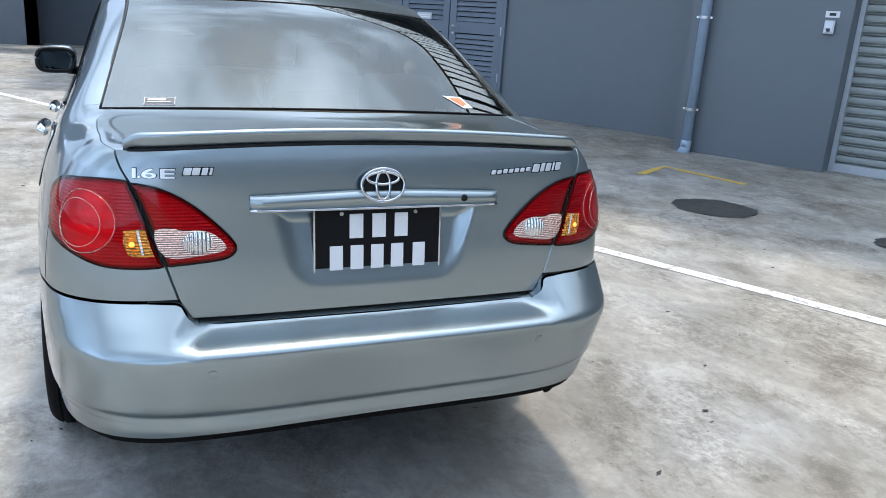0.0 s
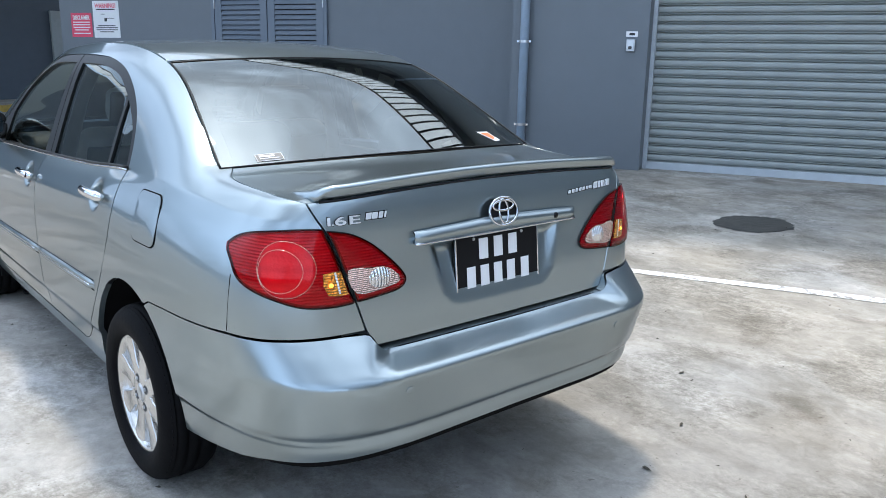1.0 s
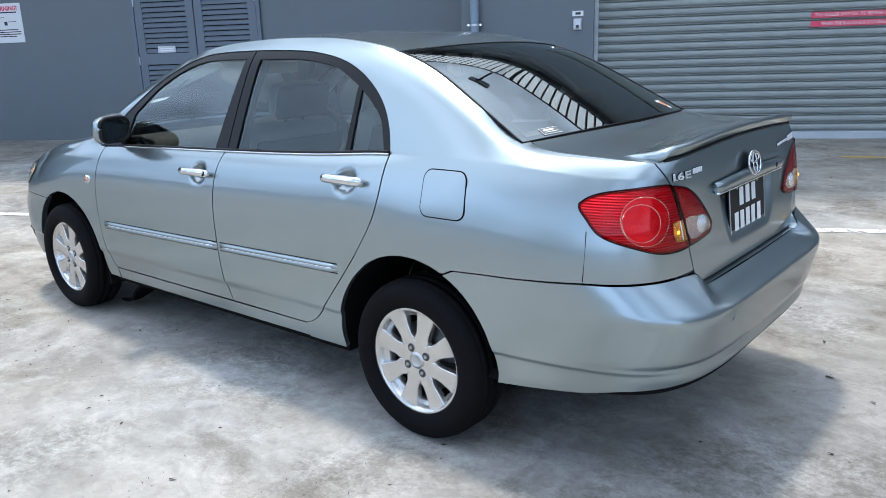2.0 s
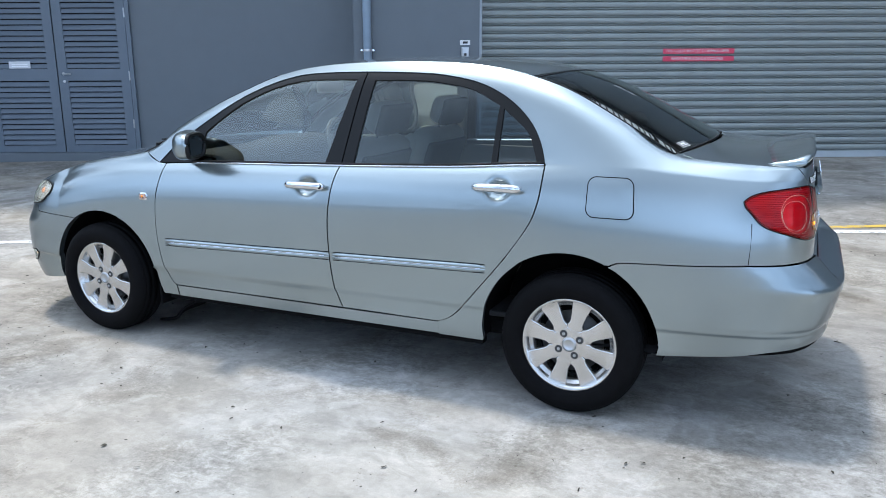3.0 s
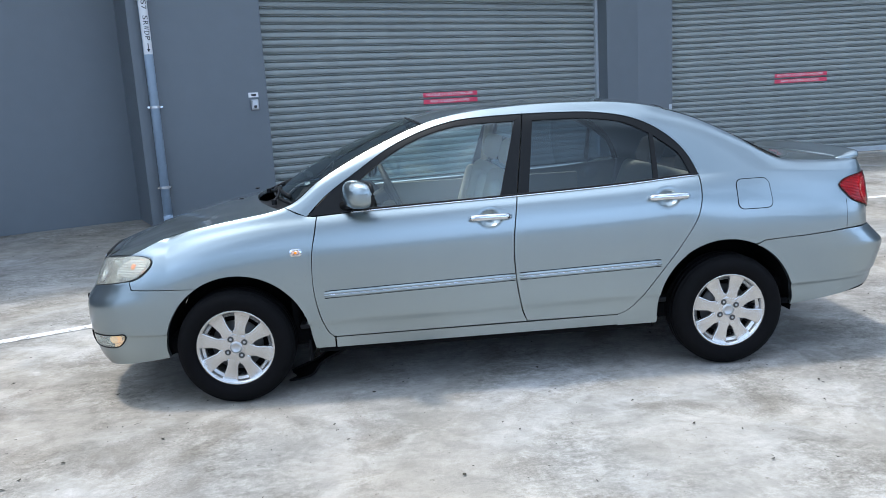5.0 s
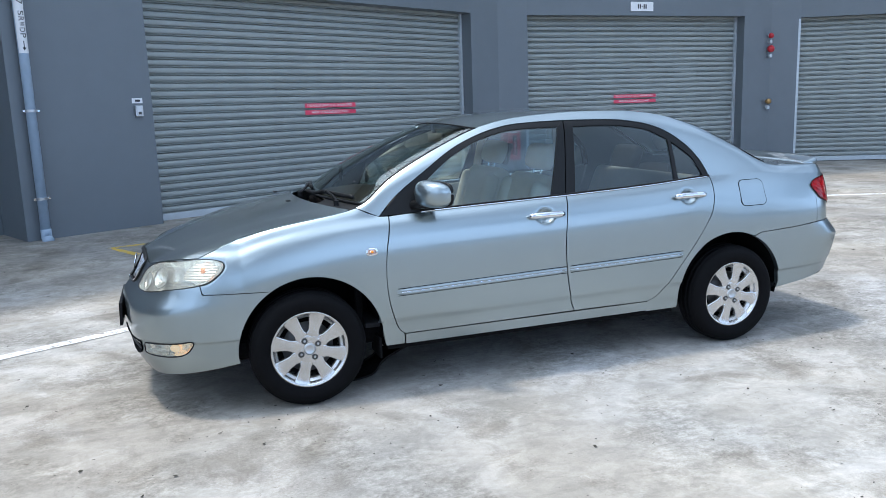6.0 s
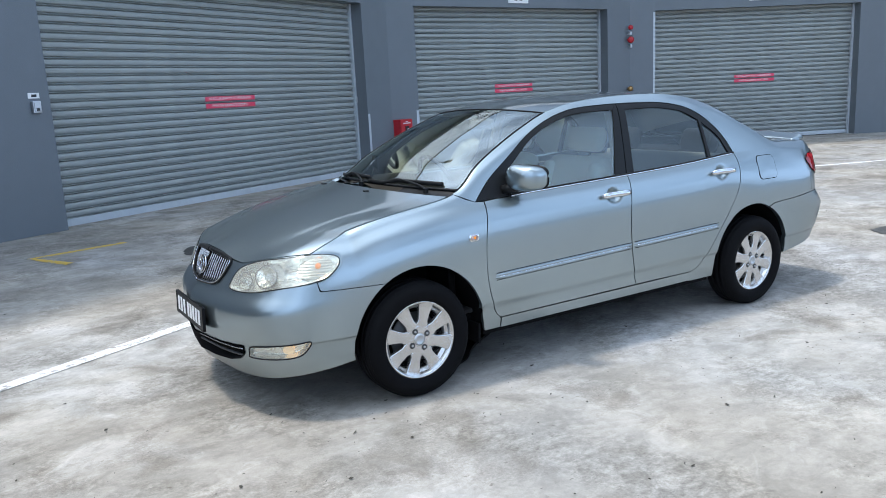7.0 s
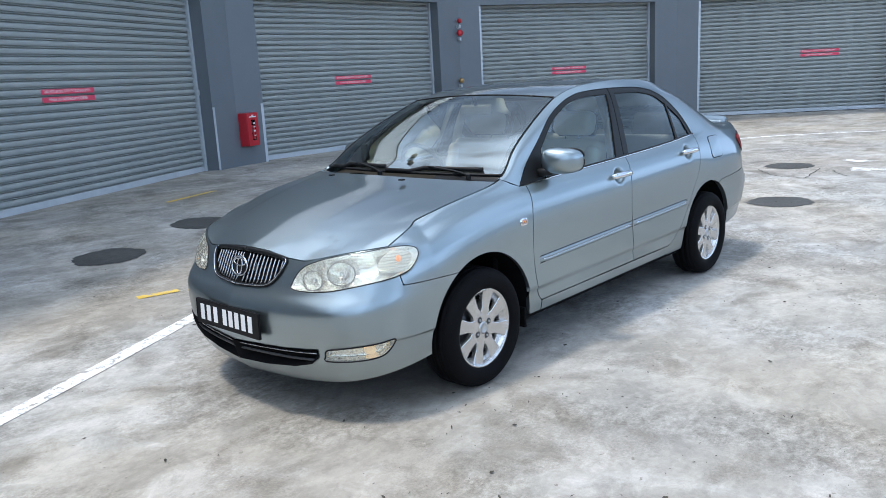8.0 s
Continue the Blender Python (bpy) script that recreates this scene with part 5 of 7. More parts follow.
# cowl below the windscreen
rows = []
for k in range(5):
    row = []
    for a, b in zip([hr[int(i * 40 / 30)] for i in range(31)], ws_low):
        row.append(a.lerp(b, k / 4) + Vector((0, 0, -0.004 - 0.014 * math.sin(math.pi * k / 4))))
    rows.append(row)
part("cowl_panel", grid_mesh(rows, 0.0), M_TRIM, car, "black plastic cowl panel", True)

# boot lid
ts = [surf(s, z) for s, z in along(R_Z, 1.665, surf(*SPLIT[-1]).x - 0.03, 24)] + [surf(*SPLIT[-1])]
BOOT_TOP = [SPLIT[-1]] + [sy(1, h, 1.040 + 0.022 * (1 - (h / 0.611) ** 2)) for h in (0.56, 0.48, 0.4, 0.3, 0.2, 0.1)] + [(S_REAR, 1.062)]
tr = full(line3(BOOT_TOP))
tf = [Vector((q.x + 0.014, q.y * abs(ts[0].y) / abs(RG_LOW[0].y), q.z - 0.006 + (ts[0].z - RG_LOW[0].z + 0.006) * abs(q.y / RG_LOW[0].y))) for q in RG_LOW]
rows = coons3(tf, tr, ts, [flip(p) for p in ts], 50, 30, 0.003)
DECK = [p for r in rows for p in r]
boot = part("boot_lid", grid_mesh(rows, 0.02, norms=outward), M_PAINT, car, "", True)
g = coons([SPLIT[0], sy(1, 0.3, 0.652), (S_REAR, 0.651)], BOOT_TOP, SPLIT, [(S_REAR, 0.651), (S_REAR, 1.062)], 70, 60, (0.003, 0.0, 0.003, 0.0))
rows = mirrored([[skin(s, z) for s, z in r] for r in g])
part("boot_face", grid_mesh(rows, 0.025, norms=outward), M_PAINT, boot, "", True)

# spoiler lip
def deck_z(x, y):
    near = sorted(((p.x - x) ** 2 + (p.y - y) ** 2, p.z) for p in DECK)[:4]
    w = [1 / (d + 1e-6) for d, _ in near]
    return sum(k * z for k, (_, z) in zip(w, near)) / sum(w)


bm = bmesh.new()
rings = []
for i in range(61):
    y = -0.594 + 1.188 * i / 60
    t = abs(y) / 0.594
    e = min(1.0, (1 - t) / 0.10 + 0.55)
    p = surf(s_of(1, (1, min(0.596, abs(y))), 1.04), 1.04 + 0.02 * (1 - t * t))
    zc = p.z
    w = 0.13 + 0.06 * (1 - t * t)
    prof = [(-w, deck_z(p.x - w, y) - 0.002)]
    lip = zc + 0.040 * e
    for k, up in ((0.75, 0.10), (0.5, 0.36), (0.25, 0.72), (0.08, 0.95)):
        base = deck_z(p.x - w * k, y)
        prof.append((-w * k, base + (lip - base) * up + 0.004))
    prof += [(0.004, lip + 0.002), (0.011, lip - 0.004), (0.009, lip - 0.011), (-0.002, zc + 0.012 * e), (-0.010, zc - 0.004), (-0.05, zc - 0.012)]
    rings.append([bm.verts.new(Vector((p.x + a, y, z))) for a, z in prof])
k = len(rings[0])
for a, b in zip(rings[:-1], rings[1:]):
    for j in range(k):
        bm.faces.new((a[j], a[(j + 1) % k], b[(j + 1) % k], b[j]))
bm.faces.new(rings[0])
bm.faces.new(rings[-1])
part("spoiler", bm, M_PAINT, boot, "body-coloured lip spoiler", True)
# added dark bar that draws the gap under the spoiler's rear edge
bottom_line = []
for i in range(61):
    y = -0.585 + 1.17 * i / 60
    t = abs(y) / 0.594
    p = surf(s_of(1, (1, min(0.596, abs(y))), 1.04), 1.04 + 0.02 * (1 - t * t))
    bottom_line.append(Vector((p.x - 0.001, y, p.z + 0.003)))
part("spoiler_gap_line", tube(bottom_line, 0.0035, 6), M_TRIM, boot, "thin dark line drawn for the gap under the spoiler", True)

M_AMBER_FLUTE = fluted("amber_tinted_reflector", (0.66, 0.27, 0.05), 0.12, 0.85, 46.0, 'Z', 0.8, 2.4)
M_AMBER_LIT = lamp_material("lit_amber_bulb", (1.0, 0.45, 0.06), 1.6)
M_AMBER_PRINT = mat("orange_print", (0.65, 0.22, 0.08), 0.5, var=0.0)

# ---- car: lamps ----
TL_OUTER = curved([sx(1.922, 0.926), sx(1.945, 0.945), sx(1.995, 0.962), sy(1, 0.665, 0.976), sy(1, 0.62, 0.979), sy(1, 0.590, 0.977)], 5) + [sy(1, 0.572, 0.93), sy(1, 0.552, 0.87), sy(1, 0.535, 0.82)] + curved([sy(1, 0.521, 0.781), sy(1, 0.58, 0.778), sy(1, 0.65, 0.783), sy(1, 0.705, 0.802), sx(2.000, 0.838), sx(1.950, 0.885), sx(1.926, 0.910)], 5)
TL_INNER = curved([sy(1, 0.5815, 0.973), sy(1, 0.52, 0.960), sy(1, 0.46, 0.928), sy(1, 0.40, 0.877), sy(1, 0.362, 0.834), sy(1, 0.360, 0.812), sy(1, 0.385, 0.796), sy(1, 0.45, 0.788), sy(1, 0.513, 0.783)], 4) + [sy(1, 0.524, 0.82), sy(1, 0.543, 0.87), sy(1, 0.563, 0.93)]


def resample(poly, n):
    """The closed outline with points at even steps."""
    f = poly_at([tuple(q) for q in poly] + [tuple(poly[0])])
    return [f(i / n) for i in range(n)]


TL_OUTER, TL_INNER = resample(TL_OUTER, 96), resample(TL_INNER, 84)
MANY = (1.0, 0.96, 0.9, 0.82, 0.74, 0.66, 0.58, 0.5, 0.42, 0.34, 0.26, 0.18, 0.1)


def inset(poly, d):
    """The outline drawn in by a distance."""
    out, n = [], len(poly)
    area = sum(poly[i][0] * poly[(i + 1) % n][1] - poly[(i + 1) % n][0] * poly[i][1] for i in range(n))
    for i in range(n):
        tx, tz = poly[(i + 1) % n][0] - poly[i - 1][0], poly[(i + 1) % n][1] - poly[i - 1][1]
        k = d / max(1e-6, math.hypot(tx, tz)) * (1 if area > 0 else -1)
        out.append((poly[i][0] - tz * k, poly[i][1] + tx * k))
    return out


for sgn in (-1, 1):
    e = empty("tail_lamp")
    e.parent = car
    body = patch("lamp_body", TL_OUTER, e, sgn, M_RED_DARK, 0.001, 0.0, 0.010, rings=MANY)
    patch("reflector", inset(TL_OUTER, 0.008), e, sgn, M_FLUTE, 0.0048, 0.001, 0.003, rings=MANY)
    ob = patch("red_lens", TL_OUTER, e, sgn, M_RED_LENS, 0.0080, 0.005, 0.008, rings=MANY)
    ob.visible_shadow = False
    cs, cz = sy(1, 0.678, 0.880)
    ring = ellipse(cs, cz, 0.073, 0.070, 40)
    patch("stop_bowl", ring, e, sgn, M_BOWL, 0.0068, 0.001, 0.004)
    for rr, ds in ((0.072, 0.0), (0.055, -0.014)):
        pts = [surf(s, z) + normal_at(s, z) * 0.0128 for s, z in ellipse(cs + ds, cz + ds * 0.3, rr, rr * 0.97, 36)]
        part("bezel_ring", tube([flip(p) for p in pts] if sgn > 0 else pts, 0.0008, 5, True), M_CLEAR_LENS, e, "", True)
    patch("indicator_lens", [sy(1, 0.600, 0.866), sy(1, 0.578, 0.869), sy(1, 0.556, 0.870), sy(1, 0.546, 0.83), sy(1, 0.539, 0.808), sy(1, 0.565, 0.806), sy(1, 0.592, 0.810), sy(1, 0.602, 0.836)], e, sgn, M_AMBER_FLUTE, 0.0122, 0.0015, 0.004)
    patch("indicator_divider", [sy(1, 0.574, 0.868), sy(1, 0.569, 0.868), sy(1, 0.560, 0.812), sy(1, 0.565, 0.812)], e, sgn, M_FLUTE, 0.0135, 0.001, 0.002)
    patch("indicator_bulb", ellipse(*sy(1, 0.584, 0.836), 0.006, 0.006, 18), e, sgn, M_AMBER_LIT, 0.0150, 0.003, 0.002)
    pts = [surf(s, z) + normal_at(s, z) * 0.003 for s, z in TL_OUTER]
    part("seal", tube([flip(p) for p in pts] if sgn > 0 else pts, 0.0025, 6, True), M_TRIM, e, "", True)
    e = empty("reversing_lamp")
    e.parent = car
    patch("lamp_body", TL_INNER, e, sgn, M_RED_DARK, 0.001, 0.0, 0.010, rings=MANY)
    patch("reflector", inset(TL_INNER, 0.008), e, sgn, M_FLUTE, 0.0042, 0.001, 0.003, rings=MANY)
    ob = patch("red_lens", TL_INNER, e, sgn, M_RED_LENS, 0.0070, 0.004, 0.007, rings=MANY)
    ob.visible_shadow = False
    patch("clear_lens", loop_pts([sy(1, 0.536, 0.868), sy(1, 0.47, 0.868), sy(1, 0.42, 0.862), sy(1, 0.388, 0.838), sy(1, 0.385, 0.818), sy(1, 0.43, 0.808), sy(1, 0.515, 0.805)], 3), e, sgn, M_CLEAR_LENS, 0.0108, 0.0015, 0.003)
    patch("bulb_lens", ellipse(*sy(1, 0.445, 0.838), 0.034, 0.026, 20), e, sgn, M_BULB_LENS, 0.0122, 0.006, 0.003)

    pts = [surf(s, z) + normal_at(s, z) * 0.003 for s, z in TL_INNER]
    part("seal", tube([flip(p) for p in pts] if sgn > 0 else pts, 0.0025, 6, True), M_TRIM, e, "", True)

    # headlamp: lined cavity, two bowls, bulbs, lens
    h = empty("headlamp")
    h.parent = car
    patch("housing", HL_OUT, h, sgn, M_REFLECTOR, 0.0010, -0.050, 0.0, rings=(1.0, 0.985, 0.96, 0.93, 0.88, 0.8, 0.7, 0.6, 0.45, 0.3, 0.15))
    for (hs_, hz_), rx, rz in ((sy(-1, 0.450, 0.668), 0.055, 0.040), (sy(-1, 0.575, 0.700), 0.068, 0.048)):
        patch("reflector_bowl", ellipse(hs_, hz_, rx, rz, 28), h, sgn, M_REFLECTOR, -0.010, -0.032, 0.0, rings=(1.0, 0.9, 0.75, 0.55, 0.35, 0.15))
        patch("bulb", ellipse(hs_, hz_, 0.016, 0.015, 14), h, sgn, M_CHROME, -0.020, 0.010, 0.012)
        pts = [surf(s, z) + normal_at(s, z) * -0.009 for s, z in ellipse(hs_, hz_, rx, rz, 32)]
        part("bowl_rim", tube([flip(p) for p in pts] if sgn > 0 else pts, 0.0028, 6, True), M_DISC, h, "", True)
    patch("flute_panel", resample(loop_pts([sx(-1.875, 0.700), sx(-1.865, 0.745), sx(-1.80, 0.781), sx(-1.715, 0.776), sx(-1.705, 0.752), sx(-1.735, 0.716), sx(-1.80, 0.690)], 4), 60), h, sgn, M_FLUTE_WIDE, -0.010, 0.002, 0.004, rings=MANY, label="ribbed side reflector")
    patch("indicator_bulb", ellipse(*sx(-1.785, 0.746), 0.016, 0.014, 16), h, sgn, M_AMBER, -0.006, 0.006, 0.012)
    lens = patch("lens", HL_OUT, h, sgn, M_LENS, 0.0025, 0.006, 0.006, label="aged clear plastic lens")
    lens.visible_shadow = False
    pts = [surf(s, z) + normal_at(s, z) * 0.002 for s, z in HL_OUT]
    part("seal", tube([flip(p) for p in pts] if sgn > 0 else pts, 0.0022, 6, True), M_TRIM, h, "", True)

    f = empty("fog_lamp")
    f.parent = car
    patch("housing", FOG, f, sgn, M_REFLECTOR, 0.001, 0, 0, dents=True, rings=(1.0, 0.95, 0.88, 0.75, 0.5, 0.25))
    patch("bulb", ellipse(*sy(-1, 0.70, 0.352), 0.030, 0.020, 16), f, sgn, M_FOG, -0.018, 0.010, 0.01)
    ob = patch("lens", FOG, f, sgn, M_LENS, 0.001, 0.003, 0.004)
    ob.visible_shadow = False
    pts = [surf(s, z) + normal_at(s, z) * 0.001 for s, z in FOG]
    part("bezel", tube([flip(p) for p in pts] if sgn > 0 else pts, 0.0035, 6, True), M_TRIM, f, "", True)

# grille
M_GRILLE_BAR = mat("satin_grille_bar", (0.50, 0.50, 0.50), 0.26, 0.8, var=0.06, scale=10)
grille = empty("grille")
grille.parent = car
Z_TOP = pchip([(0, 0.758), (0.15, 0.751), (0.25, 0.741), (0.285, 0.730)])
Z_LOW = pchip([(0, 0.616), (0.15, 0.621), (0.22, 0.637), (0.255, 0.672), (0.285, 0.715)])
for sgn in (-1, 1):
    patch("backing", GRILLE, grille, sgn, M_UNDER, 0.0015, 0, 0, dents=True, rings=(1.0, 0.96, 0.9, 0.7, 0.4))
    pts = [surf(s, z) + normal_at(s, z) * 0.004 for s, z in GRILLE[8:]]
    part("surround", tube([flip(p) for p in pts] if sgn > 0 else pts, 0.0085, 8), M_TRIM, grille, "black lower surround", True)
    pts = [surf(s, z) + normal_at(s, z) * 0.011 for s, z in GRILLE[8:]]
    part("bright_edge", tube([flip(p) for p in pts] if sgn > 0 else pts, 0.0030, 6), M_CHROME, grille, "thin chrome edge", True)
    pts = [surf(s, z) + normal_at(s, z) * 0.003 for s, z in GRILLE[:11]]
    part("top_bar", tube([flip(p) for p in pts] if sgn > 0 else pts, 0.011, 8), M_TRIM, grille, "black top bar", True)
for i in range(21):
    y = -0.253 + 0.506 * i / 20
    h = abs(y)
    pts = []
    for k in range(7):
        z = Z_LOW(h) + (Z_TOP(h) - Z_LOW(h)) * k / 6
        p = surf(*sy(-1, max(h, 0.001), z)) + Vector((0.008, 0, 0))
        pts.append(Vector((p.x, y, p.z)))
    part("bar", tube(pts, 0.0046, 8), M_GRILLE_BAR, grille, "", True)


def emblem(name, centre, rx, rz, nrm, parent):
    """A plain oval ring with two crossing ovals, in bright metal."""
    q = Vector(nrm).to_track_quat('Z', 'Y').to_matrix()
    e = empty(name)
    e.parent = parent
    for a, b, dy in ((rx, rz, 0.0), (rx * 0.32, rz * 0.86, 0.0), (rx * 0.74, rz * 0.36, rz * 0.42)):
        pts = [Vector(centre) + q @ Vector((a * math.cos(2 * math.pi * k / 40), dy + b * math.sin(2 * math.pi * k / 40), 0.003)) for k in range(40)]
        part("oval_ring", tube(pts, 0.0042, 8, True), M_CHROME, e, "", True)
    bm = bmesh.new()
    vs = [bm.verts.new(Vector(centre) + q @ Vector((rx * math.cos(2 * math.pi * k / 40), rz * math.sin(2 * math.pi * k / 40), -0.002))) for k in range(40)]
    bm.faces.new(vs)
    part("backing", bm, M_TRIM, e)
    return e


emblem("front_emblem", (-2.122, 0.0, 0.693), 0.062, 0.046, (-1, 0, 0.25), car)
# lower intake
for sgn in (-1, 1):
    patch("intake_lining", INTAKE, front_bumper, sgn, M_UNDER, 0.0065, 0, 0, dents=True, rings=(1.0, 0.985, 0.965, 0.94, 0.9, 0.84, 0.75, 0.6, 0.4), label="black lining of the intake")
    patch("intake_mesh", INTAKE, front_bumper, sgn, M_UNDER, -0.040, 0, 0, rings=(1.0, 0.97, 0.92, 0.8, 0.5))
    pts = [surf(*sy(-1, max(0.001, h), 0.308 + 0.012 * h)) + Vector((0.012, 0, 0)) for h in np.linspace(0, 0.49, 16)]
    part("intake_bar", tube([flip(p) for p in pts] if sgn > 0 else pts, 0.006, 6), M_DARK_PLASTIC, front_bumper, "", True)
    pts = [surf(*sy(-1, max(0.001, h), 0.333 + 0.030 * h)) + Vector((0.010, 0, 0)) for h in np.linspace(0, 0.50, 16)]
    part("intake_trim", tube([flip(p) for p in pts] if sgn > 0 else pts, 0.0035, 6), M_GRILLE_BAR, front_bumper, "bright line over the intake", True)


def number_plate(name, centre, nrm, w, h, rows, parent, label):
    """A black plate in a thin frame; its characters are plain pale bars."""
    e = empty(name)
    e.parent = parent
    f = Matrix.Translation(centre) @ Vector(nrm).to_track_quat('Z', 'Y').to_matrix().to_4x4()
    bm = soft_box(-w / 2, w / 2, -h / 2, h / 2, -0.012 if len(rows) == 1 else -0.004, 0.002, 0.0015, 1, f)
    part("plate_panel", bm, M_PLATE, e, label)
    for x0, x1, y0, y1 in ((-w / 2, w / 2, h / 2 - 0.004, h / 2), (-w / 2, w / 2, -h / 2, -h / 2 + 0.004), (-w / 2, -w / 2 + 0.004, -h / 2 + 0.004, h / 2 - 0.004), (w / 2 - 0.004, w / 2, -h / 2 + 0.004, h / 2 - 0.004)):
        boxed("plate_edge", (x0, x1, y0, y1, 0.0, 0.0035), M_CHROME if len(rows) > 1 else M_PLATE, e, f)
    for cy, ch, xs, cw in rows:
        for x in xs:
            part("pale_bar", soft_box(x - cw / 2, x + cw / 2, cy - ch / 2, cy + ch / 2, 0.0018, 0.004, 0.0008, 1, f), M_WHITE, e)
    if len(rows) > 1:
        for x in (-w * 0.29, w * 0.29):
            bm = bmesh.new()
            cyl(bm, 0.005, f @ Vector((x, h / 2 - 0.018, 0)), f @ Vector((x, h / 2 - 0.018, 0.005)), 10)
            part("screw", bm, M_STEEL, e)
    return e


number_plate("rear_number_plate", (2.163, 0.0, 0.819), (1, 0, 0.10), 0.340, 0.180, [(0.040, 0.062, (-0.060, 0.0, 0.060), 0.036), (-0.040, 0.062, (-0.112, -0.058, -0.004, 0.050, 0.110), 0.034)], car, "black number plate in a thin bright frame")
number_plate("front_number_plate", (-2.214, 0.020, 0.455), (-1, 0, 0.04), 0.52, 0.122, [(0.0, 0.078, (-0.205, -0.150, -0.092, -0.014, 0.036, 0.086, 0.140, 0.194), 0.033)], car, "black number plate on the front bumper")

# boot trim: bright garnish over the plate, emblem, lock, badges
rows = []
for dz, dx in ((0.0, 0.006), (0.006, 0.020), (0.020, 0.024), (0.031, 0.018), (0.036, 0.004)):
    row = []
    for i in range(41):
        y = -0.325 + 0.65 * i / 40
        t = min(1.0, (0.326 - abs(y)) / 0.02)
        p = surf(s_of(1, (1, max(0.001, abs(y))), 0.93), 0.93)
        zz = 0.908 + dz + 0.012 * max(0.0, 1 - abs(y) / 0.325) * (dz > 0.01)
        row.append(Vector((p.x + 0.004 + dx * (0.4 + 0.6 * t), y, zz)))
    rows.append(row)
part("boot_garnish", grid_mesh(rows, 0.02, norms=outward), M_PAINT, boot, "smooth garnish over the number plate", True)
pts = [r for r in rows[0]]
part("bright_edge", tube([p + Vector((0.008, 0, 0.001)) for p in pts], 0.0045, 8), M_CHROME, boot, "chrome lower edge", True)
bm = bmesh.new()
cyl(bm, 0.009, (2.15, 0.222, 0.929), (2.189, 0.222, 0.930), 16)
part("lock", bm, M_TRIM, boot, "", True)
emblem("rear_emblem", (2.177, 0.0, 0.966), 0.056, 0.041, (1, 0, 0.2), car)


def on_boot(y, z, lift):
    """A frame lying on the boot's face: x to the car's right, y up, z outwards."""
    q = sy(1, abs(y), z)
    p, w = surf(*q), normal_at(*q)
    if y > 0:
        p, w = flip(p), flip(w)
    w = w if w.x > 0 else -w
    u = Vector((0, 0, 1)) - w * w.z
    u.normalize()
    r = u.cross(w)
    m = Matrix((r, u, w)).transposed().to_4x4()
    return Matrix.Translation(p + w * lift) @ m


def badge_bar(y, z, w, h, slant=0.0):
    m = on_boot(y, z, 0.0) @ Matrix(((1, slant, 0, 0), (0, 1, 0, 0), (0, 0, 1, 0), (0, 0, 0, 1)))
    # larger dark piece beneath, drawing the bar's shadow outline
    part("badge_outline", soft_box(-w / 2 - 0.002, w / 2 + 0.002, -h / 2 - 0.002, h / 2 + 0.002, -0.002, 0.0014, 0.0006, 1, m), M_TRIM, boot)
    part("badge_bar", soft_box(-w / 2, w / 2, -h / 2, h / 2, 0.0, 0.0036, 0.0012, 1, m), M_BADGE, boot)


M_BADGE = mat("polished_badge_metal", (0.88, 0.89, 0.90), 0.30, 0.55, var=0.0)
for ch, cy_, cw_ in (("1", -0.574, 0.008), (".", -0.564, 0.006), ("6", -0.544, 0.031), ("E", -0.506, 0.032)):
    # each letter twice: the larger dark one draws its shadow outline
    for dz, mt, k in ((0.0018, M_TRIM, 1.12), (0.0040, M_BADGE, 1.0)):
        text_mesh("badge_letter", ch, 0.031 * k, on_boot(cy_, 0.9945, dz), mt, boot, 0.0018, width=cw_ * k, bold=0.0004)
for by, bw in ((-0.462, 0.017), (-0.443, 0.017), (-0.424, 0.013), (-0.410, 0.006)):
    badge_bar(by, 1.0005, bw, 0.017, 0.25)
for i in range(7):
    badge_bar(0.318 + 0.0175 * i, 0.9895 + 0.0012 * i, 0.0125, 0.011, 0.3)
for by, bw in ((0.449, 0.020), (0.470, 0.012), (0.489, 0.016), (0.505, 0.006), (0.521, 0.017)):
    badge_bar(by, 0.9995 + 0.05 * (by - 0.449), bw, 0.022, 0.3)

# ---- car: wheels ----
WHEEL_R = 0.300


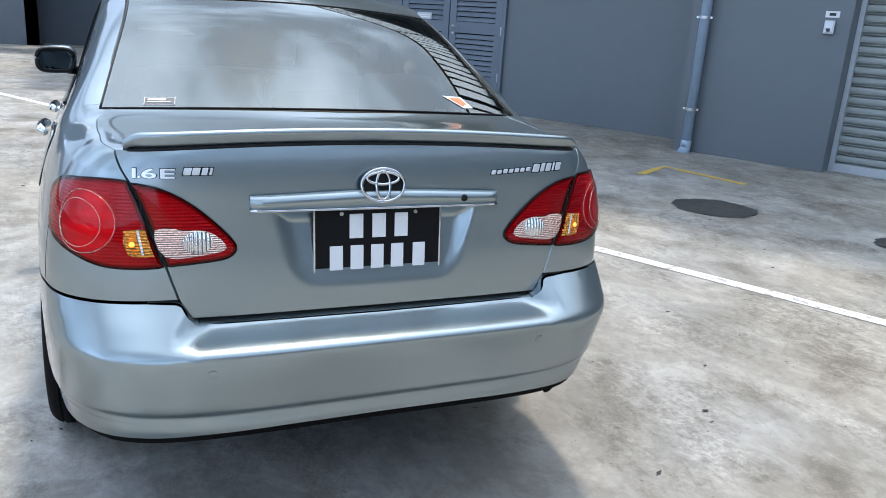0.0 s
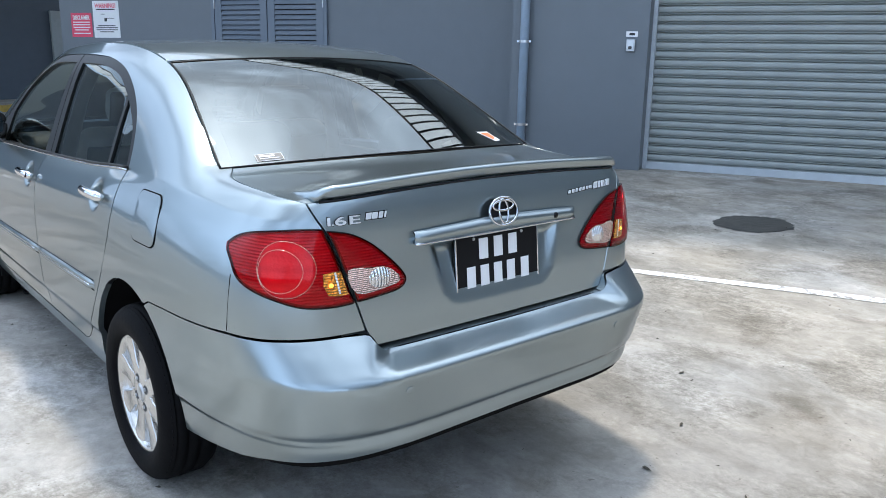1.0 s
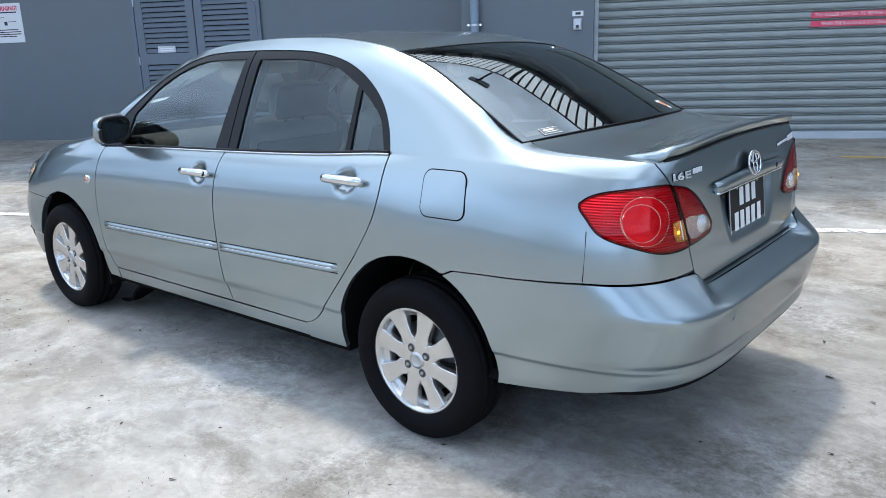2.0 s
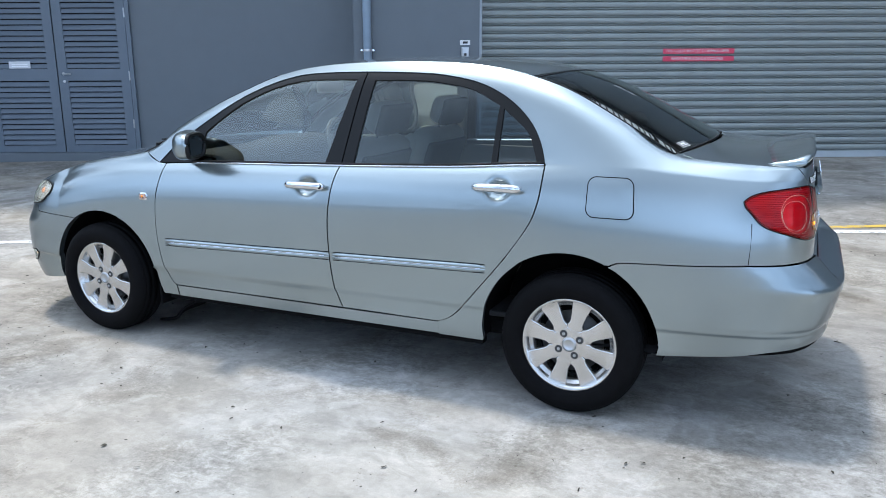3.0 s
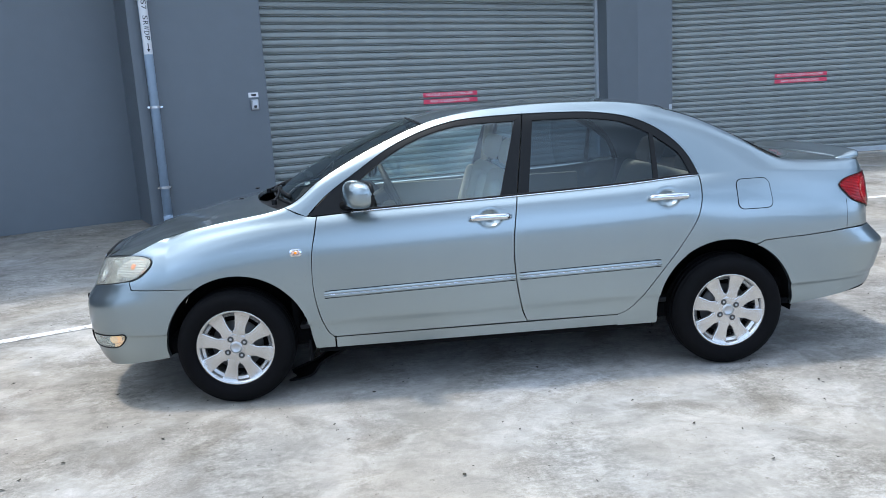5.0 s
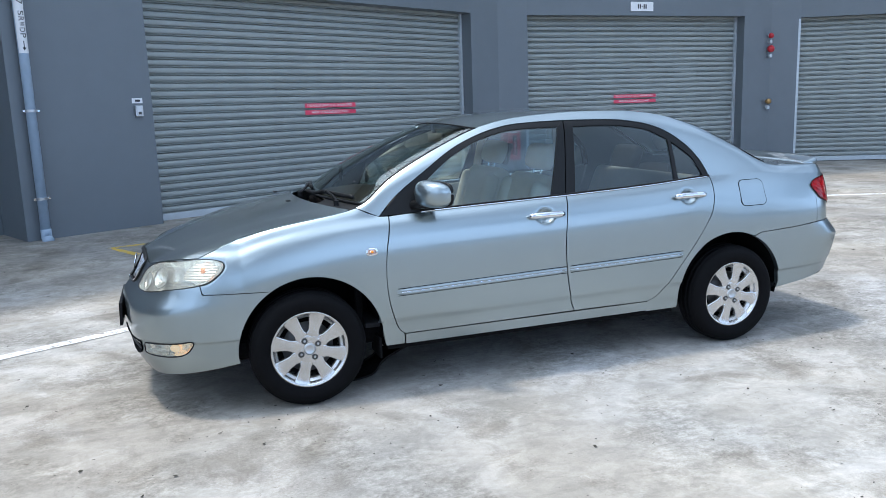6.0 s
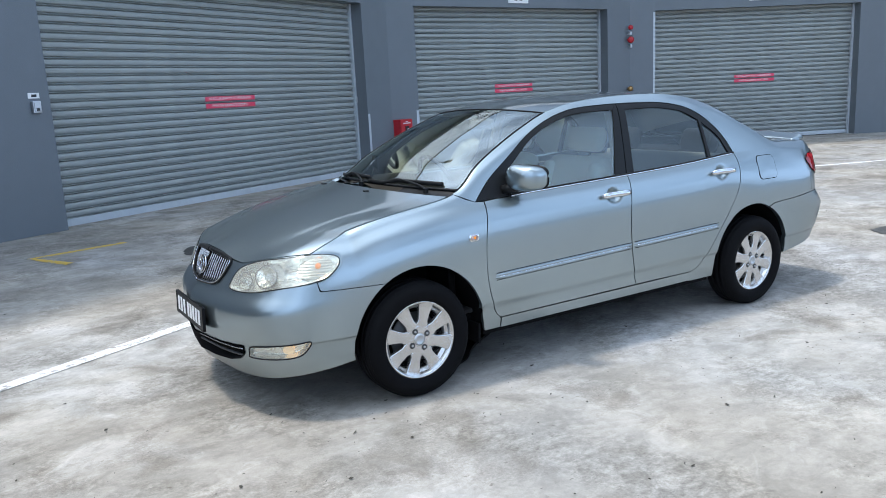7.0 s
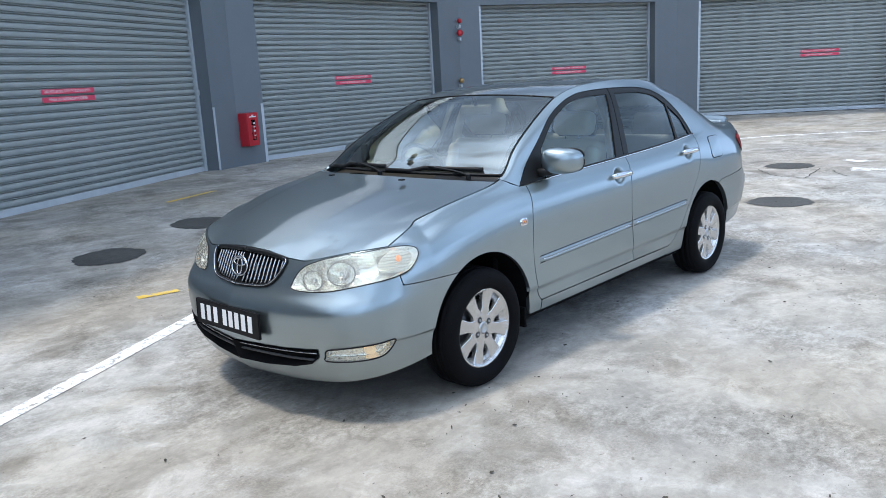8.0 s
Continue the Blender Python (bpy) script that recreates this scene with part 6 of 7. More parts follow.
def wheel(cx, sgn):
    c = (cx, sgn * 0.735, WHEEL_R - 0.002)
    e = empty("wheel")
    e.parent = car
    tyre = [(0.196, 0.070), (0.203, 0.084), (0.215, 0.090), (0.240, 0.0955), (0.258, 0.0935), (0.272, 0.0875), (0.2825, 0.0785), (0.2900, 0.0680), (0.2940, 0.0610), (0.2945, 0.0600), (0.2905, 0.0585), (0.2915, 0.0525), (0.2975, 0.051), (0.300, 0.026), (0.2945, 0.0245), (0.2945, 0.0185), (0.300, 0.017), (0.300, -0.017), (0.2945, -0.0185), (0.2945, -0.0245), (0.300, -0.026), (0.2995, -0.06), (0.285, -0.085), (0.24, -0.095), (0.2, -0.08)]
    part("tyre", lathe(tyre, c, sgn, 64), M_RUBBER, e, "black tyre", True)
    bm = bmesh.new()
    for k in range(72):
        a = 2 * math.pi * k / 72
        m = Matrix.Translation((c[0] + 0.2885 * math.cos(a), c[1] + sgn * 0.064, c[2] + 0.2885 * math.sin(a))) @ Matrix.Rotation(-a + math.pi / 2, 4, 'Y')
        box(bm, -0.0045, 0.0045, -0.007, 0.007, -0.0055, 0.0012, m)
    part("tread_block", bm, M_RUBBER, e)
    rim = [(0.150, -0.08), (0.158, 0.015), (0.162, 0.036), (0.165, 0.0385), (0.1755, 0.046), (0.178, 0.049), (0.1805, 0.0625), (0.190, 0.072), (0.1975, 0.075), (0.1995, 0.0725), (0.198, 0.064)]
    part("rim", lathe(rim, c, sgn, 64), M_ALLOY, e, "silver alloy rim", True)
    n = 8
    for k in range(n):
        a0 = 2 * math.pi * (k + 0.5) / n + 0.12
        bm = bmesh.new()
        prof = [(0.030, 0.0124, 0.0600), (0.055, 0.0228, 0.0612), (0.076, 0.0316, 0.0618), (0.0815, 0.0330, 0.0620), (0.0855, 0.0312, 0.0620), (0.091, 0.0285, 0.0621), (0.099, 0.0272, 0.0621), (0.115, 0.0285, 0.0621), (0.135, 0.0318, 0.0621), (0.160, 0.0368, 0.0628), (0.178, 0.0408, 0.0655), (0.189, 0.0440, 0.0700)]
        rows = []
        for r, w, o in prof:
            ring = []
            for q, dw in ((o - 0.024, -1.0), (o - 0.004, -1.0), (o - 0.0022, -0.985), (o - 0.0003, -0.93), (o, -0.85), (o + 0.0006, 0.0), (o, 0.85), (o - 0.0003, 0.93), (o - 0.0022, 0.985), (o - 0.004, 1.0), (o - 0.024, 1.0)):
                y_ = dw * w
                ring.append(Vector((c[0] + r * math.cos(a0) - y_ * math.sin(a0), c[1] + sgn * q, c[2] + r * math.sin(a0) + y_ * math.cos(a0))))
            rows.append(ring)
        bm.free()
        part("spoke", grid_mesh(rows, 0.0), M_ALLOY, e, "", True)
    part("hub_plate", lathe([(0.0005, 0.0630), (0.045, 0.0629), (0.060, 0.0624), (0.072, 0.0617), (0.076, 0.0605), (0.077, 0.050)], c, sgn, 40), M_ALLOY, e, "", True)
    part("centre_cap", lathe([(0.0005, 0.0665), (0.020, 0.0665), (0.0215, 0.0680), (0.0245, 0.0680), (0.0260, 0.0660), (0.0315, 0.0640), (0.0320, 0.058)], c, sgn, 28), M_STEEL, e, "", True)
    for k in range(4):
        a = math.pi / 2 * k + 0.5
        p = Vector((c[0] + 0.050 * math.cos(a), c[1], c[2] + 0.050 * math.sin(a)))
        # flat dark disc paints the shade inside the nut's recess
        part("nut_recess_disc", lathe([(0.0005, 0.0636), (0.0160, 0.0635), (0.0163, 0.0625)], (p.x, p.y, p.z), sgn, 14), M_DARK_PLASTIC, e)
        part("wheel_nut", lathe([(0.0005, 0.069), (0.006, 0.0685), (0.0075, 0.060)], (p.x, p.y, p.z), sgn, 6), M_STEEL, e)
    part("brake_disc", lathe([(0.0005, 0.012), (0.13, 0.012), (0.132, 0.002)], c, sgn, 40), M_DISC, e, "", True)
    part("back_plate", lathe([(0.0005, -0.03), (0.175, -0.03)], c, sgn, 40), M_UNDER, e)


for cx in (-1.3, 1.3):
    for sgn in (-1, 1):
        wheel(cx, sgn)

# underbody and exhaust
part("underbody", soft_box(-1.75, 1.62, -0.66, 0.66, 0.24, 0.34, 0.03, 2), M_UNDER, car)
part("firewall", soft_box(-1.02, -0.98, -0.66, 0.66, 0.30, 0.93, 0.01, 1), M_UNDER, car)
part("boot_floor", soft_box(1.62, 2.08, -0.66, 0.66, 0.35, 0.44, 0.02, 1), M_UNDER, car)
part("mud_flap", soft_box(-0.93, -0.915, -0.78, -0.60, 0.19, 0.30, 0.003, 1), M_UNDER, car)
rows = []
for t in np.linspace(0, 1, 13):
    p = Vector((-1.05 + 0.30 * t, 0, 0.045 + 0.15 * t ** 1.25))
    rows.append([Vector((p.x + 0.02 * math.sin(9 * t + 30 * y), y, p.z + 0.012 * math.sin(14 * y + 5 * t))) for y in np.linspace(-0.66, -0.48, 6)])
part("splash_guard", grid_mesh(rows, 0.012), M_UNDER, car, "black splash guard hanging low behind the wheel", True)
part("exhaust_pipe", tube([(1.7, 0.50, 0.30), (2.0, 0.53, 0.335), (2.17, 0.545, 0.345), (2.185, 0.548, 0.338)], 0.017, 14), M_UNDER, car, "", True)

# ---- car: mirrors, wipers, stickers ----
for sgn in (-1, 1):
    e = empty("wing_mirror")
    e.parent = car
    bm = bmesh.new()
    bmesh.ops.create_uvsphere(bm, u_segments=48, v_segments=30, radius=1.0)
    for v in bm.verts:
        d = v.co.normalized()
        k = (abs(d.x) ** 2.2 + abs(d.y) ** 3.2 + abs(d.z) ** 3.0) ** (-1 / 2.8)
        q = d * k
        out = q.y * sgn
        v.co = Vector((-0.632 + 0.066 * q.x + 0.022 * max(0.0, out) ** 2, sgn * 0.826 + 0.097 * q.y, 1.046 + 0.069 * q.z * (1.0 - 0.07 * out) - 0.004 * out))
        if q.x > 0.55:
            v.co.x = min(v.co.x, -0.583 + 0.012 * abs(q.y))
        v.co.x += 0.27 * (abs(v.co.y) - 0.80)
    part("mirror_shell", bm, M_PAINT, e, "body-coloured mirror shell", True)

    def oval(a, half, high, x):
        ca, sa = math.cos(a), math.sin(a)
        return (x + 0.008 * abs(ca) + 0.27 * (0.026 + sgn * half * math.copysign(abs(ca) ** 0.55, ca)), sgn * 0.826 + half * math.copysign(abs(ca) ** 0.55, ca), 1.045 + high * math.copysign(abs(sa) ** 0.55, sa))
    turn = np.linspace(0, 2 * math.pi, 48, endpoint=False)
    part("mirror_bezel", tube([oval(a, 0.083, 0.055, -0.582) for a in turn], 0.011, 8, True), M_TRIM, e, "", True)
    bm = bmesh.new()
    bm.faces.new([bm.verts.new(oval(a, 0.076, 0.048, -0.5795)) for a in turn])
    part("mirror_glass", bm, M_MIRROR, e, "mirror glass")
    part("mirror_arm", tube([(-0.70, sgn * 0.725, 0.985), (-0.67, sgn * 0.76, 0.992), (-0.640, sgn * 0.80, 1.0)], 0.024, 12), M_TRIM, e, "black mirror foot", True)


def screen_pt(u, v, up=0.0):
    """A point over the windscreen: u across from -1 to 1, v up from 0 to 1."""
    i = int(round((u + 1) / 2 * 40))
    row = WS_ROWS[int(round(v * 26))]
    p = row[max(0, min(40, i))]
    return p + Vector((-0.5, 0, 0.85)) * up


WS_ROWS = coons3(ws_low, ws_top, WS_L, [flip(p) for p in WS_L], 40, 26, 0.002)
for u0, u1, uv in ((0.86, 0.06, 0.42), (0.02, -0.86, -0.38)):
    e = empty("wiper")
    e.parent = car
    blade = [screen_pt(u0 + (u1 - u0) * i / 12, 0.005 + 0.035 * (i / 12), 0.009) for i in range(13)]
    part("blade", tube(blade, 0.009, 6, flat=1.5), M_TRIM, e, "", True)
    arm = [screen_pt(uv - 0.42, 0.0, 0.006) + Vector((-0.05, 0, -0.004)), screen_pt(uv - 0.25, 0.0, 0.018), screen_pt(uv - 0.02, 0.03, 0.020)]
    part("arm", tube(curved(arm, 6), 0.0065, 6), M_TRIM, e, "", True)
    bm = bmesh.new()
    cyl(bm, 0.014, arm[0] - Vector((0, 0, 0.02)), arm[0] + Vector((0, 0, 0.006)), 14)
    part("pivot", bm, M_TRIM, e)
    bm = soft_box(-0.04, 0.04, -0.006, 0.006, -0.004, 0.010, 0.003, 1, Matrix.Translation(screen_pt(uv - 0.02, 0.03, 0.012)) @ Matrix.Rotation(radians(84), 4, 'Z'))
    part("blade_clip", bm, M_TRIM, e)

# ---- car: cabin ----
def seat(cx, cy, wide):
    e = empty("seat")
    e.parent = car
    part("cushion", soft_box(cx - 0.42, cx + 0.10, cy - wide, cy + wide, 0.42, 0.60, 0.06, 3, None), M_BEIGE, e, "", True)
    m = Matrix.Translation((cx + 0.08, cy, 0.55)) @ Matrix.Rotation(radians(18), 4, 'Y')
    part("backrest", soft_box(-0.07, 0.07, -wide, wide, 0.0, 0.55, 0.055, 3, m), M_BEIGE, e, "beige leather backrest", True)
    for dy in (-wide + 0.04, wide - 0.04):
        part("bolster", soft_box(-0.11, 0.0, dy - 0.045, dy + 0.045, 0.05, 0.50, 0.04, 3, m), M_BEIGE, e, "", True)
    part("headrest", soft_box(-0.05, 0.055, -0.145, 0.145, 0.58, 0.735, 0.045, 3, m), M_BEIGE, e, "", True)
    # darker panels put the cabin's shade on the backs of seat and headrest
    part("headrest_shade_panel", soft_box(0.02, 0.065, -0.143, 0.143, 0.582, 0.733, 0.02, 3, m), M_DARK_PLASTIC, e, "dark panel standing for the headrest's shaded back", True)
    part("seat_shade_panel", soft_box(0.03, 0.082, -wide + 0.012, wide - 0.012, 0.06, 0.50, 0.025, 3, m), M_GREY_PLASTIC, e, "grey panel standing for the shaded back of the seat", True)
    for dy in (-0.05, 0.05):
        bm = bmesh.new()
        cyl(bm, 0.006, m @ Vector((0, dy, 0.55)), m @ Vector((0, dy, 0.62)), 8)
        part("headrest_post", bm, M_CHROME, e)


for sy_ in (-0.36, 0.36):
    seat(-0.05, sy_, 0.250)
bench = empty("rear_bench")
bench.parent = car
part("cushion", soft_box(0.45, 0.88, -0.62, 0.62, 0.40, 0.58, 0.06, 3), M_BEIGE, bench, "", True)
m = Matrix.Translation((1.06, 0, 0.54)) @ Matrix.Rotation(radians(22), 4, 'Y')
part("backrest", soft_box(-0.08, 0.07, -0.63, 0.63, 0.20, 0.50, 0.05, 3, m), M_BEIGE, bench, "", True)
# dark colour gives these headrests their silhouette behind the tinted glass
for y in (-0.36, 0.36):
    part("headrest", soft_box(-0.055, 0.05, y - 0.15, y + 0.15, 0.49, 0.68, 0.05, 3, m), M_DARK_PLASTIC, bench, "", True)
part("parcel_shelf", soft_box(1.25, 1.70, -0.62, 0.62, 0.985, 1.01, 0.008, 1), M_DARK_PLASTIC, car)
part("cabin_floor", soft_box(-0.98, 1.15, -0.68, 0.68, 0.335, 0.36, 0.005, 1), M_CARPET, car)
part("headliner", grid_mesh([[Vector((x, y * R_Y(x) * 0.97, R_Z(x) - 0.012 + 0.012 * (1 - y * y))) for y in np.linspace(-1, 1, 15)] for x in np.linspace(-0.20, 0.98, 24)], 0.0), M_BEIGE_PLASTIC, car, "", True)
for sgn in (-1, 1):
    part("door_trim", soft_box(-0.80, 0.86, sgn * 0.685, sgn * 0.70, 0.36, 0.945, 0.005, 1), M_BEIGE_PLASTIC, car)
    part("armrest", soft_box(-0.30, 0.12, sgn * 0.60, sgn * 0.69, 0.66, 0.73, 0.025, 2), M_DARK_PLASTIC, car, "", True)
    part("pillar_trim", tube([(0.19, sgn * 0.675, 0.93), (0.225, sgn * 0.605, 1.20), (0.25, sgn * 0.530, 1.37)], 0.03, 10), M_BEIGE_PLASTIC, car, "", True)
dash = empty("dashboard")
dash.parent = car
rows = []
for x, z in ((-0.98, 0.955), (-0.85, 0.975), (-0.70, 0.985), (-0.58, 0.970), (-0.53, 0.92), (-0.52, 0.80), (-0.60, 0.66)):
    rows.append([Vector((x - 0.04 * (1 - (y / 0.68) ** 2), y, z + (0.025 * math.exp(-((y - 0.36) / 0.16) ** 2) if z > 0.94 else 0.0))) for y in np.linspace(-0.68, 0.68, 33)])
part("dash_top", grid_mesh(rows, 0.0), M_DARK_PLASTIC, dash, "", True)
part("console", soft_box(-0.60, 0.10, -0.11, 0.11, 0.36, 0.66, 0.03, 2), M_BEIGE_PLASTIC, dash, "", True)
sw = empty("steering_wheel")
sw.parent = car
m = Matrix.Translation((-0.44, 0.36, 0.93)) @ Matrix.Rotation(radians(66), 4, 'Y')
part("wheel_rim", tube([m @ Vector((0.182 * math.cos(a), 0.182 * math.sin(a), 0)) for a in np.linspace(0, 2 * math.pi, 40, endpoint=False)], 0.0145, 10, True), M_GREY_PLASTIC, sw, "", True)
part("hub", soft_box(-0.07, 0.06, -0.08, 0.08, -0.04, 0.01, 0.025, 2, m), M_GREY_PLASTIC, sw, "", True)
for a in (0.0, math.pi):
    part("wheel_spoke", soft_box(-0.02, 0.02, 0.06, 0.18, -0.02, 0.0, 0.008, 1, m @ Matrix.Rotation(a, 4, 'Z')), M_GREY_PLASTIC, sw, "", True)
part("column", tube([m @ Vector((0, 0, -0.03)), m @ Vector((0, 0, -0.25))], 0.045, 12), M_DARK_PLASTIC, sw, "", True)
im = empty("inner_mirror")
im.parent = car
part("mirror_shell", soft_box(-0.335, -0.30, -0.12, 0.12, 1.27, 1.335, 0.015, 2), M_BEIGE_PLASTIC, im, "", True)
part("stem", tube([(-0.32, 0, 1.33), (-0.345, 0, 1.385)], 0.012, 8), M_DARK_PLASTIC, im, "", True)
for y in (-0.36, 0.36):
    part("sun_visor", soft_box(-0.27, -0.10, y - 0.18, y + 0.18, 1.345, 1.36, 0.006, 1, None), M_BEIGE_PLASTIC, car)
# phone cradle on the dashboard, and stickers on the rear screen
ph = empty("phone_cradle")
ph.parent = car
part("stalk", tube([(-0.86, 0.50, 0.99), (-0.82, 0.50, 1.05)], 0.010, 8), M_TRIM, ph, "", True)
part("holder", soft_box(-0.83, -0.815, 0.465, 0.535, 1.03, 1.13, 0.005, 1), M_TRIM, ph)
RG_ROWS = coons3(crown(RG_L[0], 1.107, 1.392), RG_LOW, RG_L, [flip(p) for p in RG_L], 40, 26, 0.002)


def on_screen(u, v, lift):
    """A point on the rear screen: u across from -1 to 1, v down from 0 to 1."""
    a, b = (u + 1) * 20, v * 26
    i, j = min(39, int(a)), min(25, int(b))
    p = RG_ROWS[j][i].lerp(RG_ROWS[j][i + 1], a - i).lerp(RG_ROWS[j + 1][i].lerp(RG_ROWS[j + 1][i + 1], a - i), b - j)
    return p + Vector((0.43, 0, 0.9)) * lift


def screen_sticker(name, outline, lift, material):
    bm = bmesh.new()
    bm.faces.new([bm.verts.new(on_screen(u, v, lift)) for u, v in outline])
    return part(name, bm, material, rear_screen)


def rect(u0, u1, v0, v1):
    return [(u0, v0), (u1, v0), (u1, v1), (u0, v1)]


screen_sticker("sticker", rect(-0.83, -0.70, 0.930, 0.982), 0.002, M_SIGN_WHITE)
screen_sticker("sticker_field", rect(-0.827, -0.703, 0.934, 0.978), 0.003, M_GREY_PLASTIC)
screen_sticker("sticker_bar", rect(-0.815, -0.74, 0.944, 0.957), 0.004, M_SIGN_WHITE)
screen_sticker("sticker_bar", rect(-0.815, -0.72, 0.964, 0.969), 0.004, M_SIGN_WHITE)
screen_sticker("sticker", [(0.62, 0.87), (0.73, 0.87), (0.76, 0.96), (0.70, 0.965)], 0.002, M_SIGN_WHITE)
screen_sticker("sticker_field", [(0.645, 0.885), (0.72, 0.885), (0.735, 0.93), (0.70, 0.95)], 0.003, M_AMBER_PRINT)

# ---- fittings on the building ----
def louvre_leaf(name, u0, u1, z0, z1, hinge_right, parent_label):
    """One steel door leaf with two banks of louvre blades."""
    f = LW
    e = empty(name, f @ Vector(((u0 + u1) / 2, 0, z0)))
    tagged(e, parent_label, "door", "louvre doors", "structure")
    y0, y1 = -0.035, -0.002
    st = 0.13
    zr0, zr1 = z0 + 1.05, z0 + 1.22
    bm = bmesh.new()
    for x0, x1, a, b in ((u0, u0 + st, z0, z1), (u1 - st, u1, z0, z1), (u0 + st, u1 - st, z0, z0 + 0.10), (u0 + st, u1 - st, zr0, zr1), (u0 + st, u1 - st, z1 - 0.10, z1)):
        box(bm, x0, x1, y0, y1, a, b, f)
    part("leaf_frame", bm, M_LOUVRE, e)
    boxed("leaf_back", (u0 + st, u1 - st, -0.006, -0.003, z0 + 0.1, z1 - 0.1), M_DARKGAP, e, f)
    src = None
    pitch = 0.078
    for a, b in ((z0 + 0.105, zr0), (zr1 + 0.004, z1 - 0.105)):
        k = int((b - a) / pitch)
        for i in range(k):
            if src is None:
                bm = bmesh.new()
                w = (u1 - u0) / 2 - st
                rows = [[Vector((x, y, z)) for x in (-w, w)] for y, z in ((-0.006, 0.070), (-0.010, 0.068), (-0.036, 0.012), (-0.034, 0.004), (-0.028, 0.004), (-0.008, 0.05))]
                bm.free()
                bm = grid_mesh(rows, 0.0)
                src = part("louvre_blade", bm, M_LOUVRE, e)
                src.matrix_basis = f @ pose((u0 + u1) / 2, 0, a + i * pitch)
            else:
                share(src, "louvre_blade", e, f @ pose((u0 + u1) / 2, 0, a + i * pitch))
    hu = u1 if hinge_right else u0
    for z in (z0 + 0.35, z0 + 1.05, z0 + 1.95):
        bm = bmesh.new()
        cyl(bm, 0.012, f @ Vector((hu, -0.04, z)), f @ Vector((hu, -0.04, z + 0.13)), 10)
        part("hinge", bm, M_STEEL, e)
    return e


d1 = louvre_leaf("door_louvre", -4.88, -3.84, 0.16, 2.55, True, "grey steel louvred door leaf, closed, with lever handle")
d2 = louvre_leaf("door_louvre", -5.93, -4.90, 0.16, 2.55, False, "grey steel louvred door leaf, closed")
h = LW @ Vector((-4.79, -0.045, 1.30))
bm = bmesh.new()
cyl(bm, 0.022, LW @ Vector((-4.80, -0.03, 1.31)), LW @ Vector((-4.80, -0.05, 1.31)), 16)
cyl(bm, 0.009, LW @ Vector((-4.80, -0.05, 1.31)), LW @ Vector((-4.80, -0.085, 1.31)), 10)
cyl(bm, 0.010, LW @ Vector((-4.805, -0.082, 1.31)), LW @ Vector((-4.68, -0.082, 1.305)), 10)
cyl(bm, 0.02, LW @ Vector((-4.80, -0.03, 1.20)), LW @ Vector((-4.80, -0.045, 1.20)), 16)
part("door_handle", bm, M_STEEL, d1, "steel lever handle")
boxed("label_plate", (-5.58, -5.27, -0.042, -0.037, 1.39, 1.49), M_STEEL, d2, LW)
for dz in (0.03, 0.06):
    boxed("label_bar", (-5.54, -5.31, -0.0435, -0.0425, 1.39 + dz - 0.006, 1.39 + dz + 0.006), M_SIGN_WHITE, d2, LW)
sill_ob = boxed("door_sill", (-6.0, -3.77, -0.10, -0.001, -0.02, 0.155), M_WALL, None, LW, 0.01)
tagged(sill_ob, "grey painted sill below the louvre doors", "sill", kind="structure")
for u0, u1, z0, z1 in ((-6.0, -5.94, 0.155, 2.62), (-3.83, -3.77, 0.155, 2.62), (-5.94, -3.83, 2.56, 2.62)):
    tagged(boxed("trim", (u0, u1, -0.045, -0.001, z0, z1), M_LOUVRE, None, LW), "grey steel door frame", "door frame", kind="structure")

# rainwater pipe on the pier
pipe = empty("rainwater_pipe", B1 @ Vector((-1.52, -0.09, 0.06)))
tagged(pipe, "pale blue-grey rainwater downpipe clamped to the pier", "pipe")
bm = bmesh.new()
cyl(bm, 0.056, B1 @ Vector((-1.53, -0.085, 0.10)), B1 @ Vector((-1.53, -0.085, WALL_TOP - 0.05)), 24)
part("tube", bm, M_PIPE, pipe, "", True)
part("elbow", tube([B1 @ Vector(q) for q in ((-1.53, -0.085, 0.20), (-1.53, -0.088, 0.11), (-1.53, -0.11, 0.075), (-1.53, -0.17, 0.06))], 0.062, 16), M_PIPE, pipe, "", True)
for z in (0.57, 1.61, 2.95):
    bm = bmesh.new()
    cyl(bm, 0.0635, B1 @ Vector((-1.53, -0.085, z - 0.016)), B1 @ Vector((-1.53, -0.085, z + 0.016)), 24)
    box(bm, -1.62, -1.44, -0.09, -0.078, z - 0.013, z + 0.013, B1)
    box(bm, -1.56, -1.50, -0.08, 0.0, z - 0.01, z + 0.01, B1)
    part("clamp", bm, M_STEEL, pipe)
    for u in (-1.612, -1.448):
        bm = bmesh.new()
        cyl(bm, 0.013, B1 @ Vector((u, -0.105, z)), B1 @ Vector((u, -0.065, z)), 8)
        part("bolt", bm, M_CHROME, pipe)
rows = [[B1 @ Vector((-1.53 + 0.0575 * math.sin(a), -0.085 - 0.0575 * math.cos(a), z)) for a in np.linspace(-1.2, 1.2, 13)] for z in (2.27, 3.0)]
part("pipe_label", grid_mesh(rows, 0.0), M_SIGN_WHITE, pipe)
for i, ch in enumerate("S7 SRWDP"):
    if ch != " ":
        text_mesh("letter", ch, 0.085, B1 @ pose(-1.53, -0.1445, 2.69) @ UPRIGHT @ pose(0, 0, 0, 0, 0, -90) @ pose((i - 3.5) * 0.0625, 0, 0), M_INK, pipe, 0.0005, width=0.048)
boxed("arrow_shaft", (-1.535, -1.525, -0.1455, -0.1445, 2.325, 2.41), M_INK, pipe, B1)
bm = bmesh.new()
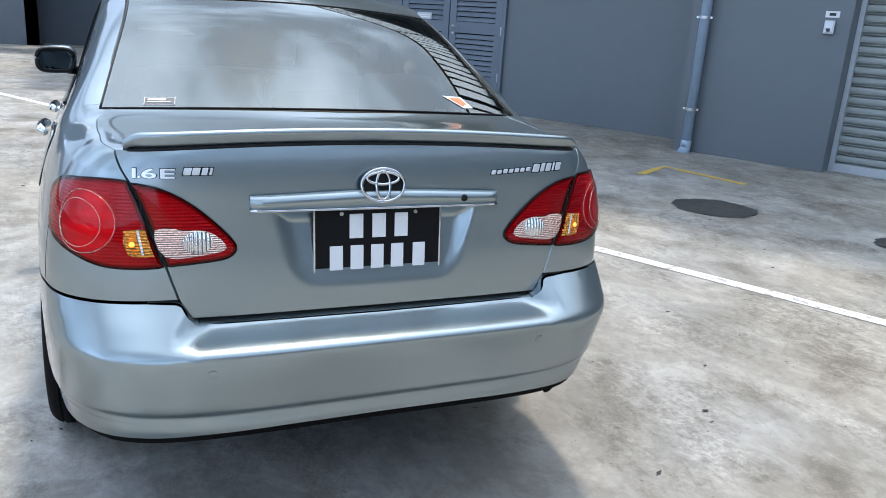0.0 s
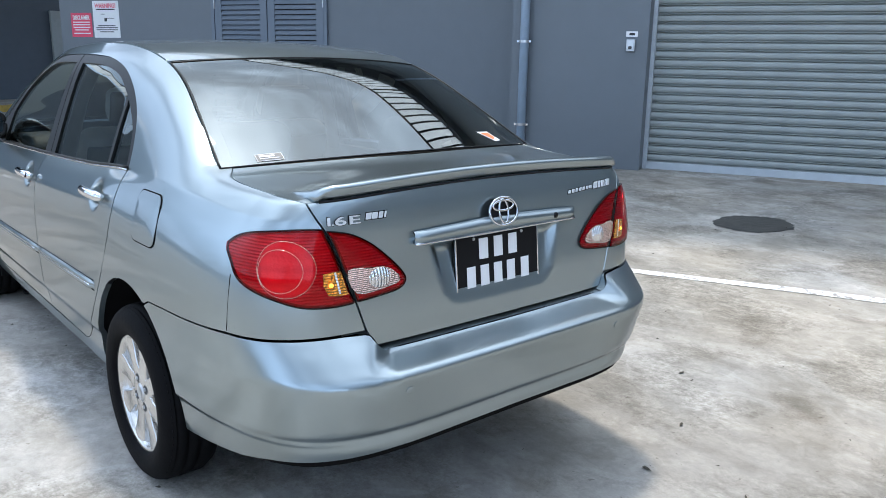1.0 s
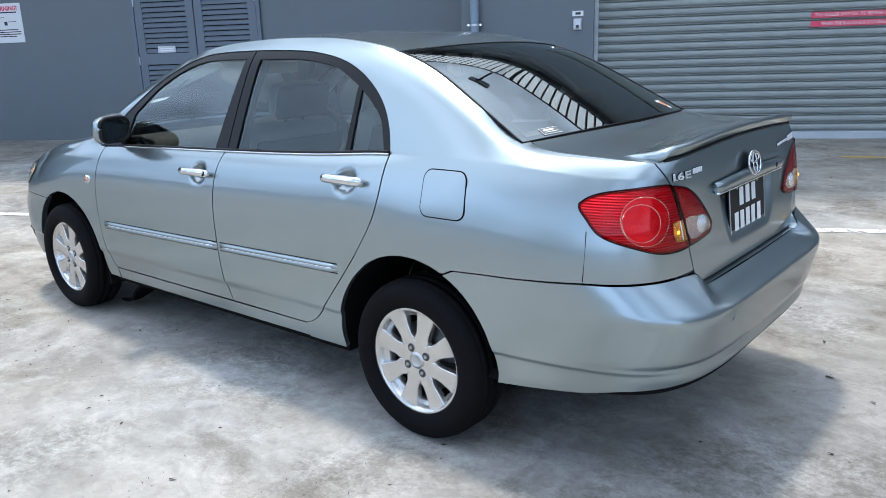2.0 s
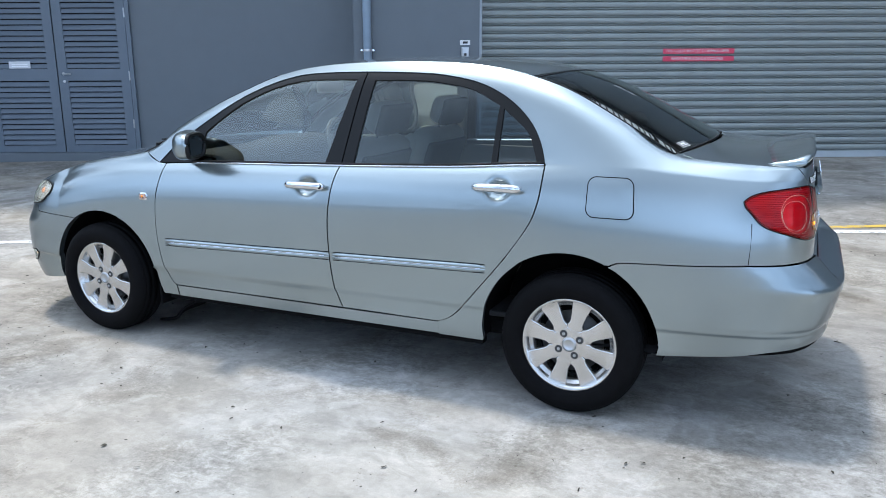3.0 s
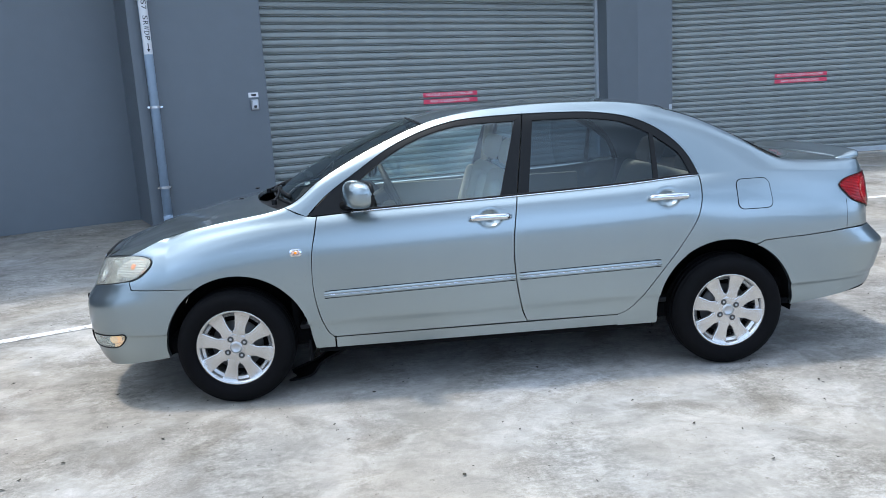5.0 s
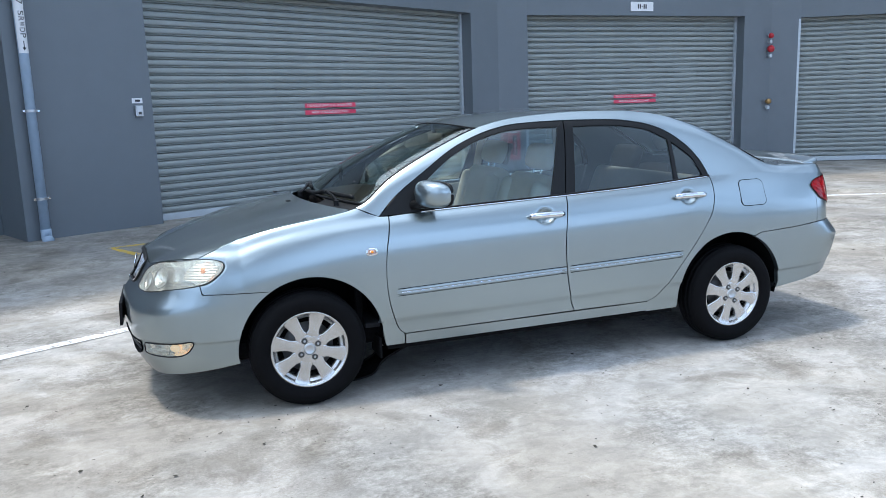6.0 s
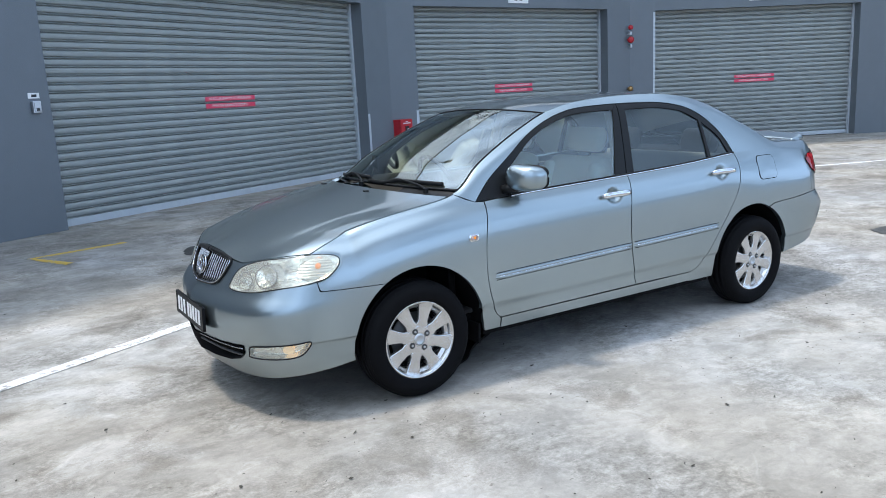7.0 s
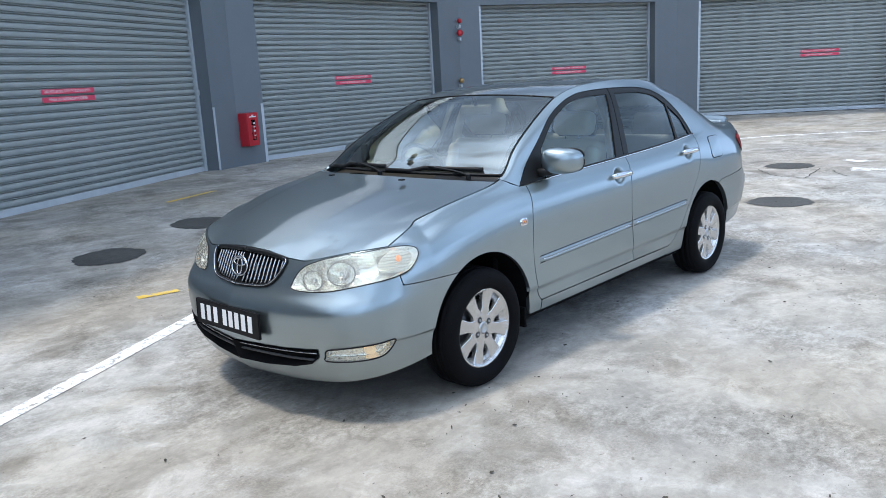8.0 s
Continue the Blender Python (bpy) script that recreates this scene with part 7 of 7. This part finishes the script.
bm.faces.new([bm.verts.new(B1 @ Vector(q)) for q in ((-1.55, -0.1455, 2.335), (-1.51, -0.1455, 2.335), (-1.53, -0.1455, 2.295))])
part("arrow_head", bm, M_INK, pipe)


def key_switch(f, u, z, z_label=True):
    e = empty("shutter_switch", f @ Vector((u, -0.05, z)))
    tagged(e, "small steel shutter key-switch box fixed to the pier", "switch", "shutter switches")
    part("switch_box", soft_box(u - 0.052, u + 0.052, -0.055, -0.001, z - 0.07, z + 0.07, 0.008, 2, f), M_STEEL, e)
    part("switch_cover", soft_box(u - 0.040, u + 0.040, -0.064, -0.054, z - 0.055, z + 0.055, 0.006, 2, f), M_STEEL, e)
    part("key_plate", soft_box(u - 0.022, u + 0.018, -0.070, -0.063, z - 0.045, z - 0.01, 0.003, 1, f), M_DARK_PLASTIC, e)
    boxed("label_plate", (u - 0.07, u + 0.07, -0.006, -0.001, z + 0.10, z + 0.165), M_SIGN_WHITE, e, f)
    boxed("label_bar", (u - 0.03, u + 0.035, -0.0072, -0.006, z + 0.118, z + 0.147), M_INK, e, f)


key_switch(B1, -0.198, 1.575)
for f, w in ((B1, W1), (B2, W2), (B3, W2), (B4, W2)):
    e = empty("shutter_lock", f @ Vector((w - 0.025, 0.2, 1.45)))
    tagged(e, "small steel lock on the shutter guide rail", "lock", "shutter locks")
    part("lock_body", soft_box(w - 0.045, w - 0.012, RECESS - 0.075, RECESS - 0.048, 1.40, 1.50, 0.005, 1, f), M_STEEL, e)

# notice boards on the recessed wall
def notice(u0, u1, z0, z1, board, label, heading, head_mat, ink, bars):
    e = empty("notice_board", LW @ Vector(((u0 + u1) / 2, -0.01, z0)))
    tagged(e, label, "sign", "wall notices")
    part("board", soft_box(u0, u1, -0.008, -0.001, z0, z1, 0.003, 1, LW), board, e)
    text_mesh("heading", heading, 0.1, LW @ pose((u0 + u1) / 2, -0.0092, z1 - 0.085) @ UPRIGHT, head_mat, e, 0.0005, width=(u1 - u0) * 0.8, bold=0.0035)
    for a, b, c, d in bars:
        boxed("text_bar", (u0 + a, u0 + b, -0.0095, -0.008, z0 + c, z0 + d), ink, e, LW)


notice(-8.68, -8.06, 1.63, 2.26, M_SIGN_WHITE, "white printed warning notice with red heading on the wall", "WARNING!", M_SIGN_RED, M_INK,
       [(0.09, 0.53, 0.475, 0.495), (0.10, 0.52, 0.20, 0.215), (0.06, 0.57, 0.165, 0.18), (0.06, 0.57, 0.13, 0.145), (0.14, 0.48, 0.095, 0.11), (0.27, 0.33, 0.28, 0.34), (0.20, 0.28, 0.40, 0.41), (0.34, 0.50, 0.33, 0.34)])
notice(-9.23, -8.72, 1.64, 2.06, M_SIGN_RED, "red printed disclaimer notice with white lettering on the wall", "DISCLAIMER", M_SIGN_WHITE, M_SIGN_WHITE,
       [(0.05, 0.46, 0.25, 0.268), (0.05, 0.46, 0.205, 0.223), (0.05, 0.46, 0.16, 0.178), (0.09, 0.42, 0.115, 0.133), (0.05, 0.46, 0.055, 0.073)])

# fire extinguisher cabinet on the pier beside the wide bay
PIER_F = bay(3.56, 9.27, 20.0)
cab = empty("extinguisher_cabinet", PIER_F @ Vector((0.85, -0.1, 0.40)))
tagged(cab, "red steel fire extinguisher cabinet with glazed door", "fire cabinet")
part("cabinet_body", soft_box(0.68, 1.02, -0.20, 0.06, 0.42, 1.03, 0.006, 1, PIER_F), M_RED, cab)
bm = bmesh.new()
for a, b, c, d in ((0.685, 0.80, 0.425, 1.025), (0.92, 1.015, 0.425, 1.025), (0.80, 0.92, 0.425, 0.52), (0.80, 0.92, 0.90, 1.025)):
    box(bm, a, b, -0.215, -0.20, c, d, PIER_F)
part("door_frame", bm, M_RED, cab)
boxed("niche", (0.80, 0.92, -0.204, -0.201, 0.52, 0.90), M_DARKGAP, cab, PIER_F)
bm = bmesh.new()
cyl(bm, 0.032, PIER_F @ Vector((0.86, -0.196, 0.54)), PIER_F @ Vector((0.86, -0.196, 0.80)), 16)
part("extinguisher", bm, M_RED, cab)
for z, hh in ((0.60, 0.02), (0.68, 0.035), (0.76, 0.02), (0.82, 0.03)):
    boxed("label_bar", (0.835, 0.885, -0.236, -0.231, z, z + hh), M_SIGN_WHITE, cab, PIER_F)
boxed("header_bar", (0.74, 0.96, -0.2175, -0.215, 0.945, 0.965), M_SIGN_WHITE, cab, PIER_F)
boxed("header_bar", (0.82, 0.88, -0.2175, -0.215, 0.975, 0.992), M_SIGN_WHITE, cab, PIER_F)
ob = boxed("pane", (0.80, 0.92, -0.212, -0.209, 0.52, 0.90), M_GLASS, cab, PIER_F)

# alarm bell, beacon and brass outlet on the next pier
P2F = bay(9.95, 9.59, -13.0)


def wall_dome(name, label, cat, u, z, r, material, base):
    e = empty(name, P2F @ Vector((u, -0.05, z)))
    tagged(e, label, cat)
    prof = [(r, 0.0), (r, 0.03), (r * 0.85, 0.055), (r * 0.5, 0.07), (0.001, 0.075)]
    bm = bmesh.new()
    rings = []
    for rr, o in prof:
        rings.append([bm.verts.new(P2F @ Vector((u + rr * math.cos(2 * math.pi * k / 20), 0.06 - 0.12 - o + 0.045, z + rr * math.sin(2 * math.pi * k / 20)))) for k in range(20)])
    for a, b in zip(rings[:-1], rings[1:]):
        for k in range(20):
            bm.faces.new((a[k], a[(k + 1) % 20], b[(k + 1) % 20], b[k]))
    part("dome", bm, material, e, "", True)
    bm = bmesh.new()
    cyl(bm, r * 0.55, P2F @ Vector((u, 0.08, z)), P2F @ Vector((u, -0.02, z)), 14)
    part("mount", bm, base, e)
    part("conduit_box", soft_box(u - 0.03, u + 0.03, -0.045, 0.08, z - r - 0.11, z - r - 0.03, 0.01, 1, P2F), M_RAIL, e)


wall_dome("alarm_beacon", "small dark red alarm beacon on the pier", "alarm", 0.615, 2.76, 0.055, M_RED, M_RAIL)
wall_dome("alarm_bell", "round red alarm bell on the pier", "alarm bell", 0.62, 2.485, 0.075, M_RED, M_RED)
wall_dome("brass_outlet", "small brass outlet on the pier", "outlet", 0.606, 1.37, 0.06, M_BRASS, M_BRASS)


def unit_board(f, u0, u1, z0, z1):
    e = empty("unit_board", f @ Vector(((u0 + u1) / 2, -0.01, z0)))
    tagged(e, "white unit number board above the shutter", "sign", "unit boards")
    part("board", soft_box(u0, u1, -0.02, -0.001, z0, z1, 0.003, 1, f), M_SIGN_WHITE, e)
    uc, zc = (u0 + u1) / 2, (z0 + z1) / 2
    for du in (-0.09, -0.045, 0.045, 0.09):
        boxed("dark_bar", (uc + du - 0.014, uc + du + 0.014, -0.0215, -0.02, zc - 0.042, zc + 0.042), M_INK, e, f)
    boxed("dark_bar", (uc - 0.012, uc + 0.012, -0.0215, -0.02, zc - 0.007, zc + 0.007), M_INK, e, f)


for f in (B2, B3, B4):
    unit_board(f, 2.29, 2.82, 3.265, 3.445)
unit_board(B1, 2.85, 3.38, 3.265, 3.445)

# galvanised angles guarding the pier corners
for i in range(4):
    (fa, wa, _), (fb, _, zb_) = bays[i], bays[i + 1]
    for f, u0, u1 in ((fa, wa + 0.002, wa + 0.06), (fb, -0.06, -0.002)):
        if i == 0 or u0 < 0:
            ob = boxed("corner_guard", (u0, u1, -0.008, -0.002, 0.03, 1.18 if i == 0 else 3.1), M_RAIL, None, f)
            tagged(ob, "galvanised steel corner guard on the pier", "corner guard", "corner guards", "structure")

# ---- far end of the deck ----
FAR_TOP = 5.85
tagged(boxed("wall_far", (-20.9, -20.5, -8.0, -2.0, -0.05, FAR_TOP), M_WALL), "grey rendered wall at the far end of the deck", "wall", kind="structure")
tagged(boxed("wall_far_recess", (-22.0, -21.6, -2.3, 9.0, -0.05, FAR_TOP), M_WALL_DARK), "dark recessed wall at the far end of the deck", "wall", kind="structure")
tagged(boxed("wall_far_return", (-21.6, -20.5, -2.3, -2.0, -0.05, FAR_TOP), M_WALL), "grey return wall at the far end", "wall", kind="structure")
tagged(boxed("wall_recessed_end", (-9.5, -9.0, 0.0, 6.0, -0.05, WALL_TOP), M_WALL, None, LW), "grey end wall of the recess", "wall", kind="structure")
DOOR_Y = 5.13
fd = empty("door_far", (-21.58, DOOR_Y, 0))
tagged(fd, "dark teal steel door in the far wall, closed", "door", kind="structure")
# slab out of view, added to keep the sun off the far ground
tagged(boxed("unseen_roof_far", (-22.0, -10.5, -1.0, 9.0, 4.6, 4.9), M_WALL_DARK), "unseen roof slab added to shade the far end of the deck", "roof", kind="structure")
M_TEAL = mat("dark_teal_steel", (0.018, 0.027, 0.032), 0.45, var=0.08)
part("door_frame", soft_box(-21.6, -21.45, DOOR_Y - 0.32, DOOR_Y, 0.0, 2.5, 0.01, 1), M_SHUTTER, fd, "pale grey door reveal")
part("leaf", soft_box(-21.6, -21.55, DOOR_Y, DOOR_Y + 1.0, 0.10, 2.3, 0.004, 1), M_TEAL, fd)
part("door_handle", soft_box(-21.55, -21.50, DOOR_Y + 0.7, DOOR_Y + 0.85, 1.05, 1.08, 0.006, 1), M_STEEL, fd)
kerb = empty("kerb", (-18.5, 4.3, 0))
tagged(kerb, "raised kerb painted in yellow and black blocks", "kerb", kind="structure")
KF = bay(-17.0, 2.95, 36.0 + 90.0)
for i in range(5):
    part("kerb_block", soft_box(-1.0 + i, float(i), 0.0, 0.25, -0.02, 0.14, 0.012, 1, KF), M_KERB_YELLOW if i % 2 == 0 else M_BLACK_STEEL, kerb)
# unseen wall, added so that reflections have a horizon
tagged(boxed("parapet", (-60, 70, -15.3, -15.0, -0.05, 1.05), M_WALL), "low grey parapet wall added out of view on the open side", "parapet", kind="structure")


# ---- awning along the top of the building ----
def sheet_material():
    m = bpy.data.materials.new("translucent_white_sheet")
    m.use_nodes = True
    n, l = m.node_tree.nodes, m.node_tree.links
    n.clear()
    out, mx, a, b = [n.new(k) for k in ("ShaderNodeOutputMaterial", "ShaderNodeMixShader", "ShaderNodeBsdfDiffuse", "ShaderNodeBsdfTranslucent")]
    nz, rp, co = n.new("ShaderNodeTexNoise"), n.new("ShaderNodeValToRGB"), n.new("ShaderNodeTexCoord")
    nz.inputs["Scale"].default_value = 1.2
    rp.color_ramp.elements[0].color, rp.color_ramp.elements[1].color = (0.90, 0.92, 0.94, 1), (0.96, 0.97, 0.97, 1)
    l.new(co.outputs["Object"], nz.inputs["Vector"])
    l.new(nz.outputs["Fac"], rp.inputs[0])
    l.new(rp.outputs[0], a.inputs[0])
    l.new(rp.outputs[0], b.inputs[0])
    mx.inputs[0].default_value = 0.9
    l.new(a.outputs[0], mx.inputs[1])
    l.new(b.outputs[0], mx.inputs[2])
    l.new(mx.outputs[0], out.inputs[0])
    return m


M_SHEET = sheet_material()
top_line = [LW @ Vector((-9.5, 0, 0)), LW @ Vector((0.12, 0, 0)), B1 @ Vector((-1.72, 0, 0)), B1 @ Vector((0, 0, 0)), ends1, B2 @ Vector((0, 0, 0)), B2 @ Vector((W2, 0, 0)), B3 @ Vector((0, 0, 0)), B4x, B4 @ Vector((0, 0, 0)), B4e, B5 @ Vector((0, 0, 0)), B5 @ Vector((W2, 0, 0))]
line = [top_line[0], B1 @ Vector((-1.72, 0, 0))] + top_line[3:]
AW_IN, AW_OUT, AW_Z = 0.45, 2.1, 5.9
awn = empty("awning", (4.0, 8.0, AW_Z))
tagged(awn, "translucent white corrugated awning on black steel beams along the building", "awning", kind="structure")
outer, inner_line = [], []
for i, p in enumerate(line):
    d0 = (line[i] - line[i - 1]).normalized() if i else (line[1] - line[0]).normalized()
    d1 = (line[i + 1] - line[i]).normalized() if i < len(line) - 1 else d0
    d = (d0 + d1).normalized()
    outer.append(p + Vector((d.y, -d.x, 0)) * AW_OUT)
    inner_line.append(p + Vector((d.y, -d.x, 0)) * (1.8 if i == 0 else 1.0 if i == 1 else AW_IN))
rows_i, rows_o = [], []
for (a, b), (c, d) in zip(zip(inner_line[:-1], inner_line[1:]), zip(outer[:-1], outer[1:])):
    k = max(4, int((b - a).length / 0.05))
    for j in range(k):
        t = j / k
        zz = 0.022 * math.sin(2 * math.pi * (len(rows_i)) / 4.0)
        rows_i.append(a.lerp(b, t) + Vector((0, 0, AW_Z + 0.12 + zz)))
        rows_o.append(c.lerp(d, t) + Vector((0, 0, AW_Z + 0.04 + zz)))
mid = [[p.lerp(q, k / 3) for p, q in zip(rows_i, rows_o)] for k in range(4)]
part("sheet", grid_mesh(mid, 0.0), M_SHEET, awn, "translucent corrugated sheet", True)
part("edge_beam", tube([p + Vector((0, 0, AW_Z)) for p in outer], 0.035, 6), M_BLACK_STEEL, awn)
for (a, b), (c, d) in zip(zip(inner_line[:-1], inner_line[1:]), zip(outer[:-1], outer[1:])):
    k = max(1, int(round((b - a).length / 2.2)))
    for j in range(k):
        t = (j + 0.5) / k
        part("rafter", tube([a.lerp(b, t) + Vector((0, 0, AW_Z + 0.06)), c.lerp(d, t) + Vector((0, 0, AW_Z))], 0.03, 6), M_BLACK_STEEL, awn)

bm = bmesh.new()
for k in range(0, len(rows_i), 3):
    cyl(bm, 0.019, rows_i[k] - Vector((0, 0, 0.03)), rows_o[k] - Vector((0, 0, 0.03)), 5)
tagged(part("sheet_ribs", bm, M_BLACK_STEEL, awn), kind="stuff")
# solid overhang between wall and awning
soffit = []
for z in (WALL_TOP, WALL_TOP + 0.35):
    soffit.append([p + Vector((0, 0, z)) for p in inner_line])
    soffit.append([p + Vector((d_.y, -d_.x, 0)) * -1.2 + Vector((0, 0, z)) for p, d_ in [(q, (line[min(i + 1, len(line) - 1)] - line[max(i - 1, 0)]).normalized()) for i, q in enumerate(line)]])
rows = [soffit[1], soffit[0], soffit[2], soffit[3], soffit[1]]
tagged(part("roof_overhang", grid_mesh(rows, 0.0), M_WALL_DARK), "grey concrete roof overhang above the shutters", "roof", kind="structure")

# awning along the far wall
far = empty("awning", (-19.5, 0.0, AW_Z))
tagged(far, "translucent white corrugated awning along the far wall", "awning", kind="structure")
ys_ = np.arange(-8.0, 9.0, 0.05)
rows = [[Vector((x, y, z + 0.022 * math.sin(2 * math.pi * k / 4.0))) for k, y in enumerate(ys_)] for x, z in ((-20.5, AW_Z + 0.10), (-19.6, AW_Z + 0.07), (-18.6, AW_Z + 0.04))]
part("sheet", grid_mesh(rows, 0.0), M_SHEET, far, "translucent corrugated sheet", True)
part("edge_beam", tube([(-18.6, -8.0, AW_Z), (-18.6, 8.95, AW_Z)], 0.035, 6), M_BLACK_STEEL, far)
for k in range(8):
    part("rafter", tube([(-20.5, -7.9 + 2.2 * k, AW_Z + 0.06), (-18.6, -7.9 + 2.2 * k, AW_Z)], 0.03, 6), M_BLACK_STEEL, far)


def floodlight(f, u):
    """A square lamp on a long arm that reaches out over the awning's edge."""
    e = empty("floodlight", f @ Vector((u, -0.42, 6.05)))
    tagged(e, "black square floodlight on a long arm above the shutters", "floodlight")
    part("arm", tube([f @ Vector((u + 0.10, -0.40, 6.05)), f @ Vector((u + 0.06, -1.2, 6.22)), f @ Vector((u, -2.52, 6.40))], 0.028, 10), M_BLACK_STEEL, e, "", True)
    m = f @ pose(u, -2.66, 6.38, 22, 0, 0)
    part("lamp_body", soft_box(-0.19, 0.19, -0.15, 0.15, -0.045, 0.045, 0.02, 2, m), M_BLACK_STEEL, e)
    bm = bmesh.new()
    for x0, x1, y0, y1 in ((-0.20, 0.20, -0.16, -0.135), (-0.20, 0.20, 0.135, 0.16), (-0.20, -0.175, -0.135, 0.135), (0.175, 0.20, -0.135, 0.135)):
        box(bm, x0, x1, y0, y1, -0.058, -0.044, m)
    part("lamp_rim", bm, M_RAIL, e, "pale metal rim")
    boxed("lamp_glass", (-0.174, 0.174, -0.134, 0.134, -0.051, -0.047), M_MIRROR, e, m)
    bm = bmesh.new()
    for i in range(7):
        box(bm, -0.15 + 0.05 * i - 0.004, -0.15 + 0.05 * i + 0.004, -0.12, 0.12, 0.045, 0.075, m)
    part("cooling_fin", bm, M_BLACK_STEEL, e)
    for k in (-1, 1):
        part("bracket", tube([m @ Vector((k * 0.20, 0.0, 0.0)), m @ Vector((k * 0.20, 0.12, 0.05)), m @ Vector((0.0, 0.16, 0.05))], 0.011, 6), M_BLACK_STEEL, e)


floodlight(B1, 0.64)

# ---- cracks and smears in the deck ----
M_CRACK = mat("dirty_crack", (0.09, 0.085, 0.075), 0.9, var=0.3, scale=30)
M_SMEAR = worn_paint("pale_cement_smear", (0.74, 0.74, 0.72), 0.50)
for pts in ([(6.92, 0.92), (6.60, 0.70), (6.35, 0.45), (6.36, 0.30), (6.30, 0.11), (6.72, 0.14), (7.28, 0.20)], [(7.10, 0.0), (6.85, -0.14), (6.58, -0.345)]):
    wob = [(x + random.uniform(-0.015, 0.015), y + random.uniform(-0.015, 0.015)) for x, y in smooth_pts(pts, 4)]
    ribbon("crack", wob, 0.016, M_CRACK, "dark crack round a repair in the concrete")


def smear(x, y, rx, ry):
    """A thin ragged splash of pale cement."""
    bm = bmesh.new()
    ph = [random.uniform(0, 6.28) for _ in range(3)]
    vs = []
    for i in range(64):
        a = 2 * math.pi * i / 64
        k = 1 + 0.22 * math.sin(3 * a + ph[0]) + 0.14 * math.sin(7 * a + ph[1]) + 0.08 * math.sin(15 * a + ph[2])
        vs.append(bm.verts.new((x + rx * k * math.cos(a), y + ry * k * math.sin(a), rise(x, y) + 0.004)))
    bm.faces.new(vs)
    tagged(part("cement_smear", bm, M_SMEAR), "pale dried cement smear on the concrete", "stain", kind="structure")


smear(8.22, -0.02, 0.13, 0.20)
smear(7.33, -0.35, 0.16, 0.21)

# ---- litter on the concrete ----
rng = random.Random(5)


def litter():
    bm = bmesh.new()
    drifts = [(rng.uniform(-4.5, 5.5), rng.uniform(-3.6, -0.9)) for _ in range(70)]
    for i in range(2050):
        x, y = rng.uniform(-7, 9), rng.uniform(-4.5, 5.5)
        if i >= 1500:
            dx, dy = rng.choice(drifts)
            x, y = dx + rng.gauss(0, 0.30), dy + rng.gauss(0, 0.16)
        r = rng.choice((0.004, 0.005, 0.006, 0.008, 0.010, 0.015)) * rng.uniform(0.7, 1.3)
        r *= 0.65 if i >= 1500 else 1.0
        a0, z = rng.uniform(0, 6.28), rise(x, y) + 0.003
        n = rng.choice((4, 5, 6))
        st = rng.uniform(0.15, 0.6)
        vs = []
        for k in range(n):
            a = 2 * math.pi * k / n
            rr = r * rng.uniform(0.6, 1.2)
            px, py = rr * math.cos(a), rr * st * math.sin(a)
            vs.append(bm.verts.new((x + px * math.cos(a0) - py * math.sin(a0), y + px * math.sin(a0) + py * math.cos(a0), z + rng.uniform(0, 0.006))))
        bm.faces.new(vs)
    ob = part("leaf_litter", bm, M_LEAF)
    tagged(ob, "scattered dry leaf bits and grit on the concrete", "litter", kind="stuff")


litter()
